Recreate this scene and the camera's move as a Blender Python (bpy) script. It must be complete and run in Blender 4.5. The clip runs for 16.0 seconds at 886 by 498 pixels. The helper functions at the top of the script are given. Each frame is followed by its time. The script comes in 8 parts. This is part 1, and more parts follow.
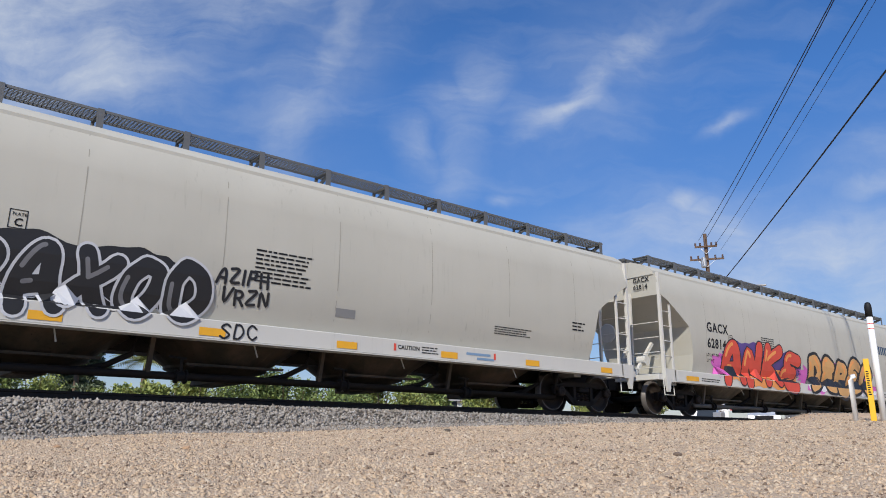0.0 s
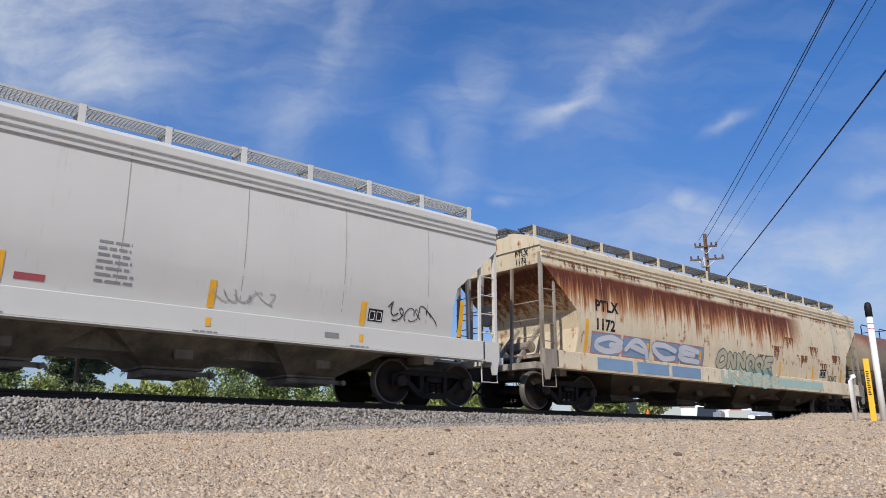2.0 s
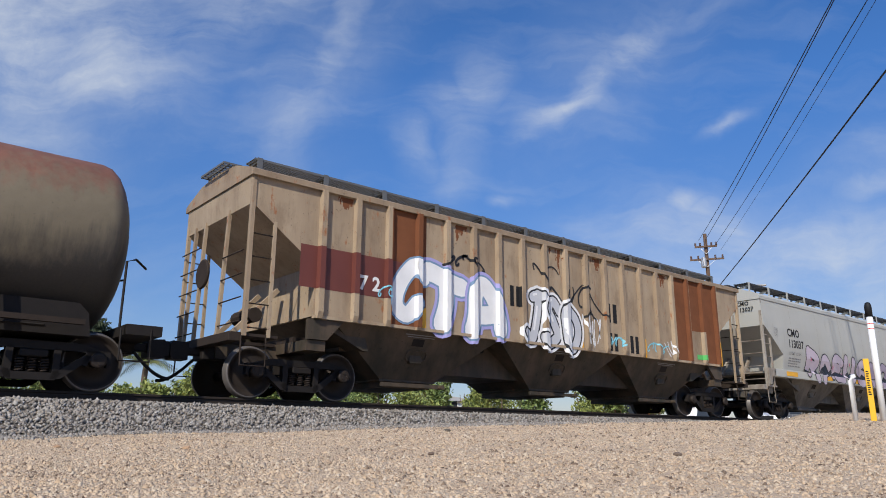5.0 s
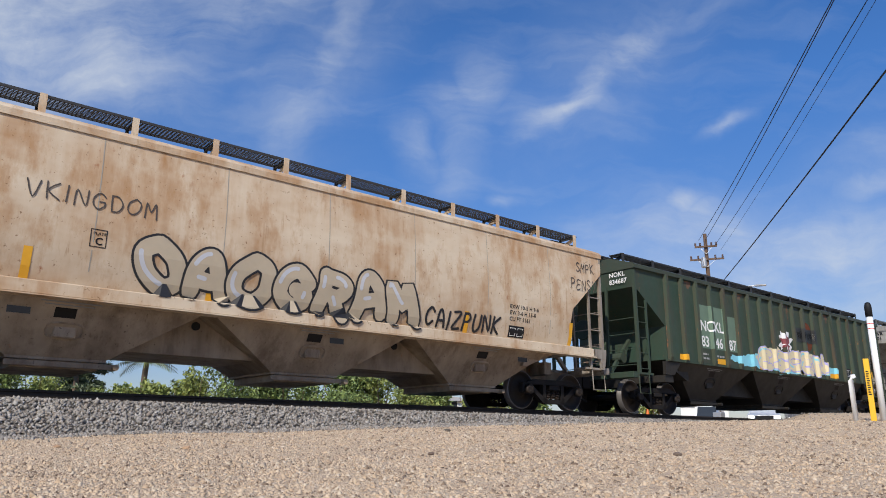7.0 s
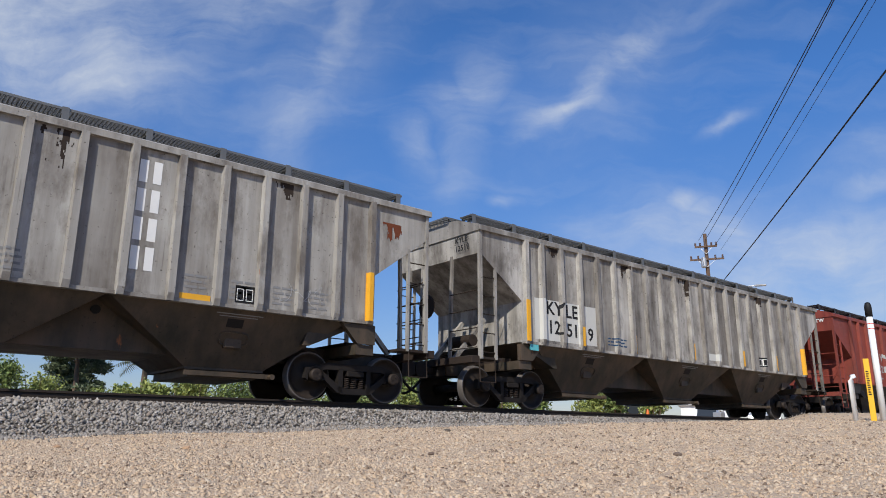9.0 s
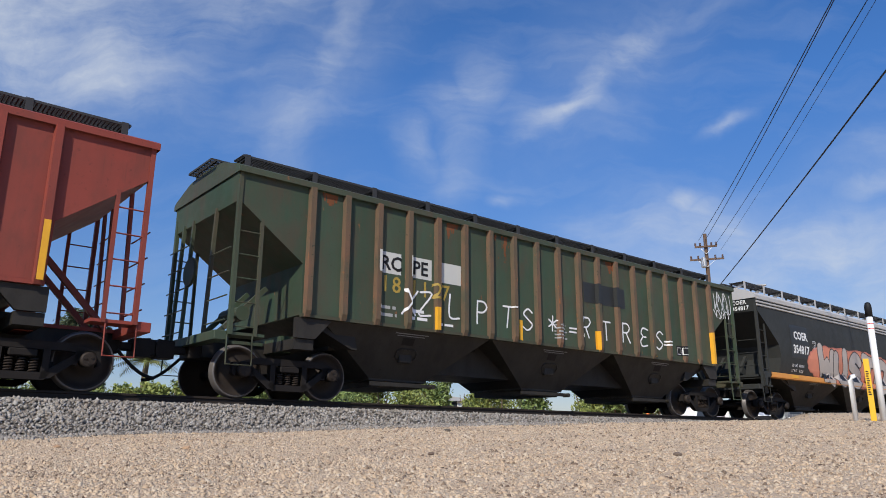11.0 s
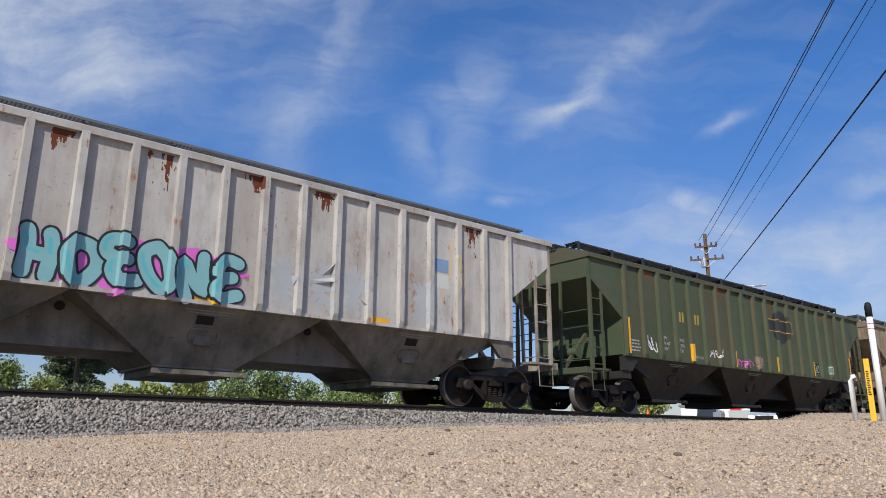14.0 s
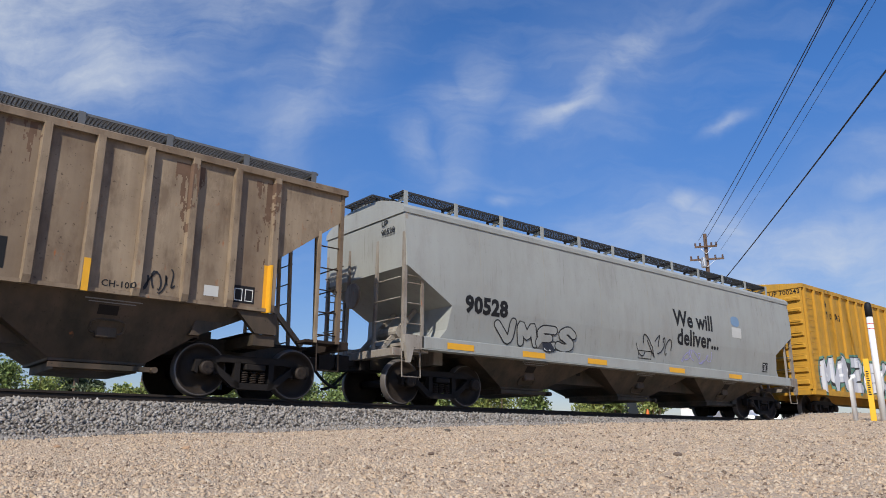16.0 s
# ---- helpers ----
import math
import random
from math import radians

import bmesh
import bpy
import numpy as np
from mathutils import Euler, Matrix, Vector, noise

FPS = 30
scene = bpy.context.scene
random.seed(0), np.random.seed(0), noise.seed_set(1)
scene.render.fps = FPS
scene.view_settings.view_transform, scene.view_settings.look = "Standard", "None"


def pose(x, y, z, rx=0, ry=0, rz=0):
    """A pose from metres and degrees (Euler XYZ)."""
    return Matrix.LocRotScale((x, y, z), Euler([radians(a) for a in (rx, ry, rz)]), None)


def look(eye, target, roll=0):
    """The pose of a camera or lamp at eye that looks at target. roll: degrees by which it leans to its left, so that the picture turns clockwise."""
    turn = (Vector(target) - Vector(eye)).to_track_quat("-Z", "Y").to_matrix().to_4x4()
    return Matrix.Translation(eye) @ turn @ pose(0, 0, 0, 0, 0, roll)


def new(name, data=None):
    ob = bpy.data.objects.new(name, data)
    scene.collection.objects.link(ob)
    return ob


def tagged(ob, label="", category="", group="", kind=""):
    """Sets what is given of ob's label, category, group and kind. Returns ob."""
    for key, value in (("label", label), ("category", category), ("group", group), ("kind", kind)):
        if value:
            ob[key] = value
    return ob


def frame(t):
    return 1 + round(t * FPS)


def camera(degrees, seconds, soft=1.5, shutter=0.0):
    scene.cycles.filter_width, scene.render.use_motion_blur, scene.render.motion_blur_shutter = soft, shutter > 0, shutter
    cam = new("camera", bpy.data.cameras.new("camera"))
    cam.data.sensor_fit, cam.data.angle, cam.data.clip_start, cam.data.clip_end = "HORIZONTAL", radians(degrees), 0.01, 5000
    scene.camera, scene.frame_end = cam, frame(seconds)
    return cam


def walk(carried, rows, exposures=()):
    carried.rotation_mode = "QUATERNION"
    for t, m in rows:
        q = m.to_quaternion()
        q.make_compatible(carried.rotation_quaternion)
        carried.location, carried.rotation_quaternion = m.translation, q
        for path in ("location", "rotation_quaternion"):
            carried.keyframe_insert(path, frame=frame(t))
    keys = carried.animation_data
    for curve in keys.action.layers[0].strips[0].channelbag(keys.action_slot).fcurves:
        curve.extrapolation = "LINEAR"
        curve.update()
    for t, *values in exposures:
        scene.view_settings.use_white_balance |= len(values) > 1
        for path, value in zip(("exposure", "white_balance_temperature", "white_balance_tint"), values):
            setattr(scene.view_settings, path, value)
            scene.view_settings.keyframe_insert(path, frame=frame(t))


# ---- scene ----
cam = camera(62.795, 16.0, soft=0.95)
EYE = (0.0, 0.0, -0.675)
HEAD, TILT, LEAN = 50.26, 14.60, 0.25
AIM = (EYE[0] + math.cos(radians(HEAD)) * math.cos(radians(TILT)),
       EYE[1] + math.sin(radians(HEAD)) * math.cos(radians(TILT)),
       EYE[2] + math.sin(radians(TILT)))
walk(cam, [(0.0, look(EYE, AIM, LEAN)), (16.0, look(EYE, AIM, LEAN))])

TRACK_Y = 13.16      # centre line of the track; the rail heads are at z = 0
SPEED = 21.1         # the train runs towards -x

# ---------------------------------------------------------------- light
SUN_TO = Vector((-0.64, -0.41, 0.65)).normalized()
sun_el = math.asin(SUN_TO.z)
sun = new("sun", bpy.data.lights.new("sun", "SUN"))
sun.data.energy, sun.data.angle, sun.data.color = 4.65, radians(0.53), (1.0, 0.94, 0.84)
sun.matrix_world = look((0, 0, 60), Vector((0, 0, 60)) - SUN_TO)
scene.view_settings.exposure = 0.0


def build_world():
    """A clear sky with thin streaks of high cloud."""
    w = bpy.data.worlds.new("sky")
    scene.world = w
    w.use_nodes = True
    nt = w.node_tree
    nt.nodes.clear()
    L = nt.links.new

    def nd(kind, **kw):
        n = nt.nodes.new(kind)
        for k, v in kw.items():
            if k == "op":
                n.operation = v
            elif k == "a":
                n.inputs[0].default_value = v
            elif k == "b":
                n.inputs[1].default_value = v
        return n

    def math2(op, a, b=None, clamp=False):
        n = nt.nodes.new("ShaderNodeMath")
        n.operation, n.use_clamp = op, clamp
        for i, v in enumerate((a, b)):
            if v is None:
                continue
            if isinstance(v, (int, float)):
                n.inputs[i].default_value = v
            else:
                L(v, n.inputs[i])
        return n.outputs[0]

    out = nd("ShaderNodeOutputWorld")
    bg = nd("ShaderNodeBackground")
    bg.inputs["Strength"].default_value = 0.10
    sky = nd("ShaderNodeTexSky")
    sky.sky_type, sky.sun_disc = "NISHITA", False
    sky.sun_elevation, sky.sun_rotation = sun_el, math.atan2(SUN_TO.x, SUN_TO.y)
    sky.air_density, sky.dust_density, sky.ozone_density = 1.0, 0.3, 3.0
    tc = nd("ShaderNodeTexCoord")
    # cloud sheet: the direction cast on a tilted plane, in axes along and across the streaks
    f = Vector((math.cos(radians(HEAD)) * math.cos(radians(TILT)), math.sin(radians(HEAD)) * math.cos(radians(TILT)), math.sin(radians(TILT))))
    r = Vector((math.sin(radians(HEAD)), -math.cos(radians(HEAD)), 0))
    u = r.cross(f)

    def dot(v):
        n = nd("ShaderNodeVectorMath", op="DOT_PRODUCT")
        L(tc.outputs["Generated"], n.inputs[0])
        n.inputs[1].default_value = v
        return n.outputs["Value"]
    d = math2("MAXIMUM", dot(f), 0.15)
    gx, gy = math2("DIVIDE", dot(r), d), math2("DIVIDE", dot(u), d)
    comb = nd("ShaderNodeCombineXYZ")
    L(gx, comb.inputs[0]), L(gy, comb.inputs[1])
    # wind-drawn warp
    wn = nd("ShaderNodeTexNoise")
    wn.inputs["Scale"].default_value, wn.inputs["Detail"].default_value = 6.0, 5.0
    L(comb.outputs[0], wn.inputs["Vector"])
    ws = nd("ShaderNodeVectorMath", op="SCALE")
    wsub = nd("ShaderNodeVectorMath", op="SUBTRACT")
    L(wn.outputs["Color"], wsub.inputs[0])
    wsub.inputs[1].default_value = (0.5, 0.5, 0.5)
    L(wsub.outputs[0], ws.inputs[0])
    ws.inputs["Scale"].default_value = 0.12
    wadd = nd("ShaderNodeVectorMath", op="ADD")
    L(comb.outputs[0], wadd.inputs[0]), L(ws.outputs[0], wadd.inputs[1])
    sep = nd("ShaderNodeSeparateXYZ")
    L(wadd.outputs[0], sep.inputs[0])
    wx, wy = sep.outputs[0], sep.outputs[1]

    mp = nd("ShaderNodeMapping")
    mp.inputs["Rotation"].default_value = (0, 0, radians(-48))
    mp.inputs["Scale"].default_value = (1.6, 7.0, 1)
    L(wadd.outputs[0], mp.inputs["Vector"])
    fib = nd("ShaderNodeTexNoise")
    fib.inputs["Scale"].default_value, fib.inputs["Detail"].default_value, fib.inputs["Roughness"].default_value = 2.0, 8.0, 0.6
    L(mp.outputs[0], fib.inputs["Vector"])
    soft = nd("ShaderNodeTexNoise")
    soft.inputs["Scale"].default_value, soft.inputs["Detail"].default_value, soft.inputs["Roughness"].default_value = 9.0, 7.0, 0.62
    L(wadd.outputs[0], soft.inputs["Vector"])

    total = None
    # streaks: centre (across, up), half length, half width, angle, weight
    for cx, cy, hl, hw, ang, wt in ((-0.60, 0.31, 0.17, 0.075, 10, 0.85), (-0.45, 0.27, 0.14, 0.055, 25, 0.80), (-0.33, 0.31, 0.15, 0.035, 20, 0.65), (-0.58, 0.20, 0.12, 0.05, 0, 0.60),
                                    (-0.165, 0.265, 0.085, 0.017, 62, 0.55), (-0.135, 0.325, 0.06, 0.014, 80, 0.5), (-0.205, 0.165, 0.055, 0.026, 75, 0.5), (-0.26, 0.22, 0.06, 0.010, -45, 0.2), (-0.18, 0.24, 0.12, 0.05, 60, 0.32),
                                    (0.150, 0.180, 0.050, 0.012, 32, 0.75), (0.195, 0.225, 0.055, 0.016, 55, 0.75), (0.265, 0.29, 0.085, 0.018, 42, 0.60), (0.36, 0.335, 0.07, 0.012, 20, 0.35), (0.22, 0.25, 0.16, 0.05, 45, 0.28),
                                    (0.055, 0.23, 0.040, 0.020, 62, 0.55), (0.02, 0.215, 0.05, 0.02, 20, 0.35), (-0.04, 0.135, 0.035, 0.014, -48, 0.55), (0.02, 0.125, 0.06, 0.022, 60, 0.35), (0.075, 0.072, 0.018, 0.006, 20, 0.5),
                                    (0.39, 0.173, 0.026, 0.005, 18, 0.6), (0.325, 0.062, 0.022, 0.010, 30, 0.6), (0.345, 0.058, 0.03, 0.008, 20, 0.4), (0.60, 0.10, 0.05, 0.010, 15, 0.6), (0.58, 0.125, 0.08, 0.02, 15, 0.3),
                                    (0.36, 0.015, 0.15, 0.026, -4, 0.62), (0.52, -0.01, 0.18, 0.045, 8, 0.75), (0.62, -0.04, 0.14, 0.04, 0, 0.75), (0.30, -0.02, 0.16, 0.03, 0, 0.45)):
        hl, hw, wt = hl * 1.15, hw * 1.75, wt * 0.84
        c, s = math.cos(radians(ang)), math.sin(radians(ang))
        ax = math2("ADD", math2("MULTIPLY", math2("SUBTRACT", wx, cx), c / hl), math2("MULTIPLY", math2("SUBTRACT", wy, cy), s / hl))
        ay = math2("ADD", math2("MULTIPLY", math2("SUBTRACT", wx, cx), -s / hw), math2("MULTIPLY", math2("SUBTRACT", wy, cy), c / hw))
        q = math2("ADD", math2("MULTIPLY", ax, ax), math2("MULTIPLY", ay, ay))
        g = math2("MULTIPLY", math2("POWER", 2.718, math2("MULTIPLY", q, -1.0)), wt)
        total = g if total is None else math2("MAXIMUM", total, g)
    base = math2("ADD", math2("MULTIPLY", fib.outputs["Fac"], 1.5), math2("MULTIPLY", soft.outputs["Fac"], 1.0))
    cover = math2("MULTIPLY", total, math2("MULTIPLY", math2("SUBTRACT", base, 0.72), 1.5), clamp=True)
    thin = math2("MULTIPLY", math2("SUBTRACT", fib.outputs["Fac"], 0.48), 0.5, clamp=True)
    cover = math2("MULTIPLY", math2("ADD", cover, thin, clamp=True), 0.85)
    mix = nd("ShaderNodeMix")
    mix.data_type = "RGBA"
    L(cover, mix.inputs["Factor"])
    tint = nd("ShaderNodeMix")
    tint.data_type, tint.blend_type = "RGBA", "MULTIPLY"
    tint.inputs["Factor"].default_value = 1.0
    low = nd("ShaderNodeMix")
    low.data_type = "RGBA"
    low.inputs["A"].default_value, low.inputs["B"].default_value = HAZE_TINT, SKY_TINT
    sz = nd("ShaderNodeSeparateXYZ")
    L(tc.outputs["Generated"], sz.inputs[0])
    L(math2("MULTIPLY", sz.outputs[2], 2.3, clamp=True), low.inputs["Factor"])
    L(low.outputs["Result"], tint.inputs["B"])
    L(sky.outputs[0], tint.inputs["A"])
    L(tint.outputs["Result"], mix.inputs["A"])
    mix.inputs["B"].default_value = CLOUD
    L(mix.outputs["Result"], bg.inputs["Color"])
    L(bg.outputs[0], out.inputs[0])


SKY_TINT = (0.54, 0.97, 1.48, 1)
HAZE_TINT = (0.74, 0.68, 0.76, 1)
CLOUD = (6.4, 6.9, 7.6, 1)
build_world()


# ---------------------------------------------------------------- materials
def bsdf_mat(name):
    m = bpy.data.materials.new(name)
    m.use_nodes = True
    return m, m.node_tree, m.node_tree.nodes["Principled BSDF"], m.node_tree.links.new


def noise_node(nt, vec, scale, detail=5.0, rough=0.6):
    n = nt.nodes.new("ShaderNodeTexNoise")
    n.inputs["Scale"].default_value, n.inputs["Detail"].default_value, n.inputs["Roughness"].default_value = scale, detail, rough
    if vec is not None:
        nt.links.new(vec, n.inputs["Vector"])
    return n.outputs["Fac"]


def ramp(nt, fac, lo, hi):
    n = nt.nodes.new("ShaderNodeMapRange")
    n.inputs["From Min"].default_value, n.inputs["From Max"].default_value = lo, hi
    nt.links.new(fac, n.inputs["Value"])
    return n.outputs["Result"]


def mixc(nt, fac, a, b):
    n = nt.nodes.new("ShaderNodeMix")
    n.data_type = "RGBA"
    for v, s in ((fac, "Factor"), (a, "A"), (b, "B")):
        if isinstance(v, (float, int, tuple)):
            n.inputs[s].default_value = v if not isinstance(v, tuple) else (*v[:3], 1)
        else:
            nt.links.new(v, n.inputs[s])
    return n.outputs["Result"]


def mathn(nt, op, a, b, clamp=False):
    n = nt.nodes.new("ShaderNodeMath")
    n.operation, n.use_clamp = op, clamp
    for i, v in enumerate((a, b)):
        if isinstance(v, (int, float)):
            n.inputs[i].default_value = v
        else:
            nt.links.new(v, n.inputs[i])
    return n.outputs[0]


def scaled_coord(nt, scale, kind="Object"):
    tc = nt.nodes.new("ShaderNodeTexCoord")
    mp = nt.nodes.new("ShaderNodeMapping")
    mp.inputs["Scale"].default_value = scale
    nt.links.new(tc.outputs[kind], mp.inputs["Vector"])
    return mp.outputs[0]


def bump(nt, b, height, strength, dist=0.01):
    n = nt.nodes.new("ShaderNodeBump")
    n.inputs["Strength"].default_value, n.inputs["Distance"].default_value = strength, dist
    nt.links.new(height, n.inputs["Height"])
    nt.links.new(n.outputs[0], b.inputs["Normal"])


def paint(name, col, dirt=(0.16, 0.13, 0.10), dirt_amt=0.3, rust=0.0, rust_col=(0.20, 0.07, 0.025), top_rust=None, rough=0.45, streak=0.5, fade=None, panel=0.0, patchy=False):
    """Weathered car paint: blotches, streaks that run down, rust patches, and rust that runs from a seam at the height top_rust."""
    m, nt, b, L = bsdf_mat(name)
    info = nt.nodes.new("ShaderNodeObjectInfo")
    rnd = info.outputs["Random"]

    def vec(scale):
        n = nt.nodes.new("ShaderNodeVectorMath")
        n.operation = "ADD"
        L(scaled_coord(nt, scale), n.inputs[0])
        L(mathn(nt, "MULTIPLY", rnd, 90.0), n.inputs[1])
        return n.outputs[0]
    v, vs, vf = vec((1, 1, 1)), vec((2.6, 2.6, 0.22)), vec((17.0, 17.0, 0.55))
    big = noise_node(nt, v, 0.35, 3)
    cloud = noise_node(nt, v, 1.3, 5, 0.6)
    mid = noise_node(nt, v, 4.0, 6)
    fine = noise_node(nt, v, 40.0, 4)
    st = noise_node(nt, vs, 1.0, 6, 0.6)
    sf = noise_node(nt, vf, 1.0, 4, 0.6)
    heavy = min(1.0, max(0.0, (dirt_amt - 0.3) / 0.35))
    c = mixc(nt, ramp(nt, big, 0.3, 0.7), col, fade or tuple(min(1, x * 1.06 + 0.008) for x in col))
    if panel:
        c = mixc(nt, mathn(nt, "MULTIPLY", mathn(nt, "MULTIPLY", rnd, rnd), panel), c, dirt)
    dirt_f = dirt_amt
    if patchy:
        dirt_f = mathn(nt, "MULTIPLY", ramp(nt, noise_node(nt, scaled_coord(nt, (0.5, 0.5, 0.9)), 1.0, 4), 0.36, 0.58), dirt_amt)
    # wide soft runs and clouds of grime
    soft_run = mathn(nt, "ADD", mathn(nt, "MULTIPLY", st, 0.35 + 0.45 * streak), mathn(nt, "MULTIPLY", cloud, 0.65 - 0.45 * streak))
    c = mixc(nt, mathn(nt, "MULTIPLY", ramp(nt, soft_run, 0.42 - 0.08 * heavy, 0.78 - 0.15 * heavy), mathn(nt, "MULTIPLY", dirt_f, 0.35 + 0.65 * heavy)), c, dirt)
    # thin drips, only where the water has found a way
    where = ramp(nt, cloud, 0.50, 0.62)
    if heavy > 0:
        blot = noise_node(nt, vec((2.2, 2.2, 0.9)), 1.0, 7, 0.68)
        c = mixc(nt, mathn(nt, "MULTIPLY", ramp(nt, blot, 0.50, 0.66), 0.62 * heavy), c, dirt)
    c = mixc(nt, mathn(nt, "MULTIPLY", mathn(nt, "MULTIPLY", ramp(nt, sf, 0.58, 0.72), where), min(0.8, dirt_amt * (1.25 - 0.45 * heavy))), c, tuple(x * 0.8 for x in dirt))
    if rust > 0:
        r = ramp(nt, mathn(nt, "ADD", mathn(nt, "MULTIPLY", mid, 0.55), mathn(nt, "MULTIPLY", noise_node(nt, vec((8.0, 8.0, 0.8)), 1.0, 5, 0.65), 0.55)), 0.74 - rust * 0.30, 0.80 - rust * 0.25)
        c = mixc(nt, mathn(nt, "MULTIPLY", r, 0.9), c, mixc(nt, fine, rust_col, tuple(x * 1.9 for x in rust_col)))
    if heavy > 0:
        chips = noise_node(nt, v, 17.0, 5, 0.6)
        c = mixc(nt, mathn(nt, "MULTIPLY", ramp(nt, chips, 0.64, 0.70), 0.75 * heavy), c, tuple(x * 0.5 for x in dirt))
    if top_rust:
        zt, zl = top_rust
        sep = nt.nodes.new("ShaderNodeSeparateXYZ")
        tc = nt.nodes.new("ShaderNodeTexCoord")
        L(tc.outputs["Object"], sep.inputs[0])
        h = ramp(nt, sep.outputs[2], zl, zt)
        s1 = noise_node(nt, scaled_coord(nt, (7.0, 7.0, 0.25)), 1.0, 4, 0.6)
        s2 = noise_node(nt, scaled_coord(nt, (26.0, 26.0, 0.8)), 1.0, 4, 0.6)
        k = mathn(nt, "ADD", mathn(nt, "MULTIPLY", s1, 1.5), mathn(nt, "MULTIPLY", s2, 0.9))
        k = mathn(nt, "SUBTRACT", mathn(nt, "ADD", k, mathn(nt, "MULTIPLY", h, 1.15)), 1.52)
        below = mathn(nt, "MULTIPLY", ramp(nt, mathn(nt, "ADD", sep.outputs[2], mathn(nt, "MULTIPLY", mid, 0.12)), zt + 0.12, zt + 0.0), ramp(nt, sep.outputs[0], 4.4, 3.2))
        r = mathn(nt, "MULTIPLY", ramp(nt, k, 0.0, 0.30), below)
        core = mathn(nt, "MULTIPLY", ramp(nt, k, 0.22, 0.60), below)
        c = mixc(nt, mathn(nt, "MULTIPLY", r, 0.9), c, mixc(nt, mid, (0.46, 0.20, 0.055), (0.30, 0.09, 0.022)))
        c = mixc(nt, core, c, mixc(nt, mid, (0.055, 0.016, 0.009), (0.16, 0.042, 0.016)))
    L(c, b.inputs["Base Color"])
    rg = nt.nodes.new("ShaderNodeMapRange")
    rg.inputs["To Min"].default_value, rg.inputs["To Max"].default_value = rough, min(0.95, rough + 0.3)
    L(mid, rg.inputs["Value"])
    L(rg.outputs[0], b.inputs["Roughness"])
    b.inputs["Specular IOR Level"].default_value = 0.3
    bump(nt, b, mathn(nt, "ADD", mathn(nt, "MULTIPLY", big, 1.2), mathn(nt, "MULTIPLY", mid, 0.25)), 0.28, 0.03)
    return m


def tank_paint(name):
    """Old tank paint: rust washed over the top, olive flanks, and near-black towards the belly, with ragged borders."""
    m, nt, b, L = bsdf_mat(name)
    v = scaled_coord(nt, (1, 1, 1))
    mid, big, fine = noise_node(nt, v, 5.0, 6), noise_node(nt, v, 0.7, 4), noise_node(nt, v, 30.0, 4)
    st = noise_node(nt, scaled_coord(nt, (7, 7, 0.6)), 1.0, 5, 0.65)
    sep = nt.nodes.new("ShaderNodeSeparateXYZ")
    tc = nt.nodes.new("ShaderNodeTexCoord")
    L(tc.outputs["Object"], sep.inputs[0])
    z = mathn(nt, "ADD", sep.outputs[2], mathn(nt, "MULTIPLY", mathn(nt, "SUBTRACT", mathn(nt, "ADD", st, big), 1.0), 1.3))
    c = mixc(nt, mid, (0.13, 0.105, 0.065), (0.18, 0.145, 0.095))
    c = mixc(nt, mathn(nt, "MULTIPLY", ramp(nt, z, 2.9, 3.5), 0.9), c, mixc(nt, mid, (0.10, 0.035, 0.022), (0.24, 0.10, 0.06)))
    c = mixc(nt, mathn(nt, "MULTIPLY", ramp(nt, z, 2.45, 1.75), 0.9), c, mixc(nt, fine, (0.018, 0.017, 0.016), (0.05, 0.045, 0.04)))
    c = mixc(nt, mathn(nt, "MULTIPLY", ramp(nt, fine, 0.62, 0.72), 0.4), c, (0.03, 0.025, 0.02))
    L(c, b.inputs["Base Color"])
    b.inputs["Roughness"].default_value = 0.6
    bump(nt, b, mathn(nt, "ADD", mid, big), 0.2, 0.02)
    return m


def simple(name, col, rough=0.6, metal=0.0, var=0.25, scale=12.0, bmp=0.15, emit=None):
    m, nt, b, L = bsdf_mat(name)
    v = scaled_coord(nt, (1, 1, 1))
    n = noise_node(nt, v, scale, 5)
    n2 = noise_node(nt, v, scale * 0.15, 3)
    c = mixc(nt, mathn(nt, "MULTIPLY", mathn(nt, "ADD", n, n2), 0.5), tuple(x * (1 - var) for x in col), tuple(min(1, x * (1 + var)) for x in col))
    L(c, b.inputs["Base Color"])
    b.inputs["Roughness"].default_value, b.inputs["Metallic"].default_value = rough, metal
    b.inputs["Specular IOR Level"].default_value = 0.2 if rough >= 0.6 else 0.5
    if bmp:
        bump(nt, b, n, bmp, 0.01)
    if emit:
        b.inputs["Emission Color"].default_value, b.inputs["Emission Strength"].default_value = (*emit[0], 1), emit[1]
    return m


def stone_mat(name, cols, rough=0.9):
    """Loose stones, each of its own tone."""
    m, nt, b, L = bsdf_mat(name)
    g = nt.nodes.new("ShaderNodeNewGeometry")
    cr = nt.nodes.new("ShaderNodeValToRGB")
    el = cr.color_ramp.elements
    el[0].color, el[1].color = (*cols[0], 1), (*cols[-1], 1)
    for i, c in enumerate(cols[1:-1]):
        e = el.new((i + 1) / (len(cols) - 1))
        e.color = (*c, 1)
    L(g.outputs["Random Per Island"], cr.inputs[0])
    n = noise_node(nt, scaled_coord(nt, (1, 1, 1)), 60, 4)
    c = mixc(nt, mathn(nt, "MULTIPLY", n, 0.35), cr.outputs[0], tuple(x * 0.5 for x in cols[0]))
    L(c, b.inputs["Base Color"])
    b.inputs["Roughness"].default_value = rough
    bump(nt, b, n, 0.4, 0.01)
    return m


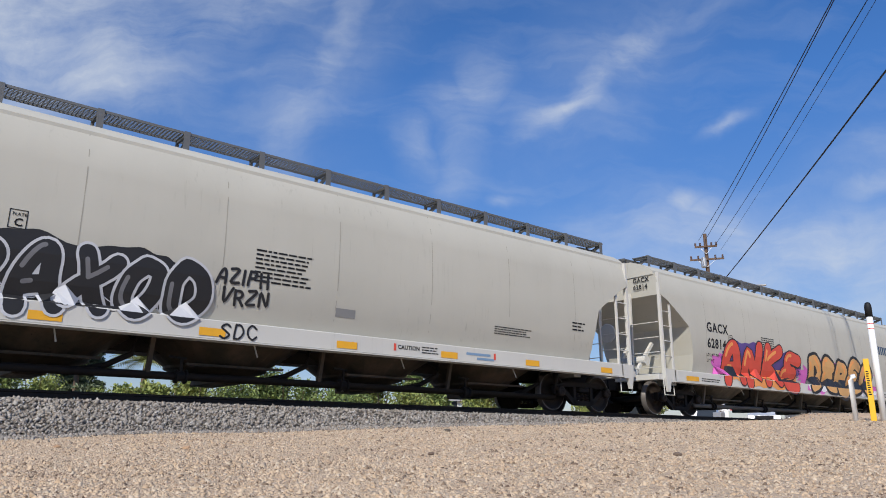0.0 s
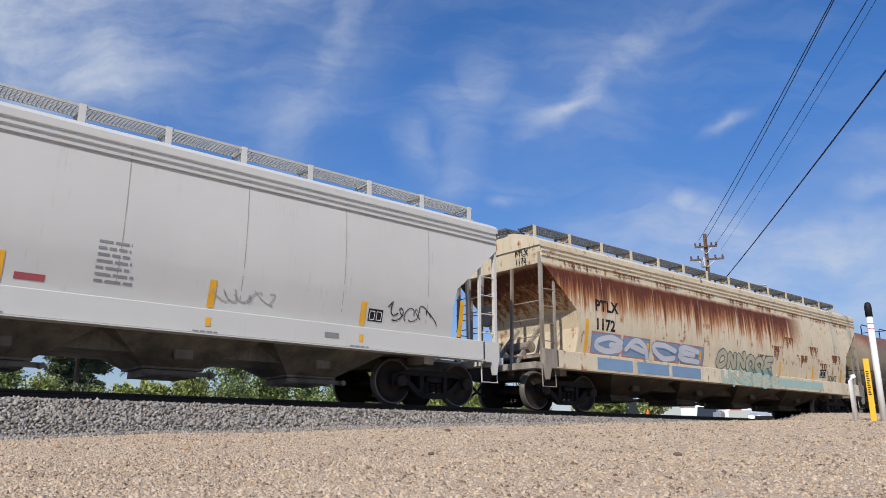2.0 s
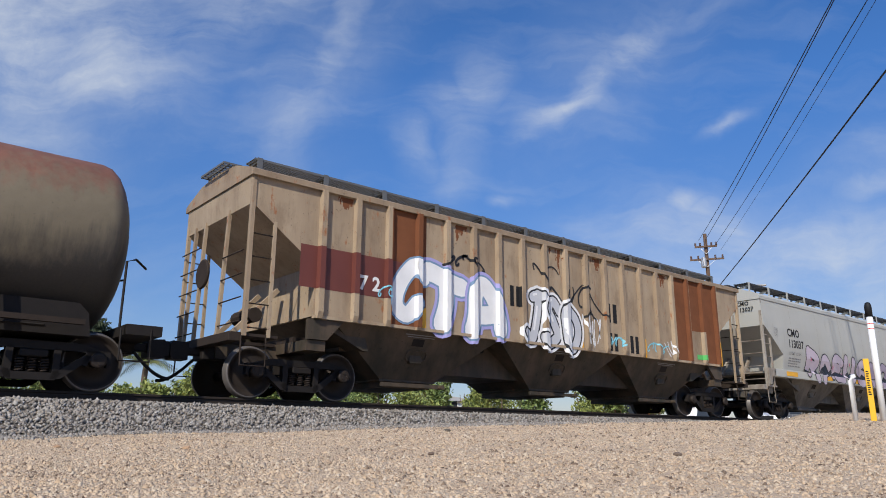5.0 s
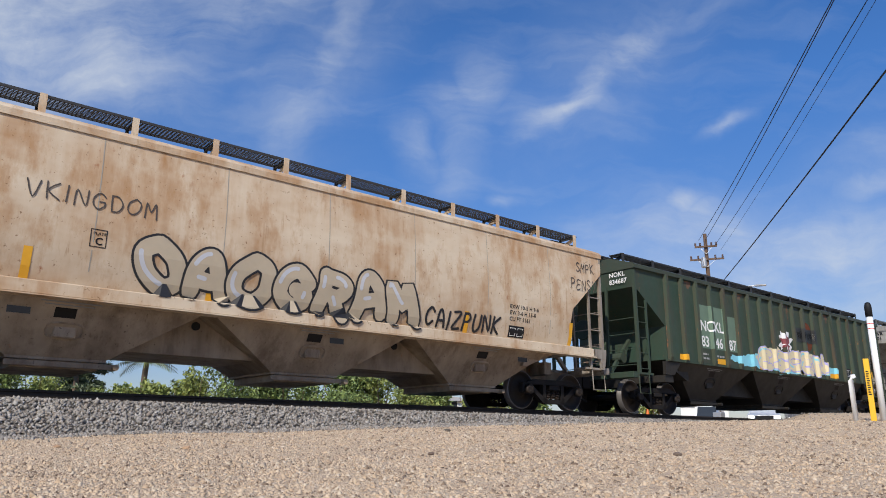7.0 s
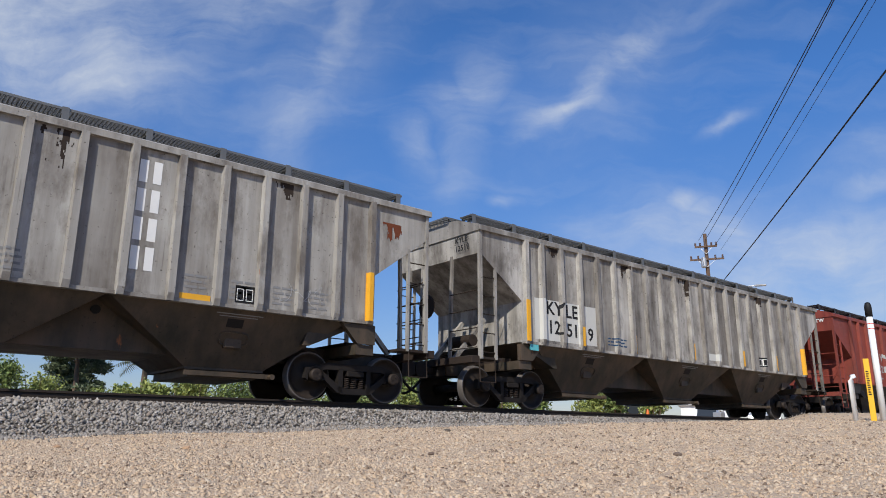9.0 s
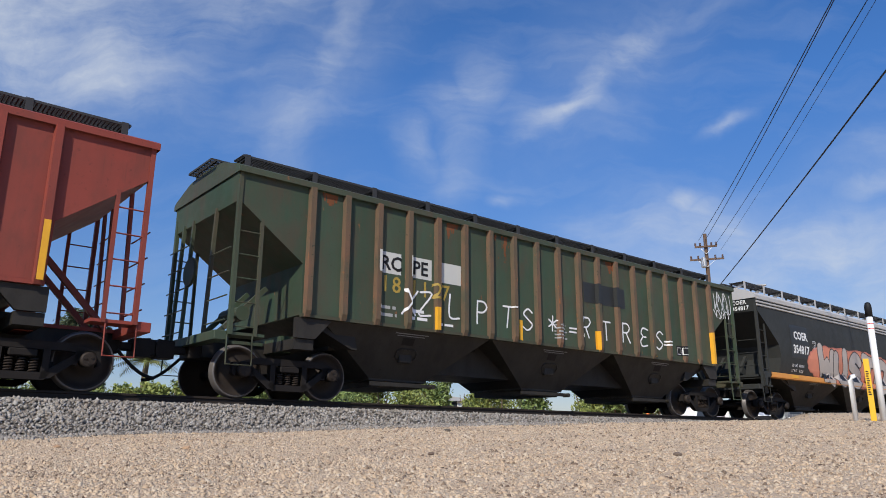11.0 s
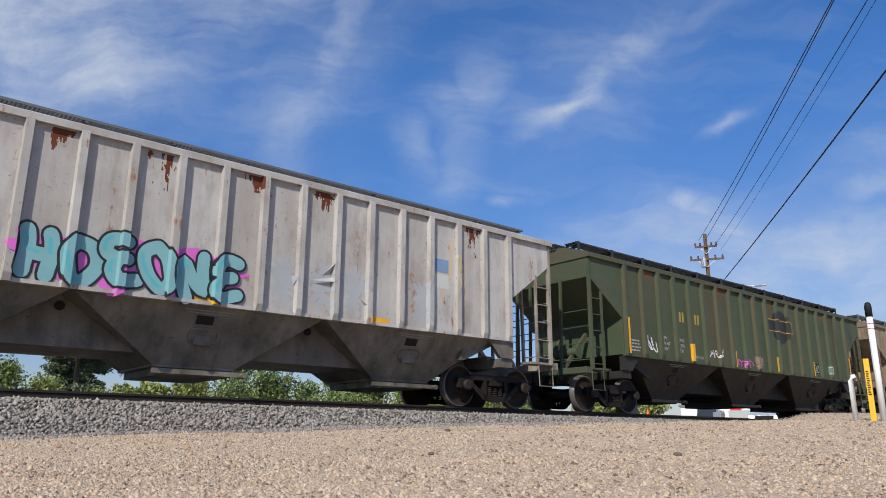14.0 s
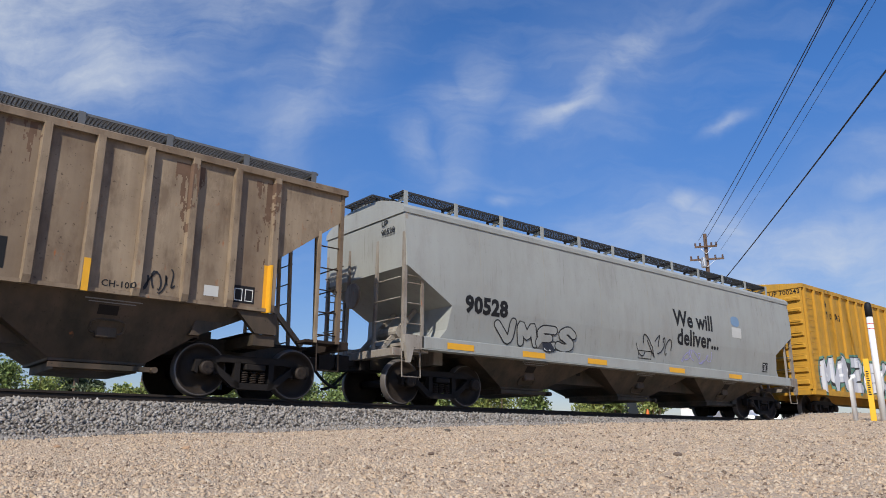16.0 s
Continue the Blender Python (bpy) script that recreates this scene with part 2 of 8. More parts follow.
M_STEEL = simple("dark_steel", (0.017, 0.014, 0.0125), 0.7, 0.0, 0.5, 9, 0.3)
M_GRIME = simple("brown_grime_steel", (0.032, 0.023, 0.018), 0.8, 0.0, 0.5, 7, 0.3)
M_WHEEL = simple("wheel_steel", (0.034, 0.026, 0.021), 0.6, 0.2, 0.45, 10, 0.2)
M_TREAD = simple("bright_tread", (0.15, 0.135, 0.125), 0.45, 0.4, 0.2, 20, 0.05)
M_RAIL = simple("rail_steel", (0.035, 0.027, 0.022), 0.6, 0.1, 0.35, 15, 0.2)
M_TIE = simple("creosoted_wood", (0.05, 0.04, 0.032), 0.85, 0, 0.4, 20, 0.3)
M_YEL = simple("reflector_yellow", (0.72, 0.36, 0.02), 0.5, 0, 0.25, 6, 0.05)
M_BLACK = simple("black_marking", (0.015, 0.015, 0.016), 0.6, 0, 0.3, 6, 0.0)
M_WHITE = simple("white_marking", (0.72, 0.72, 0.70), 0.6, 0, 0.15, 6, 0.0)
M_GREYM = simple("grey_marking", (0.22, 0.22, 0.22), 0.6, 0, 0.2, 6, 0.0)
M_NAVY = simple("navy_marking", (0.02, 0.06, 0.13), 0.6, 0, 0.2, 6, 0.0)
M_RUBBER = simple("black_rubber", (0.02, 0.02, 0.02), 0.7, 0, 0.3, 20, 0.0)
M_GRATE = simple("galvanised_grating", (0.16, 0.16, 0.155), 0.5, 0.4, 0.3, 20, 0.1)
M_GRATE_D = simple("dark_grating", (0.05, 0.05, 0.052), 0.6, 0.2, 0.3, 20, 0.1)
M_GRATE_L = simple("pale_grating", (0.45, 0.44, 0.41), 0.6, 0.0, 0.2, 20, 0.1)


def spray(name, col):
    return simple("spray_" + name, col, 0.55, 0, 0.35, 2.2, 0.0)


# ---------------------------------------------------------------- mesh helpers
def mesh_from(name, bm, mats, smooth=False):
    me = bpy.data.meshes.new(name)
    bmesh.ops.recalc_face_normals(bm, faces=bm.faces)
    if smooth:
        for f in bm.faces:
            f.smooth = True
    bm.to_mesh(me)
    bm.free()
    for m in (mats if isinstance(mats, (list, tuple)) else [mats]):
        me.materials.append(m)
    return me


def part(name, bm, material, parent, label="", smooth=False, at=None):
    """One mesh object under a thing or a part. bm: a bmesh, or a mesh that alike parts share."""
    me = bm if isinstance(bm, bpy.types.Mesh) else mesh_from(name, bm, material, smooth)
    ob = new(name, me)
    ob.parent = parent
    if at is not None:
        ob.matrix_basis = at
    if label:
        tagged(ob, label)
    return ob


def box(bm, x0, x1, y0, y1, z0, z1, bev=0.0, mat=0):
    vs = [bm.verts.new((x, y, z)) for x in (x0, x1) for y in (y0, y1) for z in (z0, z1)]
    fs = [bm.faces.new([vs[i] for i in q]) for q in ((0, 1, 3, 2), (4, 6, 7, 5), (0, 4, 5, 1), (2, 3, 7, 6), (0, 2, 6, 4), (1, 5, 7, 3))]
    for f in fs:
        f.material_index = mat
    if bev > 0:
        es = {e for f in fs for e in f.edges}
        bmesh.ops.bevel(bm, geom=list(es), offset=bev, segments=1, affect="EDGES")
    return bm


def bar(bm, p, q, w, h=None, up=(0, 0, 1), mat=0):
    """A square bar from p to q."""
    p, q = Vector(p), Vector(q)
    d = (q - p).normalized()
    up = Vector(up)
    if abs(d.dot(up)) > 0.95:
        up = Vector((1, 0, 0))
    s = d.cross(up).normalized() * w / 2
    u = s.cross(d).normalized() * (h or w) / 2
    a = [bm.verts.new(p + i * s + j * u) for i, j in ((-1, -1), (1, -1), (1, 1), (-1, 1))]
    b = [bm.verts.new(q + i * s + j * u) for i, j in ((-1, -1), (1, -1), (1, 1), (-1, 1))]
    fs = [bm.faces.new(a), bm.faces.new(b[::-1])]
    for i in range(4):
        fs.append(bm.faces.new((a[i], b[i], b[(i + 1) % 4], a[(i + 1) % 4])))
    for f in fs:
        f.material_index = mat
    return bm


def tube(bm, pts, r, n=8, mat=0):
    """A round tube along points."""
    pts = [Vector(p) for p in pts]
    rings = []
    for i, p in enumerate(pts):
        d = (pts[min(i + 1, len(pts) - 1)] - pts[max(i - 1, 0)]).normalized()
        a = d.cross(Vector((0, 0, 1)) if abs(d.z) < 0.9 else Vector((1, 0, 0))).normalized()
        b = d.cross(a)
        rings.append([bm.verts.new(p + r * (math.cos(k * 2 * math.pi / n) * a + math.sin(k * 2 * math.pi / n) * b)) for k in range(n)])
    for A, B in zip(rings, rings[1:]):
        for k in range(n):
            bm.faces.new((A[k], A[(k + 1) % n], B[(k + 1) % n], B[k])).material_index = mat
    bm.faces.new(rings[0]).material_index = mat
    bm.faces.new(rings[-1][::-1]).material_index = mat
    return bm


def lathe(bm, prof, axis="y", n=28, c=(0, 0, 0), mats=None):
    """Turns a profile of (along, radius) round an axis."""
    rings = []
    for a, r in prof:
        ring = []
        for k in range(n):
            t = 2 * math.pi * k / n
            p = {"y": (r * math.cos(t), a, r * math.sin(t)), "x": (a, r * math.cos(t), r * math.sin(t)), "z": (r * math.cos(t), r * math.sin(t), a)}[axis]
            ring.append(bm.verts.new((p[0] + c[0], p[1] + c[1], p[2] + c[2])))
        rings.append(ring)
    for i, (A, B) in enumerate(zip(rings, rings[1:])):
        for k in range(n):
            f = bm.faces.new((A[k], A[(k + 1) % n], B[(k + 1) % n], B[k]))
            f.material_index = mats[i] if mats else 0
    bm.faces.new(rings[0])
    bm.faces.new(rings[-1][::-1])
    return bm


def prism(bm, outline, y0, y1, mat=0):
    """An (x, z) outline drawn out from y0 to y1."""
    a = [bm.verts.new((x, y0, z)) for x, z in outline]
    b = [bm.verts.new((x, y1, z)) for x, z in outline]
    fs = [bm.faces.new(a), bm.faces.new(b[::-1])]
    for i in range(len(a)):
        j = (i + 1) % len(a)
        fs.append(bm.faces.new((a[i], a[j], b[j], b[i])))
    for f in fs:
        f.material_index = mat
    return bm


# ---------------------------------------------------------------- ground and track
def ground_z(x, y):
    """Height of the ground: it climbs gently away from the camera and to the crossing."""
    xx, yy = np.clip(x, -12, 36), np.clip(y, -6, 60)
    z = -1.0 + 0.025 * np.clip(yy, -6, 11) + 0.036 * xx - 0.0005 * xx * xx * (xx > 0)
    k = np.clip((x - 21.7) / 3.6, 0, 1)
    k = k * k * (3 - 2 * k) * np.clip((y - 5.5) / 4.0, 0, 1)
    z = z * (1 - k) + 0.16 * k
    far = np.clip((y - 15.0) / 3.0, 0, 1)
    z = z * (1 - far) + far * np.clip(z, -0.6, -0.25)
    z = np.where((y > 11.2) & (y < 15), np.minimum(z, -0.26), z)
    z = z + 0.11 * np.exp(-((x - 17.0) ** 2 / 30 + (y - 6.0) ** 2 / 10))
    return z + 0.015 * np.sin(x * 1.7 + y * 0.6) * np.sin(y * 1.3 - x * 0.4)


def ground_mat():
    m, nt, b, L = bsdf_mat("tan_gravel_ground")
    v = scaled_coord(nt, (1, 1, 1))
    big, mid, fine, lump = noise_node(nt, v, 0.35, 4), noise_node(nt, v, 3.0, 6), noise_node(nt, v, 45, 4), noise_node(nt, v, 16, 5)
    vor = nt.nodes.new("ShaderNodeTexVoronoi")
    vor.inputs["Scale"].default_value = 70
    L(v, vor.inputs["Vector"])
    sepc = nt.nodes.new("ShaderNodeSeparateColor")
    L(vor.outputs["Color"], sepc.inputs[0])
    c = mixc(nt, big, (0.50, 0.355, 0.225), (0.57, 0.43, 0.29))
    c = mixc(nt, mathn(nt, "MULTIPLY", sepc.outputs[0], 0.5), c, (0.30, 0.22, 0.155))
    c = mixc(nt, mathn(nt, "MULTIPLY", sepc.outputs[1], 0.35), c, (0.72, 0.60, 0.47))
    c = mixc(nt, mathn(nt, "MULTIPLY", ramp(nt, mid, 0.5, 0.75), 0.35), c, (0.58, 0.37, 0.22))
    c = mixc(nt, mathn(nt, "MULTIPLY", ramp(nt, lump, 0.56, 0.70), 0.5), c, (0.26, 0.175, 0.115))
    L(c, b.inputs["Base Color"])
    b.inputs["Roughness"].default_value = 0.95
    bump(nt, b, mathn(nt, "ADD", vor.outputs["Distance"], fine), 0.8, 0.02)
    return m


def axis_steps(lo, hi, fine_lo, fine_hi, step):
    s = list(np.arange(fine_lo, fine_hi + step / 2, step))
    d, x = step, fine_hi
    while x < hi:
        d *= 1.45
        x = min(hi, x + d)
        s.append(x)
    d, x = step, fine_lo
    while x > lo:
        d *= 1.45
        x = max(lo, x - d)
        s.insert(0, x)
    return np.array(s)


def build_ground():
    xs, ys = axis_steps(-2500, 2500, -4, 40, 0.4), axis_steps(-2500, 2500, -4, 22, 0.35)
    X, Y = np.meshgrid(xs, ys, indexing="ij")
    Z = ground_z(X, Y)
    n, m = X.shape
    v = np.stack([X.ravel(), Y.ravel(), Z.ravel()], 1)
    i = np.arange(n * m).reshape(n, m)
    f = np.stack([i[:-1, :-1].ravel(), i[1:, :-1].ravel(), i[1:, 1:].ravel(), i[:-1, 1:].ravel()], 1)
    me = bpy.data.meshes.new("ground")
    me.from_pydata(v.tolist(), [], f.tolist())
    me.materials.append(ground_mat())
    for p in me.polygons:
        p.use_smooth = True
    tagged(new("ground", me), "tan gravel ground that climbs to a level crossing", "ground", kind="structure")


ROCK_F = ((0, 1, 2), (0, 2, 3), (0, 3, 4), (0, 4, 1), (5, 2, 1), (5, 3, 2), (5, 4, 3), (5, 1, 4))


def rocks(name, pts, sizes, mat, label, rng):
    """Many loose stones: squashed and skewed octahedra, each turned its own way."""
    n = len(pts)
    base = np.array(((0, 0, 1), (1, 0, 0), (0, 1, 0), (-1, 0, 0), (0, -1, 0), (0, 0, -1)), float)
    V = base[None] * rng.uniform(0.65, 1.25, (n, 6, 1)) + rng.uniform(-0.22, 0.22, (n, 6, 3))
    V = V * rng.uniform(0.6, 1.15, (n, 1, 3))
    a, e = rng.uniform(0, 6.28, n), rng.uniform(-0.8, 0.8, n)
    ca, sa, ce, se = np.cos(a), np.sin(a), np.cos(e), np.sin(e)
    x, y, z = V[..., 0], V[..., 1], V[..., 2]
    y, z = y * ce[:, None] - z * se[:, None], y * se[:, None] + z * ce[:, None]
    x, y = x * ca[:, None] - y * sa[:, None], x * sa[:, None] + y * ca[:, None]
    V = np.stack([x, y, z], -1) * sizes[:, None, None] + pts[:, None, :]
    F = (np.array(ROCK_F)[None] + 6 * np.arange(n)[:, None, None]).reshape(-1, 3)
    me = bpy.data.meshes.new(name)
    me.vertices.add(n * 6)
    me.vertices.foreach_set("co", V.astype(np.float32).ravel())
    me.loops.add(len(F) * 3)
    me.loops.foreach_set("vertex_index", F.astype(np.int32).ravel())
    me.polygons.add(len(F))
    me.polygons.foreach_set("loop_start", np.arange(0, len(F) * 3, 3, dtype=np.int32))
    me.polygons.foreach_set("loop_total", np.full(len(F), 3, dtype=np.int32))
    me.materials.append(mat)
    me.update(calc_edges=True)
    tagged(new(name, me), label, "stones", kind="stuff")


def ballast_z(y):
    """Cross-section of the ballast bed."""
    return np.interp(np.abs(y - TRACK_Y), (0, 0.95, 1.6, 3.6, 4.2), (-0.155, -0.16, -0.185, -0.82, -1.3))


def build_track():
    bm = bmesh.new()
    xs = list(np.arange(-60, 24.6, 1.5)) + [26.0]
    prof = [(-3.9, -1.1), (-3.5, -0.80), (-1.6, -0.205), (1.6, -0.205), (3.5, -0.80), (3.9, -1.1)]
    prev = None
    for x in [-400] + xs + [700]:
        ring = [bm.verts.new((x, TRACK_Y + a, z)) for a, z in prof]
        if prev:
            for i in range(len(prof) - 1):
                bm.faces.new((prev[i], prev[i + 1], ring[i + 1], ring[i]))
        prev = ring
    me = mesh_from("ballast_bed", bm, stone_mat("ballast_bed", ((0.085, 0.074, 0.064), (0.13, 0.115, 0.10))))
    tagged(new("ballast_bed", me), "bed of grey crushed stone under the track", "ballast", kind="structure")
    for side, y in (("near", -0.7525), ("far", 0.7525)):
        bm = bmesh.new()
        out = [(-0.07, -0.17), (0.07, -0.17), (0.07, -0.155), (0.012, -0.13), (0.012, -0.045), (0.036, -0.035), (0.036, -0.004), (0.026, 0.0),
               (-0.026, 0.0), (-0.036, -0.004), (-0.036, -0.035), (-0.012, -0.045), (-0.012, -0.13), (-0.07, -0.155)]
        a = [bm.verts.new((-400, TRACK_Y + y + p, z)) for p, z in out]
        b = [bm.verts.new((700, TRACK_Y + y + p, z)) for p, z in out]
        for i in range(len(out)):
            j = (i + 1) % len(out)
            bm.faces.new((a[i], a[j], b[j], b[i]))
        bm.faces.new(a), bm.faces.new(b[::-1])
        tagged(new("rail", mesh_from("rail", bm, M_RAIL)), "dark rusty steel rail on the ballast", "rail", group="rails of the track", kind="structure")
    bm = bmesh.new()
    for i in range(110):
        x = -12 + 0.52 * i
        box(bm, x - 0.11, x + 0.11, TRACK_Y - 1.3, TRACK_Y + 1.3, -0.36, -0.19)
    tagged(new("railway_ties", mesh_from("railway_ties", bm, M_TIE)), "dark wooden ties bedded in the ballast", "ties", kind="stuff")
    rng = np.random.default_rng(3)
    # shoulder stones
    n = 52000
    x = 34 * rng.random(n) ** 1.25 - 1.5
    y = TRACK_Y - 0.83 - np.abs(np.where(rng.random(n) < 0.8, rng.random(n) * 2.9, 2.45 + 0.55 * rng.normal(size=n)))
    z = np.maximum(ballast_z(y), ground_z(x, y)) + rng.uniform(-0.012, 0.014, n)
    keep = (x < 26.5) & (rng.random(n) < np.clip(1.05 + (ballast_z(y) - ground_z(x, y)) * 2.6, 0.05, 1))
    s = rng.uniform(0.022, 0.042, n) * np.where(y < TRACK_Y - 2.6, 0.75, 1.0)
    rocks("ballast_stones", np.stack([x, y, z], 1)[keep], s[keep],
          stone_mat("ballast_stones", ((0.10, 0.088, 0.077), (0.24, 0.216, 0.19), (0.36, 0.33, 0.295), (0.27, 0.215, 0.17), (0.50, 0.465, 0.42), (0.21, 0.19, 0.172), (0.41, 0.38, 0.34), (0.16, 0.125, 0.10))),
          "grey crushed ballast stones on the shoulder of the track", rng)
    n = 5000
    x, y = rng.uniform(-6, 24, n), TRACK_Y + rng.uniform(-0.66, 1.5, n)
    rocks("ballast_stones", np.stack([x, y, -0.165 + 0 * x], 1), rng.uniform(0.02, 0.04, n), bpy.data.materials["ballast_stones"],
          "grey crushed ballast stones between the rails", rng)
    # tan gravel in front, thick near the camera
    n = 150000
    a = radians(HEAD) + rng.uniform(-0.72, 0.66, n)
    r = 1.7 + 21 * rng.random(n) ** 1.7
    x, y = r * np.cos(a), r * np.sin(a)
    g = ground_z(x, y)
    keep = (y < TRACK_Y - 1.9) & (ballast_z(y) < g + 0.12)
    s = rng.uniform(0.0034, 0.0085, n) * rng.choice((1, 1, 1, 1, 1.2, 1.5, 1.9, 2.6), n) * np.clip(0.75 + r * 0.06, 0.8, 1.8)
    rocks("gravel_stones", np.stack([x, y, g - s * 0.12], 1)[keep], s[keep],
          stone_mat("gravel_stones", ((0.15, 0.105, 0.072), (0.50, 0.36, 0.235), (0.62, 0.465, 0.32), (0.63, 0.49, 0.345), (0.52, 0.37, 0.235), (0.68, 0.56, 0.42), (0.30, 0.22, 0.155))),
          "loose tan and grey gravel on the ground", rng)
    # darker crumbs of earth, in loose groups
    n = 6500
    cx, cr = rng.uniform(-0.68, 0.62, 900), 2.2 + 18 * rng.random(900) ** 1.4
    j = (900 * rng.random(n) ** 1.6).astype(int)
    a, r = radians(HEAD) + cx[j] + rng.normal(size=n) * 0.022, cr[j] * (1 + 0.02 * rng.normal(size=n))
    x, y = r * np.cos(a), r * np.sin(a)
    g = ground_z(x, y)
    keep = (y < TRACK_Y - 2.2) & (ballast_z(y) < g + 0.1)
    s = rng.uniform(0.004, 0.010, n) * rng.choice((1, 1, 1, 1.6), n) * np.clip(0.6 + r * 0.09, 0.7, 2)
    rocks("earth_crumbs", np.stack([x, y, g], 1)[keep], s[keep],
          stone_mat("earth_crumbs", ((0.09, 0.058, 0.04), (0.17, 0.11, 0.075), (0.26, 0.18, 0.12), (0.14, 0.10, 0.075))),
          "dark brown crumbs of earth on the gravel", rng)


build_ground()
build_track()


# ---------------------------------------------------------------- trucks, couplers
SHARED = {}


def shared(key, make):
    if key not in SHARED:
        SHARED[key] = make()
    return SHARED[key]


WR = 0.457


def wheelset_mesh():
    bm = bmesh.new()
    for s in (-1, 1):
        prof = [(s * 0.66, 0.10), (s * 0.66, 0.13), (s * 0.69, 0.16), (s * 0.705, 0.36), (s * 0.68, 0.40), (s * 0.68, 0.475), (s * 0.705, 0.482), (s * 0.725, 0.462), (s * 0.81, WR), (s * 0.82, 0.445),
                (s * 0.82, 0.428), (s * 0.82, 0.395), (s * 0.775, 0.375), (s * 0.76, 0.30), (s * 0.775, 0.16), (s * 0.83, 0.14), (s * 0.83, 0.09)]
        mats = [0] * 5 + [1, 1, 1, 1, 1, 0] + [0] * 8
        lathe(bm, prof, "y", 36, mats=mats)
    lathe(bm, [(-0.70, 0.085), (0.70, 0.085)], "y", 12)
    for s in (-1, 1):
        lathe(bm, [(s * 0.83, 0.09), (s * 1.02, 0.09), (s * 1.03, 0.12), (s * 1.14, 0.12), (s * 1.15, 0.09)], "y", 16)
        for k in range(3):
            t = k * 2.094
            lathe(bm, [(s * 1.14, 0.022), (s * 1.165, 0.022)], "y", 6, (0.055 * math.cos(t), 0, 0.055 * math.sin(t)))
    me = mesh_from("wheelset", bm, [M_WHEEL, M_TREAD])
    for p in me.polygons:
        p.use_smooth = len(p.vertices) == 4
    return me


def side_frame_mesh(s):
    """A cast side frame with its two windows, in the plane y = s * 0.99."""
    bm = bmesh.new()
    y0, y1 = s * 0.93, s * 1.06
    # top chord
    prism(bm, [(-0.98, 0.60), (-0.62, 0.70), (0.62, 0.70), (0.98, 0.60), (0.98, 0.52), (0.62, 0.58), (-0.62, 0.58), (-0.98, 0.52)], y0, y1)
    for m in (-1, 1):
        # tension leg, column, pedestal
        prism(bm, [(m * 0.80, 0.60), (m * 0.98, 0.56), (m * 0.70, 0.40), (m * 0.40, 0.16), (m * 0.26, 0.14), (m * 0.28, 0.26), (m * 0.36, 0.28)], y0, y1)
        prism(bm, [(m * 0.27, 0.60), (m * 0.37, 0.60), (m * 0.37, 0.24), (m * 0.27, 0.22)], y0, y1)
        prism(bm, [(m * 0.72, 0.60), (m * 1.07, 0.60), (m * 1.09, 0.40), (m * 1.03, 0.36), (m * 1.02, 0.50), (m * 0.76, 0.50), (m * 0.75, 0.36), (m * 0.68, 0.38)], y0, y1)
        box(bm, m * 0.889 - 0.12, m * 0.889 + 0.12, min(y0, y1), max(y0, y1) + 0.02, 0.47, 0.58, 0.01)
    prism(bm, [(-0.40, 0.24), (0.40, 0.24), (0.32, 0.13), (-0.32, 0.13)], y0, y1)
    return mesh_from("side_frame", bm, M_STEEL)


def spring_mesh():
    bm = bmesh.new()
    pts = []
    for k in range(45):
        t = k / 8 * 2 * math.pi
        pts.append((0.055 * math.cos(t), 0.055 * math.sin(t), 0.235 + 0.22 * k / 44))
    return mesh_from("spring", tube(bm, pts, 0.014, 6), M_GRIME, True)


def bolster_mesh():
    bm = bmesh.new()
    box(bm, -0.19, 0.19, -1.10, 1.10, 0.46, 0.57, 0.015)
    box(bm, -0.23, 0.23, -0.75, 0.75, 0.44, 0.66, 0.02)
    box(bm, -0.55, 0.55, -0.62, -0.50, 0.32, 0.42)
    box(bm, -0.55, 0.55, 0.50, 0.62, 0.32, 0.42)
    for s in (-1, 1):
        box(bm, s * 0.42 - 0.04, s * 0.42 + 0.04, -0.85, 0.85, 0.30, 0.42)
        lathe(bm, [(0.60, 0.22), (0.70, 0.22)], "z", 16)
    return mesh_from("bolster", bm, M_STEEL)


AXLES = []      # (wheelset, its x within the truck, the car's start)


def truck(car, x, start):
    t = new("truck")
    t.parent, t.matrix_basis = car, pose(x, 0, 0)
    for s in (-1, 1):
        part("side_frame", shared(("sf", s), lambda: side_frame_mesh(s)), None, t)
        for k in (-0.165, 0.0, 0.165):
            part("spring", shared("spring", spring_mesh), None, t, at=pose(k, s * 1.0, 0))
    part("bolster", shared("bolster", bolster_mesh), None, t)
    for k in (-0.889, 0.889):
        w = part("wheelset", shared("wheelset", wheelset_mesh), None, t, at=pose(k, 0, WR))
        AXLES.append((w, k, start + x + k))


def coupler_mesh(reach):
    bm = bmesh.new()
    box(bm, -0.1, reach - 0.12, -0.08, 0.08, 0.76, 0.90, 0.015)
    prism(bm, [(reach - 0.3, 0.66), (reach - 0.02, 0.66), (reach + 0.02, 0.74), (reach + 0.02, 0.92), (reach - 0.02, 0.99), (reach - 0.3, 0.97)], -0.17, 0.17)
    box(bm, reach - 0.05, reach + 0.10, -0.15, -0.02, 0.68, 0.97, 0.03)
    box(bm, -0.5, 0.12, -0.24, 0.24, 0.68, 1.0, 0.02)
    return mesh_from("coupler", bm, M_STEEL)


def hose_mesh(reach):
    bm = bmesh.new()
    pts = [(0.05 + (reach + 0.02) * k / 10, -0.38 + 0.1 * k / 10, 0.72 - 0.42 * math.sin(math.pi * min(1, k / 10 * 0.5 + 0.0)) ) for k in range(11)]
    return mesh_from("air_hose", tube(bm, pts, 0.03, 8), M_RUBBER, True)


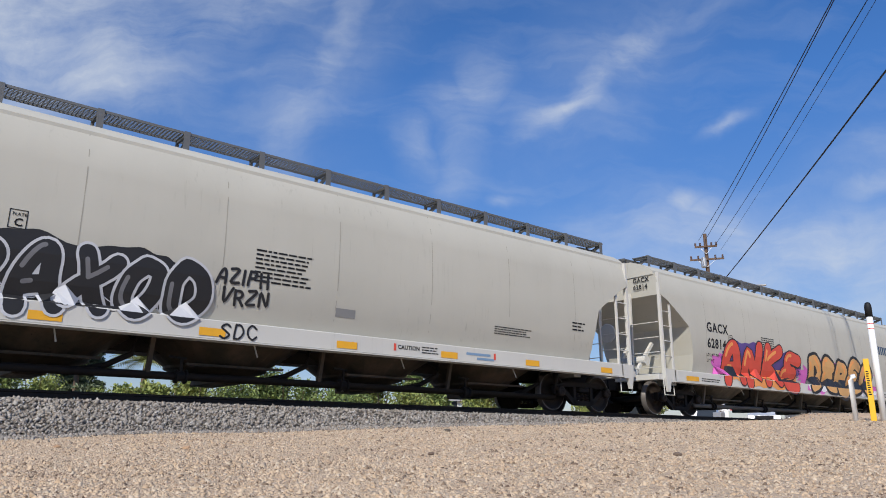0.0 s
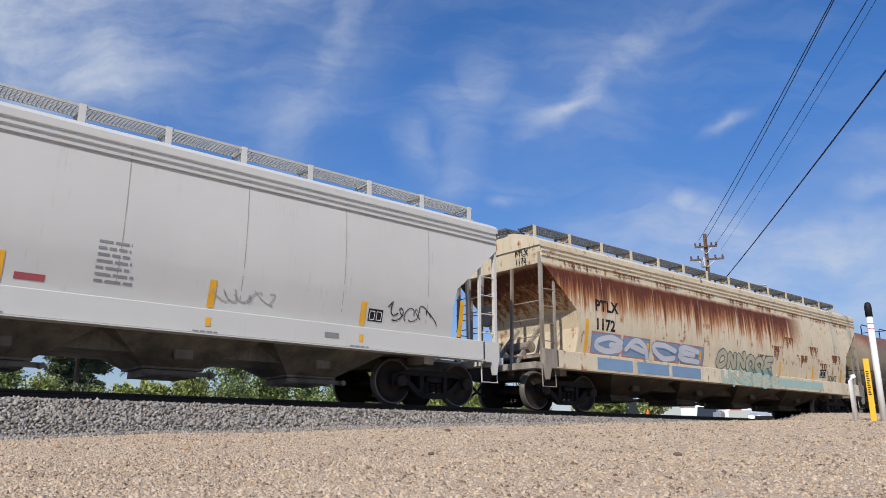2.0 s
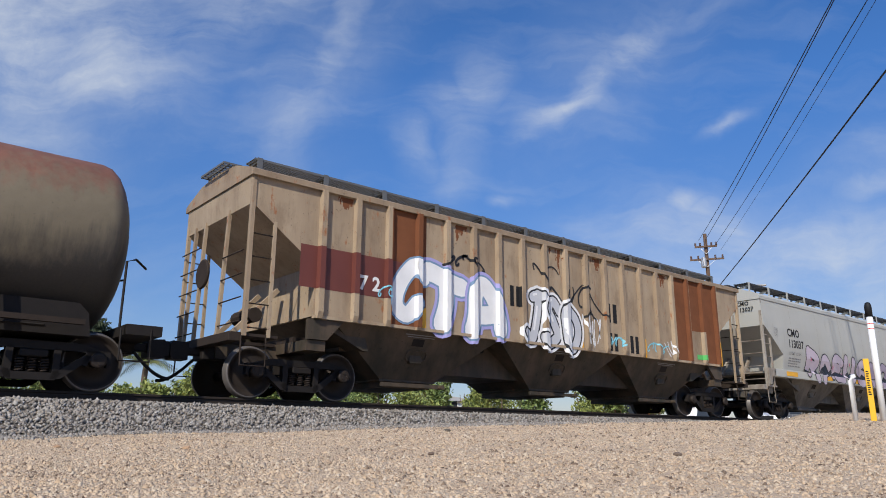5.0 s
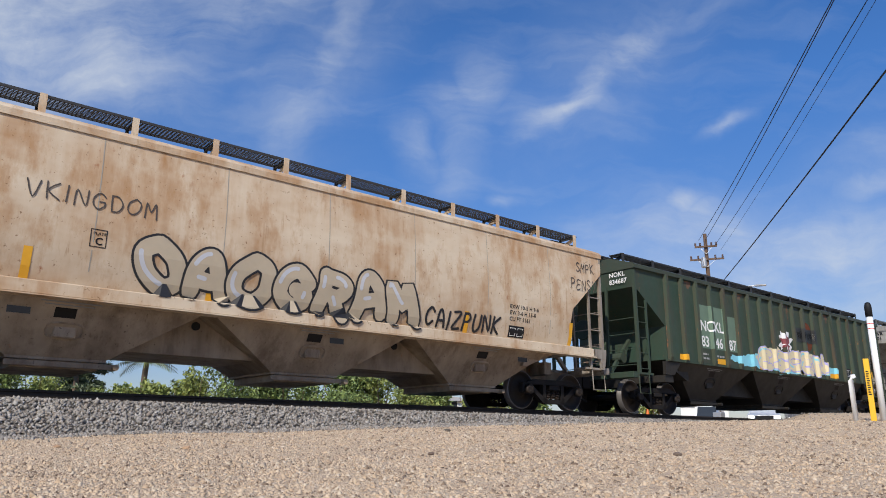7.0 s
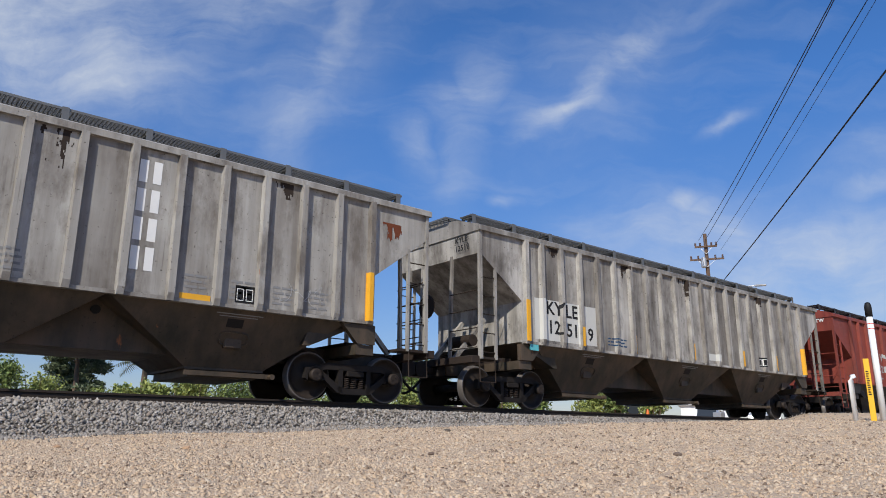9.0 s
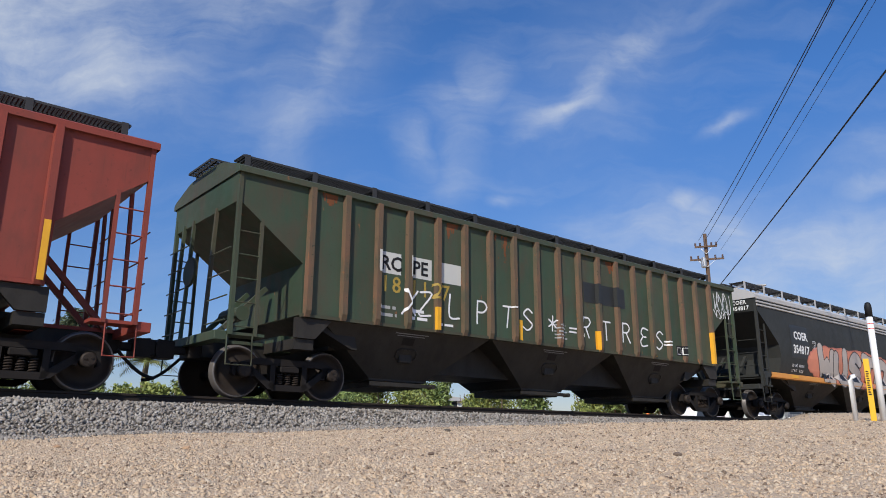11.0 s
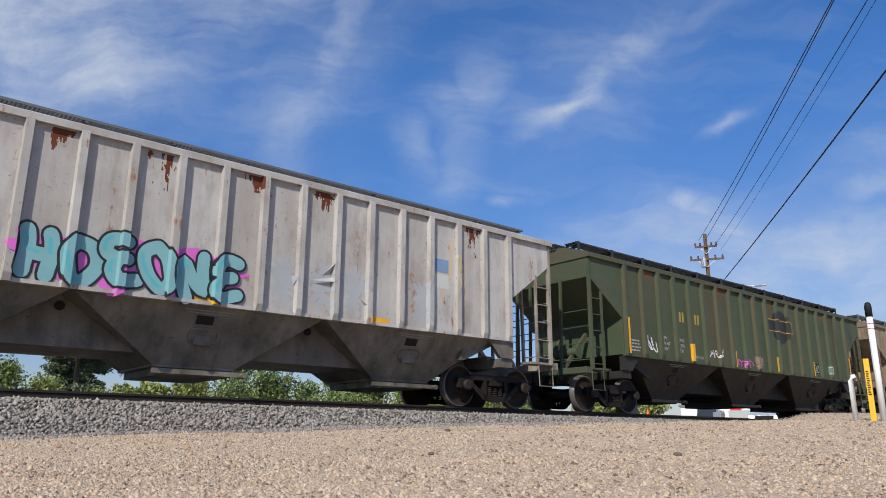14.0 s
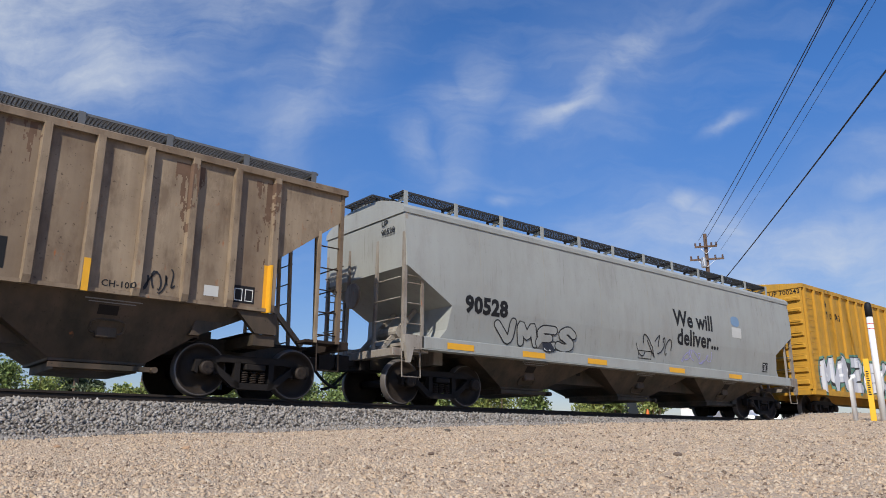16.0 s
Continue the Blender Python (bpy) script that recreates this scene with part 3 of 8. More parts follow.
def coupler(car, x, sign):
    m = pose(x, 0, 0, 0, 0, 0 if sign > 0 else 180)
    part("coupler", shared("coupler", lambda: coupler_mesh(0.66)), None, car, at=m)
    h = part("air_hose", shared("hose", lambda: hose_mesh(0.66)), None, car, at=m)


# ---------------------------------------------------------------- hopper cars
def ends_x(p, L, z):
    """How far the end is set back from the end of the roof at the height z."""
    return float(np.interp(z, p["cut"][0], p["cut"][1]))


def half_y(p, z):
    return float(np.interp(z, [a[1] for a in p["side"]], [a[0] for a in p["side"]]))


def body_mesh(p, L, mat):
    bm = bmesh.new()
    rows = []
    zs = sorted({a[1] for a in p["side"]} | {z for z in p["cut"][0] if p["side"][0][1] < z < p["side"][-1][1]})
    for z in zs:
        y, e = half_y(p, z), ends_x(p, L, z)
        xs = [-L / 2 + e + (L - 2 * e) * k / 12 for k in range(13)]
        rows.append(([bm.verts.new((x, -y, z)) for x in xs], [bm.verts.new((x, y, z)) for x in xs]))
    for (a, b), (c, d) in zip(rows, rows[1:]):
        for k in range(12):
            bm.faces.new((a[k], a[k + 1], c[k + 1], c[k]))
            bm.faces.new((b[k + 1], b[k], d[k], d[k + 1]))
        bm.faces.new((a[0], c[0], d[0], b[0]))
        bm.faces.new((a[12], b[12], d[12], c[12]))
    a, b = rows[0]
    bm.faces.new(a + b[::-1])
    if p["round"]:
        bm.normal_update()
        for q in bm.faces:
            q.smooth = abs(q.normal.y) > 0.8
        for e in bm.edges:
            e.smooth = len(e.link_faces) == 2 and all(q.smooth for q in e.link_faces)
    me = mesh_from("body", bm, mat)
    return me


def roof_mesh(p, L, mat):
    bm = bmesh.new()
    y0, z0 = p["side"][-1]
    lip = 0.03 if p["round"] else 0.075
    pr = [(y0 + lip, z0 - 0.11), (y0 + lip, z0)] + p["roof"]
    full = [(-y, z) for y, z in pr] + [(y, z) for y, z in pr[::-1][1:]]
    a = [bm.verts.new((-L / 2 - 0.02, y, z)) for y, z in full]
    b = [bm.verts.new((L / 2 + 0.02, y, z)) for y, z in full]
    for i in range(len(full) - 1):
        bm.faces.new((a[i], b[i], b[i + 1], a[i + 1]))
    bm.faces.new(a), bm.faces.new(b[::-1])
    return mesh_from("roof", bm, mat)


def running_board_mesh(L, mat, w0=0.55, w1=1.02, z=4.55, posts=1.4, eave=(1.3, 4.15)):
    """Grating round the roof hatches, with its brackets."""
    bm = bmesh.new()
    for s in (-1, 1):
        for k in range(9):
            y = s * (w0 + (w1 - w0) * k / 8)
            d = 0.022 if k in (0, 8) else 0.006
            box(bm, -L / 2 + 0.3, L / 2 - 0.3, y - 0.009, y + 0.009, z - d, z + d)
        n = int((L - 0.6) / 0.065)
        for k in range(n + 1):
            x = -L / 2 + 0.3 + (L - 0.6) * k / n
            box(bm, x - 0.008, x + 0.008, s * w0 if s > 0 else -w1, s * w1 if s > 0 else -w0, z - 0.005, z + 0.005)
        n = int(L / posts)
        for k in range(n + 1):
            x = -L / 2 + 0.4 + (L - 0.8) * k / n
            bar(bm, (x, s * w0, z), (x, s * w0, eave[1]), 0.05)
            bar(bm, (x, s * w0, z - 0.03), (x, s * w1, z - 0.03), 0.05)
    for e in (-1, 1):
        x0, x1 = (L / 2 - 0.75, L / 2 + 0.15) if e > 0 else (-L / 2 - 0.15, -L / 2 + 0.75)
        for k in range(9):
            x = x0 + (x1 - x0) * k / 8
            box(bm, x - 0.012, x + 0.012, -0.55, 0.55, z - 0.10, z - 0.06)
        for k in range(9):
            y = -0.55 + 1.1 * k / 8
            box(bm, x0, x1, y - 0.012, y + 0.012, z - 0.10, z - 0.06)
        bar(bm, (e * L / 2, -0.5, z - 0.1), (e * (L / 2 - 0.05), -0.5, 4.0), 0.04)
        bar(bm, (e * L / 2, 0.5, z - 0.1), (e * (L / 2 - 0.05), 0.5, 4.0), 0.04)
    return mesh_from("running_board", bm, mat)


def board_bracket_bm(w1, bz, ev):
    """An upright plate at the edge of the running board, with a gusset behind it."""
    bm = box(bmesh.new(), -0.055, 0.055, -w1 - 0.026, -w1 - 0.012, ev[1] + 0.03, bz + 0.03)
    bar(bm, (0.04, -w1 - 0.01, bz - 0.03), (0.04, -w1 + 0.42, bz - 0.20), 0.012, 0.10)
    return bm


def hatch_mesh(L, mat):
    bm = bmesh.new()
    n = 10
    for k in range(n):
        x = -L / 2 + 1.0 + (L - 2.0) * (k + 0.5) / n
        box(bm, x - 0.62, x + 0.62, -0.33, 0.33, 4.30, 4.46, 0.03)
        bar(bm, (x - 0.3, -0.45, 4.42), (x - 0.3, 0.45, 4.47), 0.04)
    return mesh_from("roof_hatches", bm, mat)


def rib_mesh(p, mat, w=0.15, d=0.105):
    bm = bmesh.new()
    y, z0, z1 = p["side"][0][0], p["side"][0][1] - 0.02, p["side"][-1][1] - 0.09
    prof = [(-w / 2, 0.01), (-w / 2 * 0.72, -d), (w / 2 * 0.72, -d), (w / 2, 0.01)]
    lo = [bm.verts.new((x, v * 0.6, z0 - 0.02)) for x, v in prof]
    lm = [bm.verts.new((x, v, z0 + 0.10)) for x, v in prof]
    hi = [bm.verts.new((x, v, z1)) for x, v in prof]
    for a, b in ((lo, lm), (lm, hi)):
        for i in range(3):
            bm.faces.new((a[i], a[i + 1], b[i + 1], b[i]))
    bm.faces.new(lo), bm.faces.new(hi[::-1])
    return mesh_from("rib", bm, mat)


def bay_mesh(w, zt, mat, yt=1.46, yb=0.5, zb=0.32, nb=0.42):
    """One discharge hopper: a funnel with a gate at its foot."""
    bm = bmesh.new()
    lv = [(w / 2, yt, zt), (w / 2 * nb + 0.10, yb + 0.06, zb + 0.16), (w / 2 * nb + 0.10, yb + 0.06, zb + 0.12), (w / 2 * nb, yb, zb + 0.12), (w / 2 * nb, yb, zb)]
    rings = [[bm.verts.new((sx * x, sy * y, z)) for sx, sy in ((-1, -1), (1, -1), (1, 1), (-1, 1))] for x, y, z in lv]
    for a, b in zip(rings, rings[1:]):
        for i in range(4):
            bm.faces.new((a[i], a[(i + 1) % 4], b[(i + 1) % 4], b[i]))
    bm.faces.new(rings[0]), bm.faces.new(rings[-1][::-1])
    # gate rails, crank and stiffening bar
    box(bm, -w * nb / 2 - 0.1, w * nb / 2 + 0.25, -yb - 0.09, -yb - 0.03, zb + 0.02, zb + 0.10)
    lathe(bm, [(-yb - 0.2, 0.05), (-yb - 0.02, 0.05)], "y", 8, (w * nb / 2 + 0.22, 0, zb + 0.05))
    ym = (yt + yb) / 2
    box(bm, -0.16, 0.16, -ym - 0.03, -ym + 0.1, (zt + zb) / 2 - 0.09, (zt + zb) / 2 + 0.09, 0.02)
    return mesh_from("hopper_bay", bm, mat)


def cone_bay_mesh(mat):
    """A round discharge cone with a flanged outlet."""
    bm = lathe(bmesh.new(), [(1.1, 1.42), (0.95, 1.38), (0.66, 0.98), (0.55, 0.84), (0.50, 0.84), (0.47, 0.76), (0.40, 0.54), (0.35, 0.50)], "z", 28)
    for v in bm.verts:
        v.co.x *= 1.12
    box(bm, -0.9, 0.9, -0.92, -0.84, 0.50, 0.54)
    box(bm, -0.24, 0.24, -0.60, 0.60, 0.24, 0.36, 0.02)
    return mesh_from("hopper_bay", bm, mat)


def center_sill_mesh(L, z0, z1, mat, y=0.85):
    bm = bmesh.new()
    box(bm, -L / 2 + 4.0, L / 2 - 4.0, -y, y, z0, z1)
    for e in (-1, 1):
        box(bm, *sorted((e * (L / 2 - 4.0), e * (L / 2 - 2.4))), -y, y, 0.98, z1)
    box(bm, -L / 2 + 0.1, L / 2 - 0.1, -0.28, 0.28, 0.72, 1.06)
    return mesh_from("center_sill", bm, mat)


def ladder(car, p, L, e, s, mat, dark):
    """Corner post, outer ladder rail and rungs at one corner; e: which end, s: which side."""
    z1 = p["side"][-1][1]
    y = s * (p["post_y"])
    bm = bmesh.new()
    xa, xb = e * (L / 2 - 0.06), e * (L / 2 - 0.52)
    bar(bm, (xa, y, 1.0), (xa, y, z1 - 0.05), 0.09, 0.07)
    part("corner_post", bm, mat, car)
    bm = bmesh.new()
    zt = float(np.interp(0.5, [ends_x(p, L, 3.4), ends_x(p, L, 2.4)], [3.4, 2.4])) if ends_x(p, L, 2.4) > 0.6 else 2.9
    bar(bm, (xb, y, 1.0), (xb, y, zt + 0.05), 0.05, 0.06)
    part("ladder_rail", bm, mat, car)
    me = shared(("rung", dark.name), lambda: mesh_from("rung", tube(bmesh.new(), [(0, 0, 0.03), (0.02, 0, 0), (0.44, 0, 0), (0.46, 0, 0.03)], 0.013, 6), dark))
    for k in range(5):
        part("rung", me, None, car, at=pose(min(xa, xb), y - s * 0.0, 1.15 + 0.42 * k if 1.15 + 0.42 * k < zt else zt - 0.1))


def end_frame(car, p, L, e, mat, dark):
    """Platform, end posts, grab bars and steps at one end."""
    bm = bmesh.new()
    x0, x1 = sorted((e * (L / 2 - 1.25), e * (L / 2 + 0.18)))
    box(bm, x0, x1, -0.32, 0.32, 1.0, 1.06)
    box(bm, *sorted((e * (L / 2 - 0.02), e * (L / 2 + 0.20))), -1.5, 1.5, 0.90, 1.06, 0.01)
    box(bm, *sorted((e * (L / 2 - 0.7), e * (L / 2 - 0.02))), -1.5, -1.1, 1.0, 1.05)
    box(bm, *sorted((e * (L / 2 - 0.7), e * (L / 2 - 0.02))), 1.1, 1.5, 1.0, 1.05)
    bar(bm, (e * (L / 2 - 1.45), -0.9, 1.0), (e * (L / 2 - 1.45), 0.9, 1.0), 0.25, 0.3)
    part("end_platform", bm, dark, car)
    zt = 3.45
    for y in (-0.55, 0.55, 1.05):
        bm = bmesh.new()
        bar(bm, (e * (L / 2 + 0.02), y, 1.0), (e * (L / 2 - 0.05), y, zt), 0.07, 0.06)
        part("end_post", bm, mat, car)
    me = shared(("grab", dark.name), lambda: mesh_from("grab_bar", tube(bmesh.new(), [(0, 0, 0), (0, 0.92, 0)], 0.013, 6), dark))
    for k in range(4):
        part("grab_bar", me, None, car, at=pose(e * (L / 2 + 0.03), -1.48, 1.25 + 0.42 * k))
    for k in range(5):
        part("grab_bar", me, None, car, at=pose(e * (L / 2 + 0.03), 0.58, 1.25 + 0.42 * k))
    # sill steps
    for s in (-1, 1):
        bm = bmesh.new()
        xs, xe = e * (L / 2 - 0.02), e * (L / 2 - 0.48)
        tube(bm, [(xs, s * 1.5, 1.0), (xs, s * 1.52, 0.5), (xe, s * 1.52, 0.5), (xe, s * 1.5, 1.0)], 0.016, 6)
        part("sill_step", bm, dark, car)
    if e < 0:
        bm = bmesh.new()
        lathe(bm, [(-0.03, 0.27), (-0.01, 0.29), (0.01, 0.29), (0.03, 0.27), (0.01, 0.25), (-0.01, 0.25)], "x", 20)
        for k in range(3):
            t = k * math.pi / 3
            bar(bm, (0, 0.27 * math.cos(t), 0.27 * math.sin(t)), (0, -0.27 * math.cos(t), -0.27 * math.sin(t)), 0.03)
        part("brake_wheel", bm, dark, car, at=pose(-L / 2 - 0.06, 0.25, 2.35))
        bm = bmesh.new()
        lathe(bm, [(-0.55, 0.14), (0.25, 0.14)], "y", 12, (-L / 2 + 0.7, 0, 1.55))
        part("brake_cylinder", bm, dark, car)
    for y in (-0.4, 0.4):
        part("end_brace", bar(bmesh.new(), (e * (L / 2 - 0.2), y, 1.05), (e * (L / 2 - 1.2), y, 2.1), 0.09), mat, car)


RIBBED = dict(side=[(1.52, 1.48), (1.52, 4.0)], roof=[(1.50, 4.05), (0.8, 4.27), (0, 4.33)], cut=([1.48, 2.42, 3.38, 4.0], [1.38, 1.36, 0.05, 0.0]), round=False, post_y=1.50, sill=None)
SMOOTH = dict(side=[(1.44, 1.36), (1.52, 1.7), (1.58, 2.1), (1.60, 2.6), (1.59, 3.1), (1.56, 3.5), (1.53, 4.0)], roof=[(1.47, 4.08), (1.2, 4.2), (0.7, 4.34), (0, 4.4)],
              cut=([1.36, 2.0, 2.42, 3.46, 4.0], [1.30, 1.34, 1.24, 0.05, 0.0]), round=True, post_y=1.50, sill=(0.94, 1.37))
ROUND = dict(side=[(1.40, 1.18), (1.50, 1.5), (1.57, 1.9), (1.60, 2.4), (1.60, 2.9), (1.57, 3.4), (1.50, 3.75), (1.38, 4.0)], roof=[(1.30, 4.1), (1.1, 4.22), (0.7, 4.36), (0, 4.42)],
             cut=([1.18, 1.7, 2.5, 3.15, 3.3, 4.0], [1.62, 1.55, 1.35, 0.38, 0.05, 0.0]), round=True, post_y=1.52, sill=(0.86, 1.2))


def variant(base, **kw):
    d = dict(base)
    d.update(kw)
    return d


def text_faces(s, h, bold=0.0, shear=0.0, spacing=1.0):
    """The outlines of a line of letters as a flat bmesh in (x, z), cap height h, from x = 0."""
    cu = bpy.data.curves.new("letters", "FONT")
    cu.body, cu.size, cu.offset, cu.shear, cu.space_character, cu.resolution_u = s, h / 0.69, bold, shear, spacing, 2
    ob = bpy.data.objects.new("letters", cu)
    me = bpy.data.meshes.new_from_object(ob)
    bm = bmesh.new()
    bm.from_mesh(me)
    bpy.data.objects.remove(ob)
    bpy.data.curves.remove(cu)
    bpy.data.meshes.remove(me)
    for v in bm.verts:
        v.co = (v.co.x, 0, v.co.y)
    return bm


def wrap(car, bm, lift):
    """Lays a flat bmesh in (x, z) on the near side of a car, over its ribs where it has any."""
    p, ribs = car["form"], car["ribs"]
    xs = [v.co.x for v in bm.verts]
    zs = [v.co.z for v in bm.verts]
    cuts = []
    if ribs:
        for r in ribs:
            if min(xs) - 0.1 < r < max(xs) + 0.1:
                cuts += [(r + k, 0) for k in (-0.075, -0.054, 0.054, 0.075)]
    elif max(zs) - min(zs) > 0.25:
        cuts += [(a[1], 1) for a in p["side"] if min(zs) < a[1] < max(zs)]
    for v, ax in cuts:
        bmesh.ops.bisect_plane(bm, geom=bm.verts[:] + bm.edges[:] + bm.faces[:], plane_co=(v, 0, v), plane_no=(1, 0, 0) if ax == 0 else (0, 0, 1))
    for v in bm.verts:
        y = half_y(p, v.co.z)
        sl = p["sill"]
        if sl and v.co.z < sl[1]:
            y = 1.60
        if ribs:
            d = min(abs(v.co.x - r) for r in ribs)
            y += float(np.interp(d, (0.0545, 0.0745), (0.107, 0.0)))
        v.co.y = -y - lift - v.co.y
    return bm


def decal(car, name, bm, mat, lift=0.006, label=""):
    return part(name, wrap(car, bm, lift), mat, car["ob"], label)


def letters(car, s, x, z, h, mat, bold=0.008, spacing=1.05, name="lettering", lift=0.006, label=""):
    """A line of letters that starts at x, with its foot at z; x counts from the car's leading end."""
    bm = text_faces(s, h, bold, 0, spacing)
    for v in bm.verts:
        v.co.x += x - car["L"] / 2
        v.co.z += z
    return decal(car, name, bm, mat, lift, label)


def rect(car, name, x, z, w, h, mat, lift=0.006, frame_w=0.0, label=""):
    bm = bmesh.new()
    x -= car["L"] / 2

    def quad(a, b, c, d):
        bm.faces.new([bm.verts.new((p, 0, q)) for p, q in ((a, c), (b, c), (b, d), (a, d))])
    if frame_w:
        quad(x, x + w, z, z + frame_w), quad(x, x + w, z + h - frame_w, z + h)
        quad(x, x + frame_w, z + frame_w, z + h - frame_w), quad(x + w - frame_w, x + w, z + frame_w, z + h - frame_w)
    else:
        quad(x, x + w, z, z + h)
    return decal(car, name, bm, mat, lift, label)


def end_letters(car, s, y, z, h, mat, bold=0.004):
    """A line of letters on the leading end, from y towards the near side."""
    bm = text_faces(s, h, bold, 0, 1.05)
    for v in bm.verts:
        v.co = (-car["L"] / 2 - 0.008, y - v.co.x, v.co.z + z)
    return part("lettering", bm, mat, car["ob"])


def small_print(car, x, z, w, h, n, mat, seed=1, name="small_print"):
    """Lines too small to read, as short bars."""
    rng = random.Random(seed)
    bm = bmesh.new()
    x -= car["L"] / 2
    lh = h / n
    for i in range(n):
        a = x
        end = x + w * rng.uniform(0.75, 1.0)
        while a < end:
            b = min(end, a + lh * rng.uniform(0.8, 2.6))
            zz = z + h - (i + 1) * lh
            bm.faces.new([bm.verts.new((p, 0, q)) for p, q in ((a, zz), (b, zz), (b, zz + lh * 0.42), (a, zz + lh * 0.42))])
            a = b + lh * 0.35
    return decal(car, name, bm, mat)


def reflector(car, x, z, w, h):
    return rect(car, "reflector", x, z, w, h, M_YEL, 0.008)


def flat_disc(bm, cx, cz, r, n=18, sx=1.0):
    bm.faces.new([bm.verts.new((cx + sx * r * math.cos(2 * math.pi * k / n), 0, cz + r * math.sin(2 * math.pi * k / n))) for k in range(n)])


def scrawl(car, x, z, w, h, mat, seed, thick=0.03, strokes=9, lift=0.010, name="graffiti_tag"):
    """A sprayed tag that cannot be read: looping strokes."""
    rng = random.Random(seed)
    bm = bmesh.new()
    x -= car["L"] / 2
    for i in range(strokes):
        cx = x + w * (i + 0.5) / strokes
        pts = []
        px, pz = cx - 0.3 * w / strokes, z + h * rng.uniform(0.05, 0.35)
        ph, k1, k2 = rng.uniform(0, 6), rng.uniform(4, 8), rng.uniform(0.25, 0.5)
        for k in range(12):
            t = k / 11
            pts.append((px + w / strokes * (1.1 * t + k2 * math.sin(k1 * t + ph)), pz + h * (0.5 * math.sin(k1 * 0.8 * t + ph * 2) * 0.75 + 0.28)))
        ribbon(bm, pts, thick * rng.uniform(0.8, 1.2))
    return decal(car, name, bm, mat, lift)


def ribbon(bm, pts, w, closed=False):
    n = len(pts)
    L, R = [], []
    for i, (px, pz) in enumerate(pts):
        a = pts[(i - 1) % n] if (i > 0 or closed) else pts[0]
        b = pts[(i + 1) % n] if (i < n - 1 or closed) else pts[-1]
        dx, dz = b[0] - a[0], b[1] - a[1]
        d = math.hypot(dx, dz) or 1
        L.append(bm.verts.new((px - dz / d * w / 2, 0, pz + dx / d * w / 2)))
        R.append(bm.verts.new((px + dz / d * w / 2, 0, pz - dx / d * w / 2)))
    for i in range(n if closed else n - 1):
        j = (i + 1) % n
        bm.faces.new((L[i], L[j], R[j], R[i]))


def blob_pts(cx, cz, w, h, seed, bumps=11, depth=0.14, n=150, power=2.6):
    """A ragged closed outline."""
    rng = random.Random(seed)
    waves = [(f, rng.uniform(0, 6.28), rng.uniform(0.3, 1.0)) for f in (3, 5, 7, bumps, bumps + 4, 2 * bumps + 1)]
    out = []
    for k in range(n):
        t = 2 * math.pi * k / n
        c, s = math.cos(t), math.sin(t)
        d = depth * 0.55 * min(w, h) * (sum(a * math.sin(f * t + p) for f, p, a in waves) * 0.5 - 0.4)
        out.append((cx + math.copysign(abs(c) ** (2 / power), c) * w / 2 + c * d, cz + math.copysign(abs(s) ** (2 / power), s) * h / 2 + s * d))
    return out


def rust_run(car, x, z, w, h, mat, seed, lift=0.004, name="rust_patch"):
    """Rust under a seam: ragged flakes, thick at the top, that thin out into runs."""
    du, dv = 0.017, 0.036
    nu, nv = max(6, int(w / du)), max(5, int(h / dv))
    x0 = x - car["L"] / 2
    o = Vector((seed * 3.17, seed * 1.31, 0))
    bm = bmesh.new()
    grid = {}

    def corner(i, k):
        if (i, k) not in grid:
            grid[i, k] = bm.verts.new((x0 + w * i / nu, 0, z + h * k / nv))
        return grid[i, k]
    for i in range(nu):
        side = min(1.0, 4.0 * min(i + 0.5, nu - i - 0.5) / nu)
        for k in range(nv):
            t = (k + 0.5) / nv
            u, q = w * i / nu, h * k / nv
            f = noise.noise(o + Vector((u * 9, q * 1.6, 0))) + 0.7 * noise.noise(o + Vector((u * 24, q * 5, 5))) + 0.35 * noise.noise(o + Vector((u * 60, q * 30, 9)))
            if f + 1.1 * (t - 0.55) + 0.55 * (side - 1) > 0.12:
                bm.faces.new((corner(i, k), corner(i + 1, k), corner(i + 1, k + 1), corner(i, k + 1)))
    if not bm.faces:
        bm.faces.new((corner(2, nv - 2), corner(3, nv - 2), corner(3, nv - 1), corner(2, nv - 1)))
    return decal(car, name, bm, mat, lift)


def blob(car, x, z, w, h, mat, seed, lift=0.006, bumps=11, depth=0.14, name="graffiti_cloud", label=""):
    bm = bmesh.new()
    x -= car["L"] / 2
    bm.faces.new([bm.verts.new((a, 0, b)) for a, b in blob_pts(x + w / 2, z + h / 2, w, h, seed, bumps, depth)])
    return decal(car, name, bm, mat, lift, label)


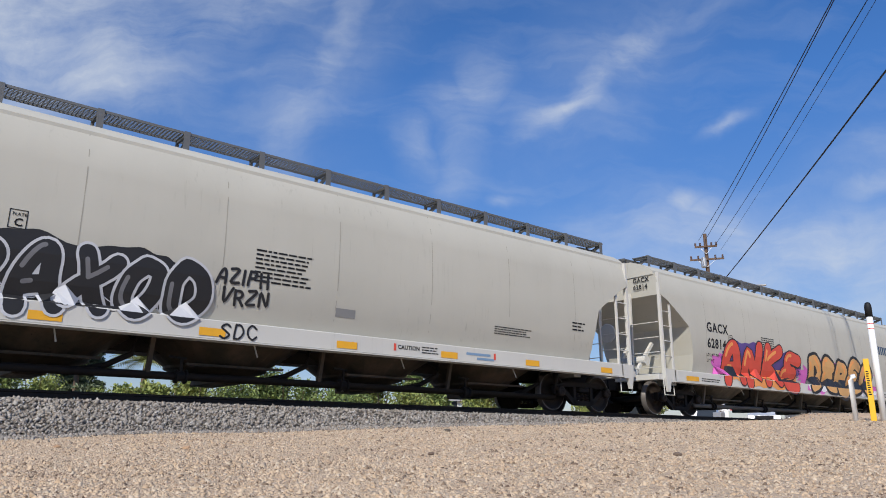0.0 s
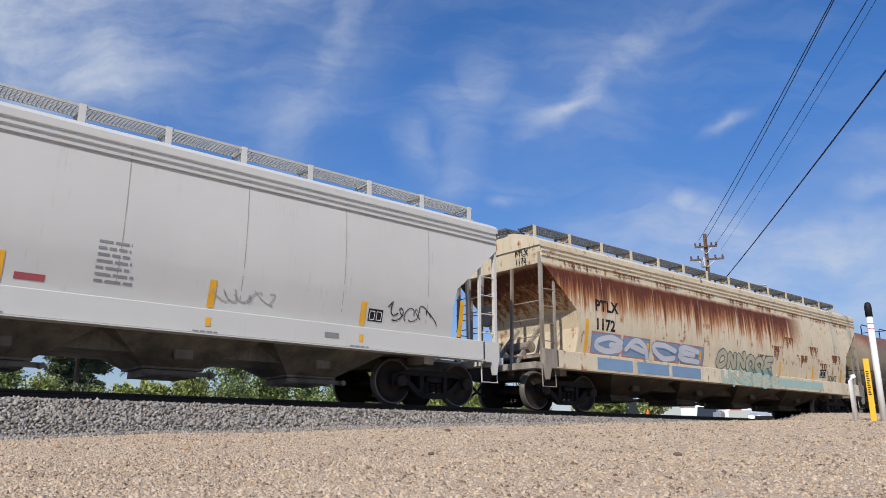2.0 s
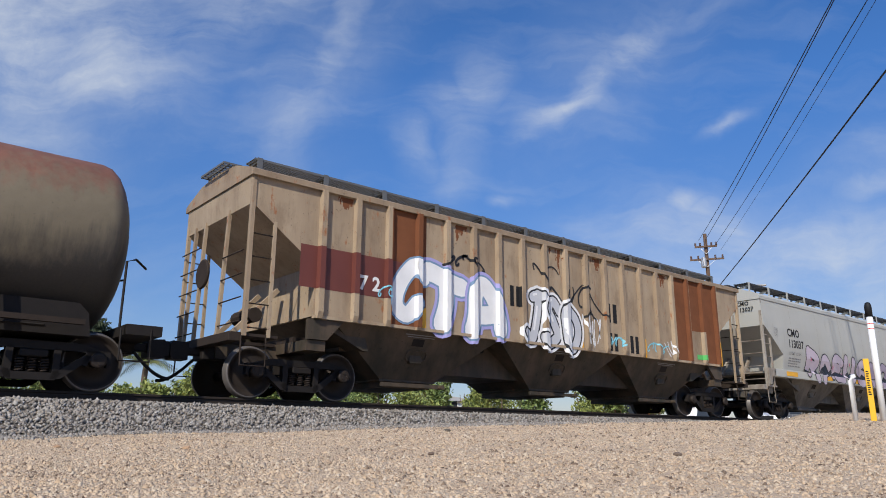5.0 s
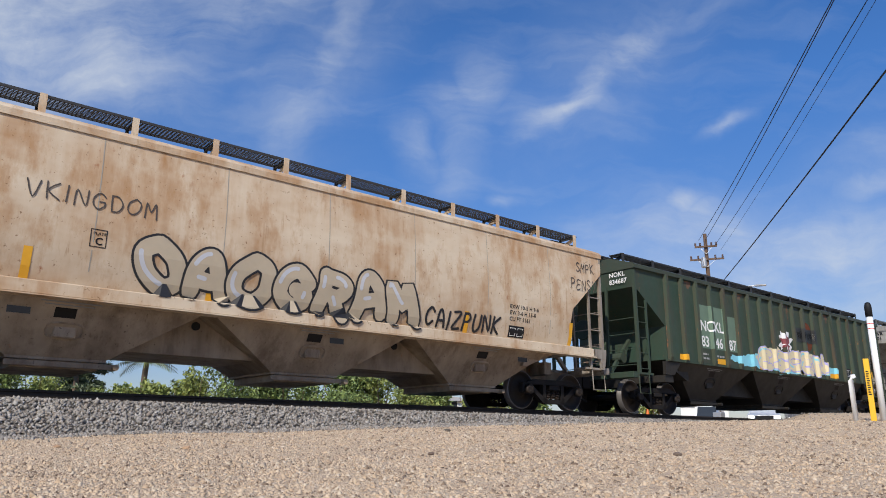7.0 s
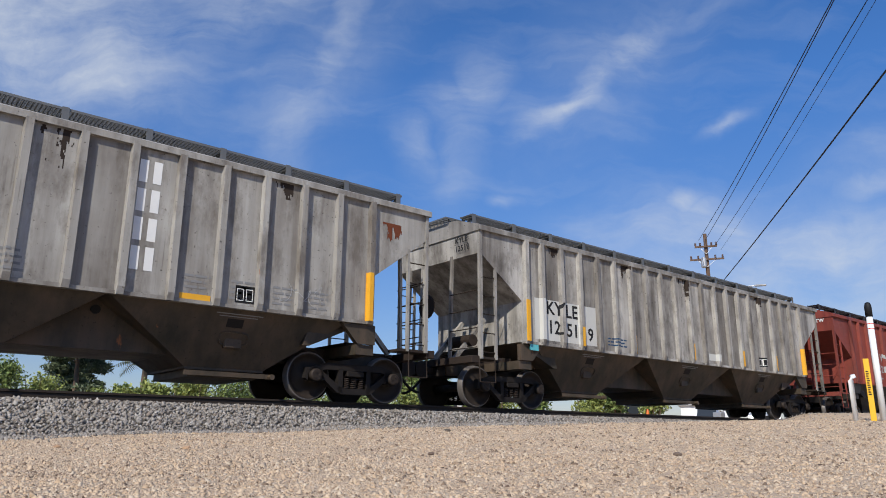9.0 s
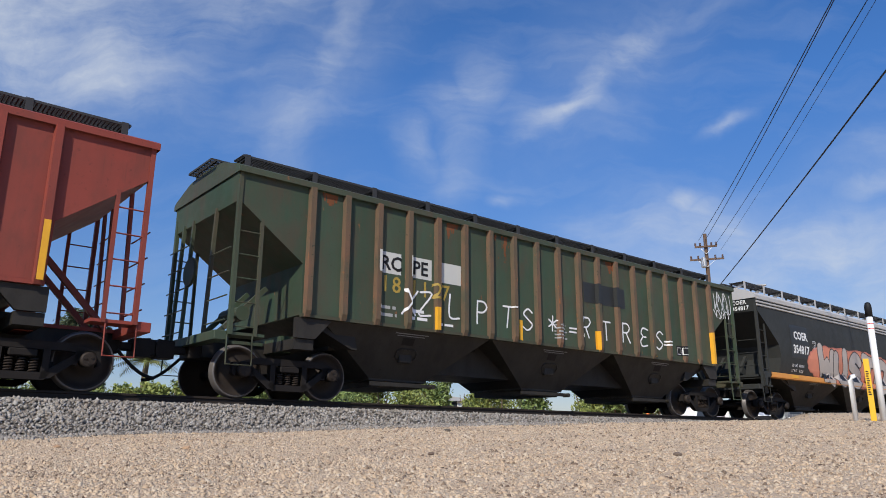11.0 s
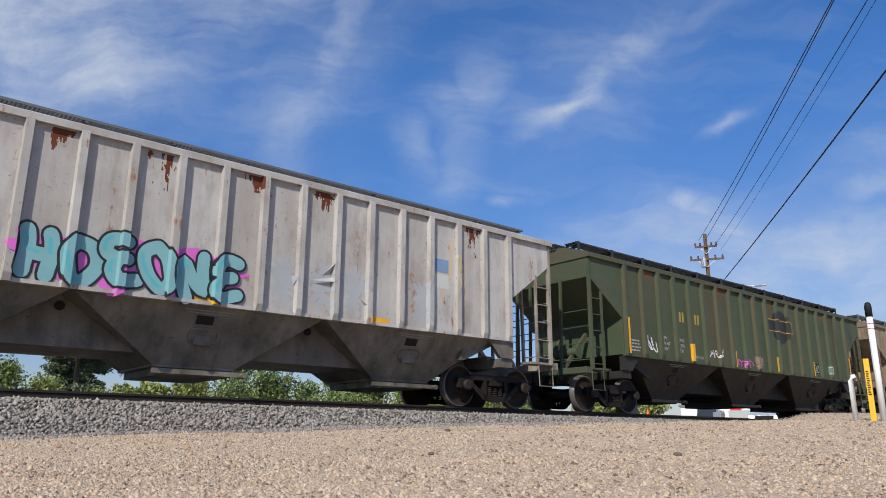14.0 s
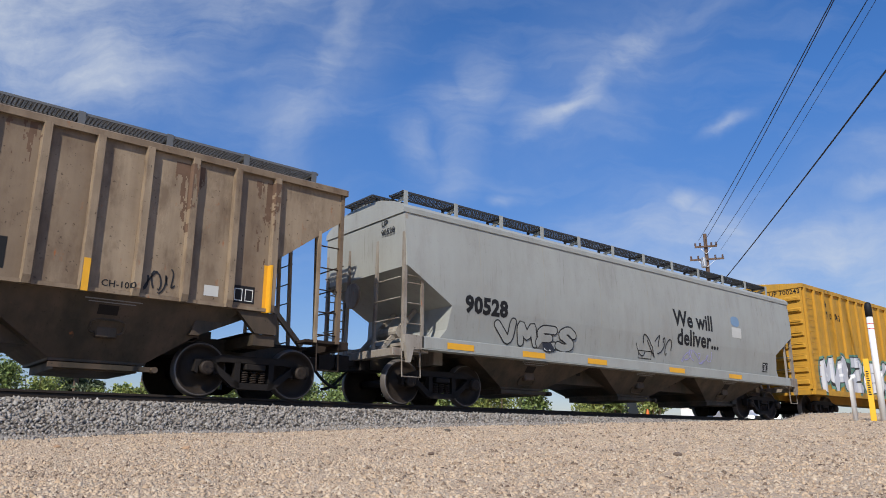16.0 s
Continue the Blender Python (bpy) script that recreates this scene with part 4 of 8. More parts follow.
ARC = [(0.9, 0.78), (0.5, 1.0), (0.1, 0.72), (0.1, 0.28), (0.5, 0.0), (0.9, 0.22)]
RING = [(0.5, 1.0), (0.08, 0.74), (0.08, 0.26), (0.5, 0.0), (0.92, 0.26), (0.92, 0.74), (0.52, 1.0)]
BOWL = [(0.12, 0.98), (0.62, 0.98), (0.86, 0.76), (0.6, 0.52), (0.14, 0.50)]
STEM = [(0.12, 1.0), (0.10, 0.5), (0.12, 0.0)]
STROKES = {
    "A": ([(0.05, 0.0), (0.25, 0.75), (0.5, 1.0), (0.75, 0.75), (0.95, 0.0)], [(0.25, 0.36), (0.75, 0.36)]), "B": (STEM, BOWL, [(0.14, 0.5), (0.75, 0.46), (0.9, 0.22), (0.6, 0.0), (0.12, 0.02)]),
    "C": (ARC,), "D": (STEM, [(0.12, 0.98), (0.6, 0.95), (0.92, 0.5), (0.6, 0.05), (0.12, 0.02)]), "E": ([(0.88, 0.92), (0.3, 1.0), (0.08, 0.75), (0.35, 0.54), (0.7, 0.52)], [(0.35, 0.54), (0.06, 0.28), (0.3, 0.0), (0.92, 0.08)]),
    "F": (STEM, [(0.1, 0.96), (0.9, 0.94)], [(0.12, 0.52), (0.7, 0.52)]), "G": (ARC, [(0.9, 0.22), (0.9, 0.46), (0.55, 0.46)]), "H": (STEM, [(0.9, 1.0), (0.88, 0.0)], [(0.1, 0.5), (0.9, 0.5)]),
    "J": ([(0.75, 1.0), (0.75, 0.3), (0.45, 0.0), (0.1, 0.2)], [(0.4, 0.98), (0.98, 0.98)]), "K": (STEM, [(0.92, 1.0), (0.2, 0.5), (0.95, 0.0)]),
    "M": ([(0.05, 0.0), (0.15, 0.98), (0.5, 0.4), (0.85, 0.98), (0.95, 0.0)],), "N": ([(0.1, 0.0), (0.12, 0.98), (0.88, 0.05), (0.9, 1.0)],), "O": (RING,), "P": (STEM, BOWL),
    "Q": (RING, [(0.55, 0.35), (0.98, -0.05)]), "R": (STEM, BOWL, [(0.45, 0.5), (0.92, 0.0)]), "S": ([(0.88, 0.85), (0.5, 1.0), (0.12, 0.76), (0.5, 0.52), (0.9, 0.27), (0.5, 0.0), (0.08, 0.14)],),
    "T": ([(0.02, 0.95), (0.98, 0.95)], [(0.5, 0.95), (0.5, 0.0)]), "U": ([(0.1, 1.0), (0.1, 0.3), (0.5, 0.0), (0.9, 0.3), (0.9, 1.0)],), "V": ([(0.05, 1.0), (0.5, 0.0), (0.95, 1.0)],),
    "W": ([(0.02, 1.0), (0.25, 0.02), (0.5, 0.65), (0.75, 0.02), (0.98, 1.0)],), "X": ([(0.05, 1.0), (0.95, 0.0)], [(0.95, 1.0), (0.05, 0.0)]), "Z": ([(0.08, 0.96), (0.9, 0.95), (0.1, 0.05), (0.95, 0.04)],)}


STROKES.update({"I": ([(0.5, 1.0), (0.48, 0.0)],), "L": ([(0.15, 1.0), (0.12, 0.05), (0.85, 0.02)],), "Y": ([(0.1, 1.0), (0.5, 0.5)], [(0.92, 1.0), (0.4, 0.0)]), ".": ([(0.45, 0.0), (0.55, 0.02)],),
                "*": ([(0.5, 0.9), (0.5, 0.2)], [(0.15, 0.72), (0.85, 0.38)], [(0.15, 0.38), (0.85, 0.72)]), "=": ([(0.0, 0.62), (1.0, 0.64)], [(0.0, 0.36), (1.0, 0.36)])})


def tag(car, word, x, z, h, mat, thick, seed, pitch=0.82, fall=0.0, lift=0.010):
    """A tag sprayed in single strokes; fall: how far each letter drops below the one before."""
    rng = random.Random(seed)
    at = x - car["L"] / 2
    for i, ch in enumerate(word):
        bm = bmesh.new()
        w = h * pitch * (0.3 if ch in "I." else 0.78)
        dz, sl = rng.uniform(-0.08, 0.08) * h - fall * i * (i + 1) / 2, rng.uniform(-0.05, 0.25)
        for k, st in enumerate(STROKES[ch]):
            fat_stroke(bm, [(at + w * a + sl * h * (b - 0.5), z + dz + h * b) for a, b in smooth_line(st, 4)], thick, 0.0003 * k)
        decal(car, "graffiti_tag", bm, mat, lift)
        at += w + h * pitch * 0.22


def smooth_line(pts, n=6):
    """A rounded line through the points."""
    if len(pts) == 2:
        return [(pts[0][0] + (pts[1][0] - pts[0][0]) * k / n, pts[0][1] + (pts[1][1] - pts[0][1]) * k / n) for k in range(n + 1)]
    ext = [pts[0]] + list(pts) + [pts[-1]]
    out = []
    for a, b, c, d in zip(ext, ext[1:], ext[2:], ext[3:]):
        for k in range(n):
            t = k / n
            out.append(tuple(0.5 * (2 * b[i] + (c[i] - a[i]) * t + (2 * a[i] - 5 * b[i] + 4 * c[i] - d[i]) * t * t + (3 * b[i] - a[i] - 3 * c[i] + d[i]) * t ** 3) for i in (0, 1)))
    return out + [pts[-1]]


def fat_stroke(bm, pts, w, y0):
    """A sprayed stroke with round ends; it rises a hair along its way, so that no two faces meet in one plane."""
    n = len(pts)
    rows = []
    for i, (px, pz) in enumerate(pts):
        a, b = pts[max(i - 1, 0)], pts[min(i + 1, n - 1)]
        dx, dz = b[0] - a[0], b[1] - a[1]
        d = math.hypot(dx, dz) or 1
        rows.append((px, pz, dx / d, dz / d, w / 2))
    p, q = rows[0], rows[-1]
    head = [(p[0] - p[2] * w / 2 * math.cos(t), p[1] - p[3] * w / 2 * math.cos(t), p[2], p[3], w / 2 * math.sin(t)) for t in (0.12, 0.5, 0.95)]
    tail = [(q[0] + q[2] * w / 2 * math.cos(t), q[1] + q[3] * w / 2 * math.cos(t), q[2], q[3], w / 2 * math.sin(t)) for t in (0.95, 0.5, 0.12)]
    rows = head + rows + tail
    prev = None
    for k, (px, pz, tx, tz, hw) in enumerate(rows):
        y = y0 + 0.0005 * k / len(rows)
        cur = (bm.verts.new((px - tz * hw, y, pz + tx * hw)), bm.verts.new((px + tz * hw, y, pz - tx * hw)))
        if prev:
            bm.faces.new((prev[0], cur[0], cur[1], prev[1]))
        prev = cur


def graffiti(car, word, x, z, w, h, fill, line, seed, outer=None, lean=0.12, second=None, label=""):
    """Fat sprayed letters, each jostled and laid over the one before it: glow, edge and fill."""
    rng = random.Random(seed)
    lw = w / len(word)
    sw = min(0.30 * h, 0.36 * lw)
    edge = 0.035 + 0.05 * min(1.0, h)
    p1, p2 = rng.uniform(0, 6.28), rng.uniform(0, 6.28)
    x0 = x - car["L"] / 2
    for i, ch in enumerate(word):
        ang, grow, dz = radians(rng.uniform(-9, 9)), rng.uniform(0.95, 1.12), rng.uniform(-0.05, 0.05)
        ca, sa = math.cos(ang), math.sin(ang)
        lines = []
        for st in STROKES[ch]:
            pts = []
            for a, b in smooth_line(st):
                a, b = (a - 0.5) * (lw - sw * 0.75) * grow, (b - 0.5) * (h - sw) * grow
                u, q = a * ca - b * sa + lean * b, a * sa + b * ca
                u += 0.05 * h * math.sin(5.0 * q / h + p1 + i)
                q += 0.05 * h * math.sin(4.0 * u / lw + p2 + 2 * i)
                pts.append((x0 + lw * (i + 0.5) + u, z + h * (0.5 + dz) + q))
            lines.append(pts)
        base = 0.008 + 0.0036 * i
        for mat, extra, up, nm in ([(outer, 2 * edge + 0.05, 0.0, "graffiti_glow")] if outer else []) + [(line, edge, 0.0012, "graffiti_outline"), (fill, 0.0, 0.0024, "graffiti_letter")]:
            bm = bmesh.new()
            for k, pts in enumerate(lines):
                fat_stroke(bm, pts, sw + extra, 0.0003 * k)
            decal(car, nm, bm, mat, base + up, label if nm == "graffiti_letter" and i == 0 else "")
        if second:
            bm = bmesh.new()
            for k, pts in enumerate(lines):
                m = len(pts)
                fat_stroke(bm, [(a - 0.12 * sw, b + 0.16 * sw) for a, b in pts[m // 5: m // 5 + max(3, m // 3)]], sw * 0.26, 0.0003 * k)
            decal(car, "graffiti_highlight", bm, second, base + 0.0034)


def loose_stone(x, y, r, col, label, seed):
    """One larger stone on the ground."""
    rng = random.Random(seed)
    bm = bmesh.new()
    bmesh.ops.create_icosphere(bm, subdivisions=2, radius=r)
    for v in bm.verts:
        v.co *= 1 + rng.uniform(-0.14, 0.14)
        v.co.z *= 0.55
    ob = new("stone", mesh_from("stone", bm, simple("stone_surface", col, 0.9, 0, 0.35, 40, 0.4)))
    ob.location = (x, y, float(ground_z(np.array([x]), np.array([y]))[0]) + r * 0.3)
    tagged(ob, label, "stone", group="larger stones in the gravel")


def hopper_car(x0, x1, form, body, label, roof=None, ribs=0, rib_mat=None, bays=3, bay_mat=None, metal=None, dark=None, board=None, sill_mat=None, hatch=None, rib_ends=(1.40, 1.40), pipes=None, band=None, board_z=None, rib_first=None):
    """A covered hopper between the coupling lines x0 and x1 of the train at its start."""
    L = x1 - x0 - 1.43
    mid = (x0 + x1) / 2
    ob = tagged(new("hopper_car"), label, "railcar", group="cars of the freight train")
    ob.matrix_world = pose(mid, TRACK_Y, 0)
    metal, dark, roof, bay_mat, board = metal or body, dark or metal or body, roof or body, bay_mat or M_GRIME, board or (M_GRATE if ribs else M_GRATE_D)
    car = dict(ob=ob, L=L, form=form, ribs=[], mid=mid)
    part("body", body_mesh(form, L, body), None, ob)
    part("roof", roof_mesh(form, L, roof), None, ob)
    bz = board_z or (4.46 if ribs else 4.55)
    part("running_board", shared(("board", round(L, 2), board.name, bz), lambda: running_board_mesh(L, board, z=bz, w1=1.02 if not ribs else 0.92)), None, ob)
    part("roof_hatches", shared(("hatch", round(L, 2), roof.name), lambda: hatch_mesh(L, hatch or roof)), None, ob)
    w1 = 1.02 if not ribs else 0.92
    if board_z is None:
        ev = form["roof"][0]
        bmat = board if (ribs or pipes) else roof
        bk = shared(("bracket", w1, bz, bmat.name), lambda: mesh_from("board_bracket", board_bracket_bm(w1, bz, ev), bmat))
        for k in range(int(L / 1.4) + 1):
            x = -L / 2 + 0.4 + (L - 0.8) * k / int(L / 1.4)
            part("board_bracket", bk, None, ob, at=pose(x, 0, 0))
            part("board_bracket", bk, None, ob, at=pose(x, 0, 0, 0, 0, 180))
    z0 = form["side"][0][1]
    if ribs:
        y = form["side"][0][0]
        me = rib_mesh(form, rib_mat or body)
        a, b = -L / 2 + rib_ends[0] + 0.08, L / 2 - rib_ends[1] - 0.08
        car["ribs"] = [a + (b - a) * k / (ribs - 1) for k in range(ribs)]
        if rib_first:
            c = a + rib_first
            car["ribs"] = [a] + [c + (b - c) * k / (ribs - 2) for k in range(ribs - 1)]
        pw = (b - a) / (ribs - 1) - 0.15
        pm = mesh_from("side_panel", box(bmesh.new(), -pw / 2, pw / 2, -0.0015, 0.01, z0 + 0.03, form["side"][-1][1] - 0.115), body)
        for r, q in zip(car["ribs"], car["ribs"][1:]):
            if q - r > pw + 0.1:
                part("side_panel", pm, None, ob, at=pose((r + q) / 2, -y, 0))
        for r in car["ribs"]:
            part("rib", me, None, ob, at=pose(r, -y, 0))
            part("rib", me, None, ob, at=pose(r, y, 0, 0, 0, 180))
        bm = bmesh.new()
        for s in (-1, 1):
            box(bm, -L / 2 + 1.38, L / 2 - 1.38, *sorted((s * (y - 0.06), s * (y + 0.035))), z0 - 0.04, z0 + 0.02)
        part("side_sill", bm, sill_mat or body, ob)
        # bolster webs at the ends of the side sill
        for e in (-1, 1):
            bm = bmesh.new()
            xa, xb = e * (L / 2 - 1.3), e * (L / 2 - 2.05)
            prism(bm, [(xa, z0 - 0.05), (xb, z0 - 0.05), (xb + e * 0.35, z0 - 0.42), (xa, z0 - 0.42)], -1.5, -1.40)
            prism(bm, [(xa, z0 - 0.05), (xb, z0 - 0.05), (xb + e * 0.35, z0 - 0.42), (xa, z0 - 0.42)], 1.40, 1.5)
            box(bm, *sorted((xa, xa - e * 0.4)), -1.45, 1.45, 0.86, 1.05)
            part("body_bolster", bm, bay_mat, ob)
    else:
        s0, s1 = form["sill"]
        for s in (-1, 1):
            bm = bmesh.new()
            box(bm, -L / 2 + 0.45, L / 2 - 0.45, *sorted((s * 1.36, s * 1.60)), s0 + 0.02, s1, 0.012)
            box(bm, -L / 2 + 0.45, L / 2 - 0.45, *sorted((s * 1.34, s * 1.63)), s0, s0 + 0.018)
            part("side_sill", bm, sill_mat or body, ob)
        for e in (-1, 1):
            bm = bmesh.new()
            prism(bm, [(e * (L / 2 - 0.02), s1), (e * (L / 2 - 0.50), s1), (e * (L / 2 - 0.50), s0), (e * (L / 2 - 0.25), s0 - 0.02), (e * (L / 2 - 0.18), s0 - 0.28), (e * (L / 2 - 0.10), s0 - 0.28), (e * (L / 2 - 0.02), s0 + 0.1)], -1.60, -1.52)
            box(bm, *sorted((e * (L / 2 - 0.5), e * (L / 2 - 1.3))), -1.4, 1.4, s1 - 0.12, s1 - 0.05)
            part("corner_plate", bm, metal, ob)
        if form["round"]:
            # weld seams of the side sheets
            for k in range(1, 8):
                x = -L / 2 + L * k / 8
                bm = bmesh.new()
                zz = [z0 + 0.25 + (3.95 - z0 - 0.25) * q / 8 for q in range(9)]
                for q in range(8):
                    bm.faces.new([bm.verts.new((x + d, -half_y(form, z) - 0.004, z)) for d, z in ((-0.007, zz[q]), (0.007, zz[q]), (0.007, zz[q + 1]), (-0.007, zz[q + 1]))])
                part("weld_seam", bm, body if body in (P_BLACK,) else M_SEAM, ob)
    if band:
        # folded stiffening bands under the eave
        for k in range(3):
            z = 3.62 + 0.115 * k
            bm = bmesh.new()
            for s in (-1, 1):
                y = half_y(form, z)
                prism_y = [(-y - 0.035, z + 0.02), (-y - 0.035, z + 0.065), (-y + 0.03, z + 0.09), (-y + 0.03, z - 0.005)]
                a = [bm.verts.new((-L / 2 + 0.05, -s * yy, zz)) for yy, zz in prism_y]
                b = [bm.verts.new((L / 2 - 0.05, -s * yy, zz)) for yy, zz in prism_y]
                for i in range(4):
                    bm.faces.new((a[i], a[(i + 1) % 4], b[(i + 1) % 4], b[i]))
                bm.faces.new(a), bm.faces.new(b[::-1])
            part("stiffening_band", bm, band, ob)
    zt = (form["sill"][0] + 0.08) if form["sill"] else z0 - 0.01
    span = L - 2 * (1.85 if bays <= 3 else 2.75)
    w = span / bays
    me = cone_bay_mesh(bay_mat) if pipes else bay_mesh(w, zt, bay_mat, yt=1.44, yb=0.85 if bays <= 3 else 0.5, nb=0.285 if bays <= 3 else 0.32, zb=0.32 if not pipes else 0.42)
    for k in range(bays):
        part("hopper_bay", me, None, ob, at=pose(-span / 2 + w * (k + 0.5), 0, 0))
    if not pipes and bays <= 3:
        yb, zb = 0.91, 0.48
        for k in range(bays):
            x = -span / 2 + w * (k + 0.5)

            def on_bay(u, v):
                t = (v - zb) / (zt - zb)
                return (x + u, -(yb + (1.44 - yb) * t) - 0.006, v)
            for nm, u0, v0, du, dv in (("bay_plate", -0.20, zt - 0.32, 0.30, 0.14), ("bay_stencil", -0.42, zt - 0.11, 0.85, 0.016), ("bay_stencil", -0.36, zt - 0.15, 0.70, 0.014)):
                bm = bmesh.new()
                bm.faces.new([bm.verts.new(on_bay(a, b)) for a, b in ((u0, v0), (u0 + du, v0), (u0 + du, v0 + dv), (u0, v0 + dv))])
                part(nm, bm, M_STEEL if nm == "bay_plate" else M_GREYM, ob)
            # hatch pan with a raised rim
            rim = [(0.26 * math.copysign(abs(math.cos(a)) ** 0.6, math.cos(a)), zt - 0.50 + 0.11 * math.copysign(abs(math.sin(a)) ** 0.6, math.sin(a))) for a in [2 * math.pi * q / 16 for q in range(16)]]
            bm = tube(bmesh.new(), [on_bay(*rim[q % 16]) for q in range(17)], 0.018, 6)
            part("inspection_rim", bm, bay_mat, ob)
        # step in the side wall between the bays, with its drain hole
        for k in range(bays - 1):
            x = -span / 2 + w * (k + 1)
            part("drain_hole", lathe(bmesh.new(), [(-0.83, 0.075), (-0.80, 0.075)], "y", 14, (x, 0, zt - 0.18)), M_BLACK, ob)
    # sloping end floors over the trucks
    for e in (-1, 1):
        bm = bmesh.new()
        prism(bm, [(e * (L / 2 - 1.42), zt + 0.02), (e * (L / 2 - 2.6), zt + 0.02), (e * (L / 2 - 2.75), 0.96), (e * (L / 2 - 2.62), 0.96)], -1.3, 1.3)
        part("end_floor", bm, bay_mat, ob)
    part("center_sill", center_sill_mesh(L, 0.98 if pipes else 0.66, zt, M_STEEL if pipes else bay_mat, 0.8), None, ob)
    if pipes:
        bm = bmesh.new()
        xa, xb = -span / 2 - 0.5, span / 2 + 0.4
        tube(bm, [(xa, -0.95, 0.95), (xa, -0.95, 0.42), (xa + 0.1, -0.95, 0.30), (xb - 0.1, -0.95, 0.30), (xb, -0.95, 0.42), (xb, -0.95, 0.95)], 0.065, 12)
        part("unloading_pipe", bm, pipes, ob, smooth=True)
        for k in range(bays):
            x = -span / 2 + w * (k + 0.5)
            part("valve", tube(bmesh.new(), [(x + 0.5, -0.6, 0.30), (x + 1.0, -0.8, 0.42), (x + 1.35, -0.95, 0.62), (x + 1.42, -0.95, 0.95)], 0.05, 8), M_STEEL, ob)
            bm = bmesh.new()
            lathe(bm, [(-0.10, 0.085), (-0.09, 0.12), (-0.06, 0.12), (-0.05, 0.085), (0.05, 0.085), (0.06, 0.12), (0.09, 0.12), (0.10, 0.085)], "x", 14, (x - 1.0, -0.95, 0.30))
            bar(bm, (x - 1.0, -0.95, 0.36), (x - 1.0, -0.95, 0.62), 0.04)
            bar(bm, (x - 1.22, -0.95, 0.62), (x - 0.92, -0.95, 0.60), 0.035)
            part("pipe_coupling", bm, M_STEEL, ob)
            part("release_lever", bar(bmesh.new(), (x + 0.1, -1.34, 0.86), (x + 0.13, -1.42, 0.66), 0.018), P_LIGHT, ob)
            part("pipe_hanger", bar(bmesh.new(), (x - 1.55, -1.1, 0.95), (x - 1.55, -0.95, 0.26), 0.07), bay_mat, ob)
    for e in (-1, 1):
        for s in (-1, 1):
            ladder(ob, form, L, e, s, metal, dark)
        end_frame(ob, form, L, e, metal, dark)
        truck(ob, e * (L / 2 - 1.445), mid)
        coupler(ob, e * L / 2, e)
    CARS.append((ob, mid))
    return car


CARS = []


def tank_mesh(L, r, zc, mat):
    bm = bmesh.new()
    prof = []
    for k in range(9):
        t = math.pi / 2 * k / 8
        prof.append((-L / 2 + 0.55 * (1 - math.sin(t)), r * max(0.02, math.cos(math.pi / 2 - t)) if k else 0.02))
    prof = [(-L / 2 + 0.55 * (1 - math.cos(math.pi / 2 * k / 8)), max(0.02, r * math.sin(math.pi / 2 * k / 8))) for k in range(9)]
    mid = [(-L / 2 + 0.55 + (L - 1.1) * k / 10, r + (0.012 if k in (3, 7) else 0)) for k in range(1, 10)]
    full = prof + mid + [(-a, b) for a, b in prof[::-1]]
    lathe(bm, full, "x", 40, (0, 0, zc))
    return mesh_from("tank", bm, mat, True)


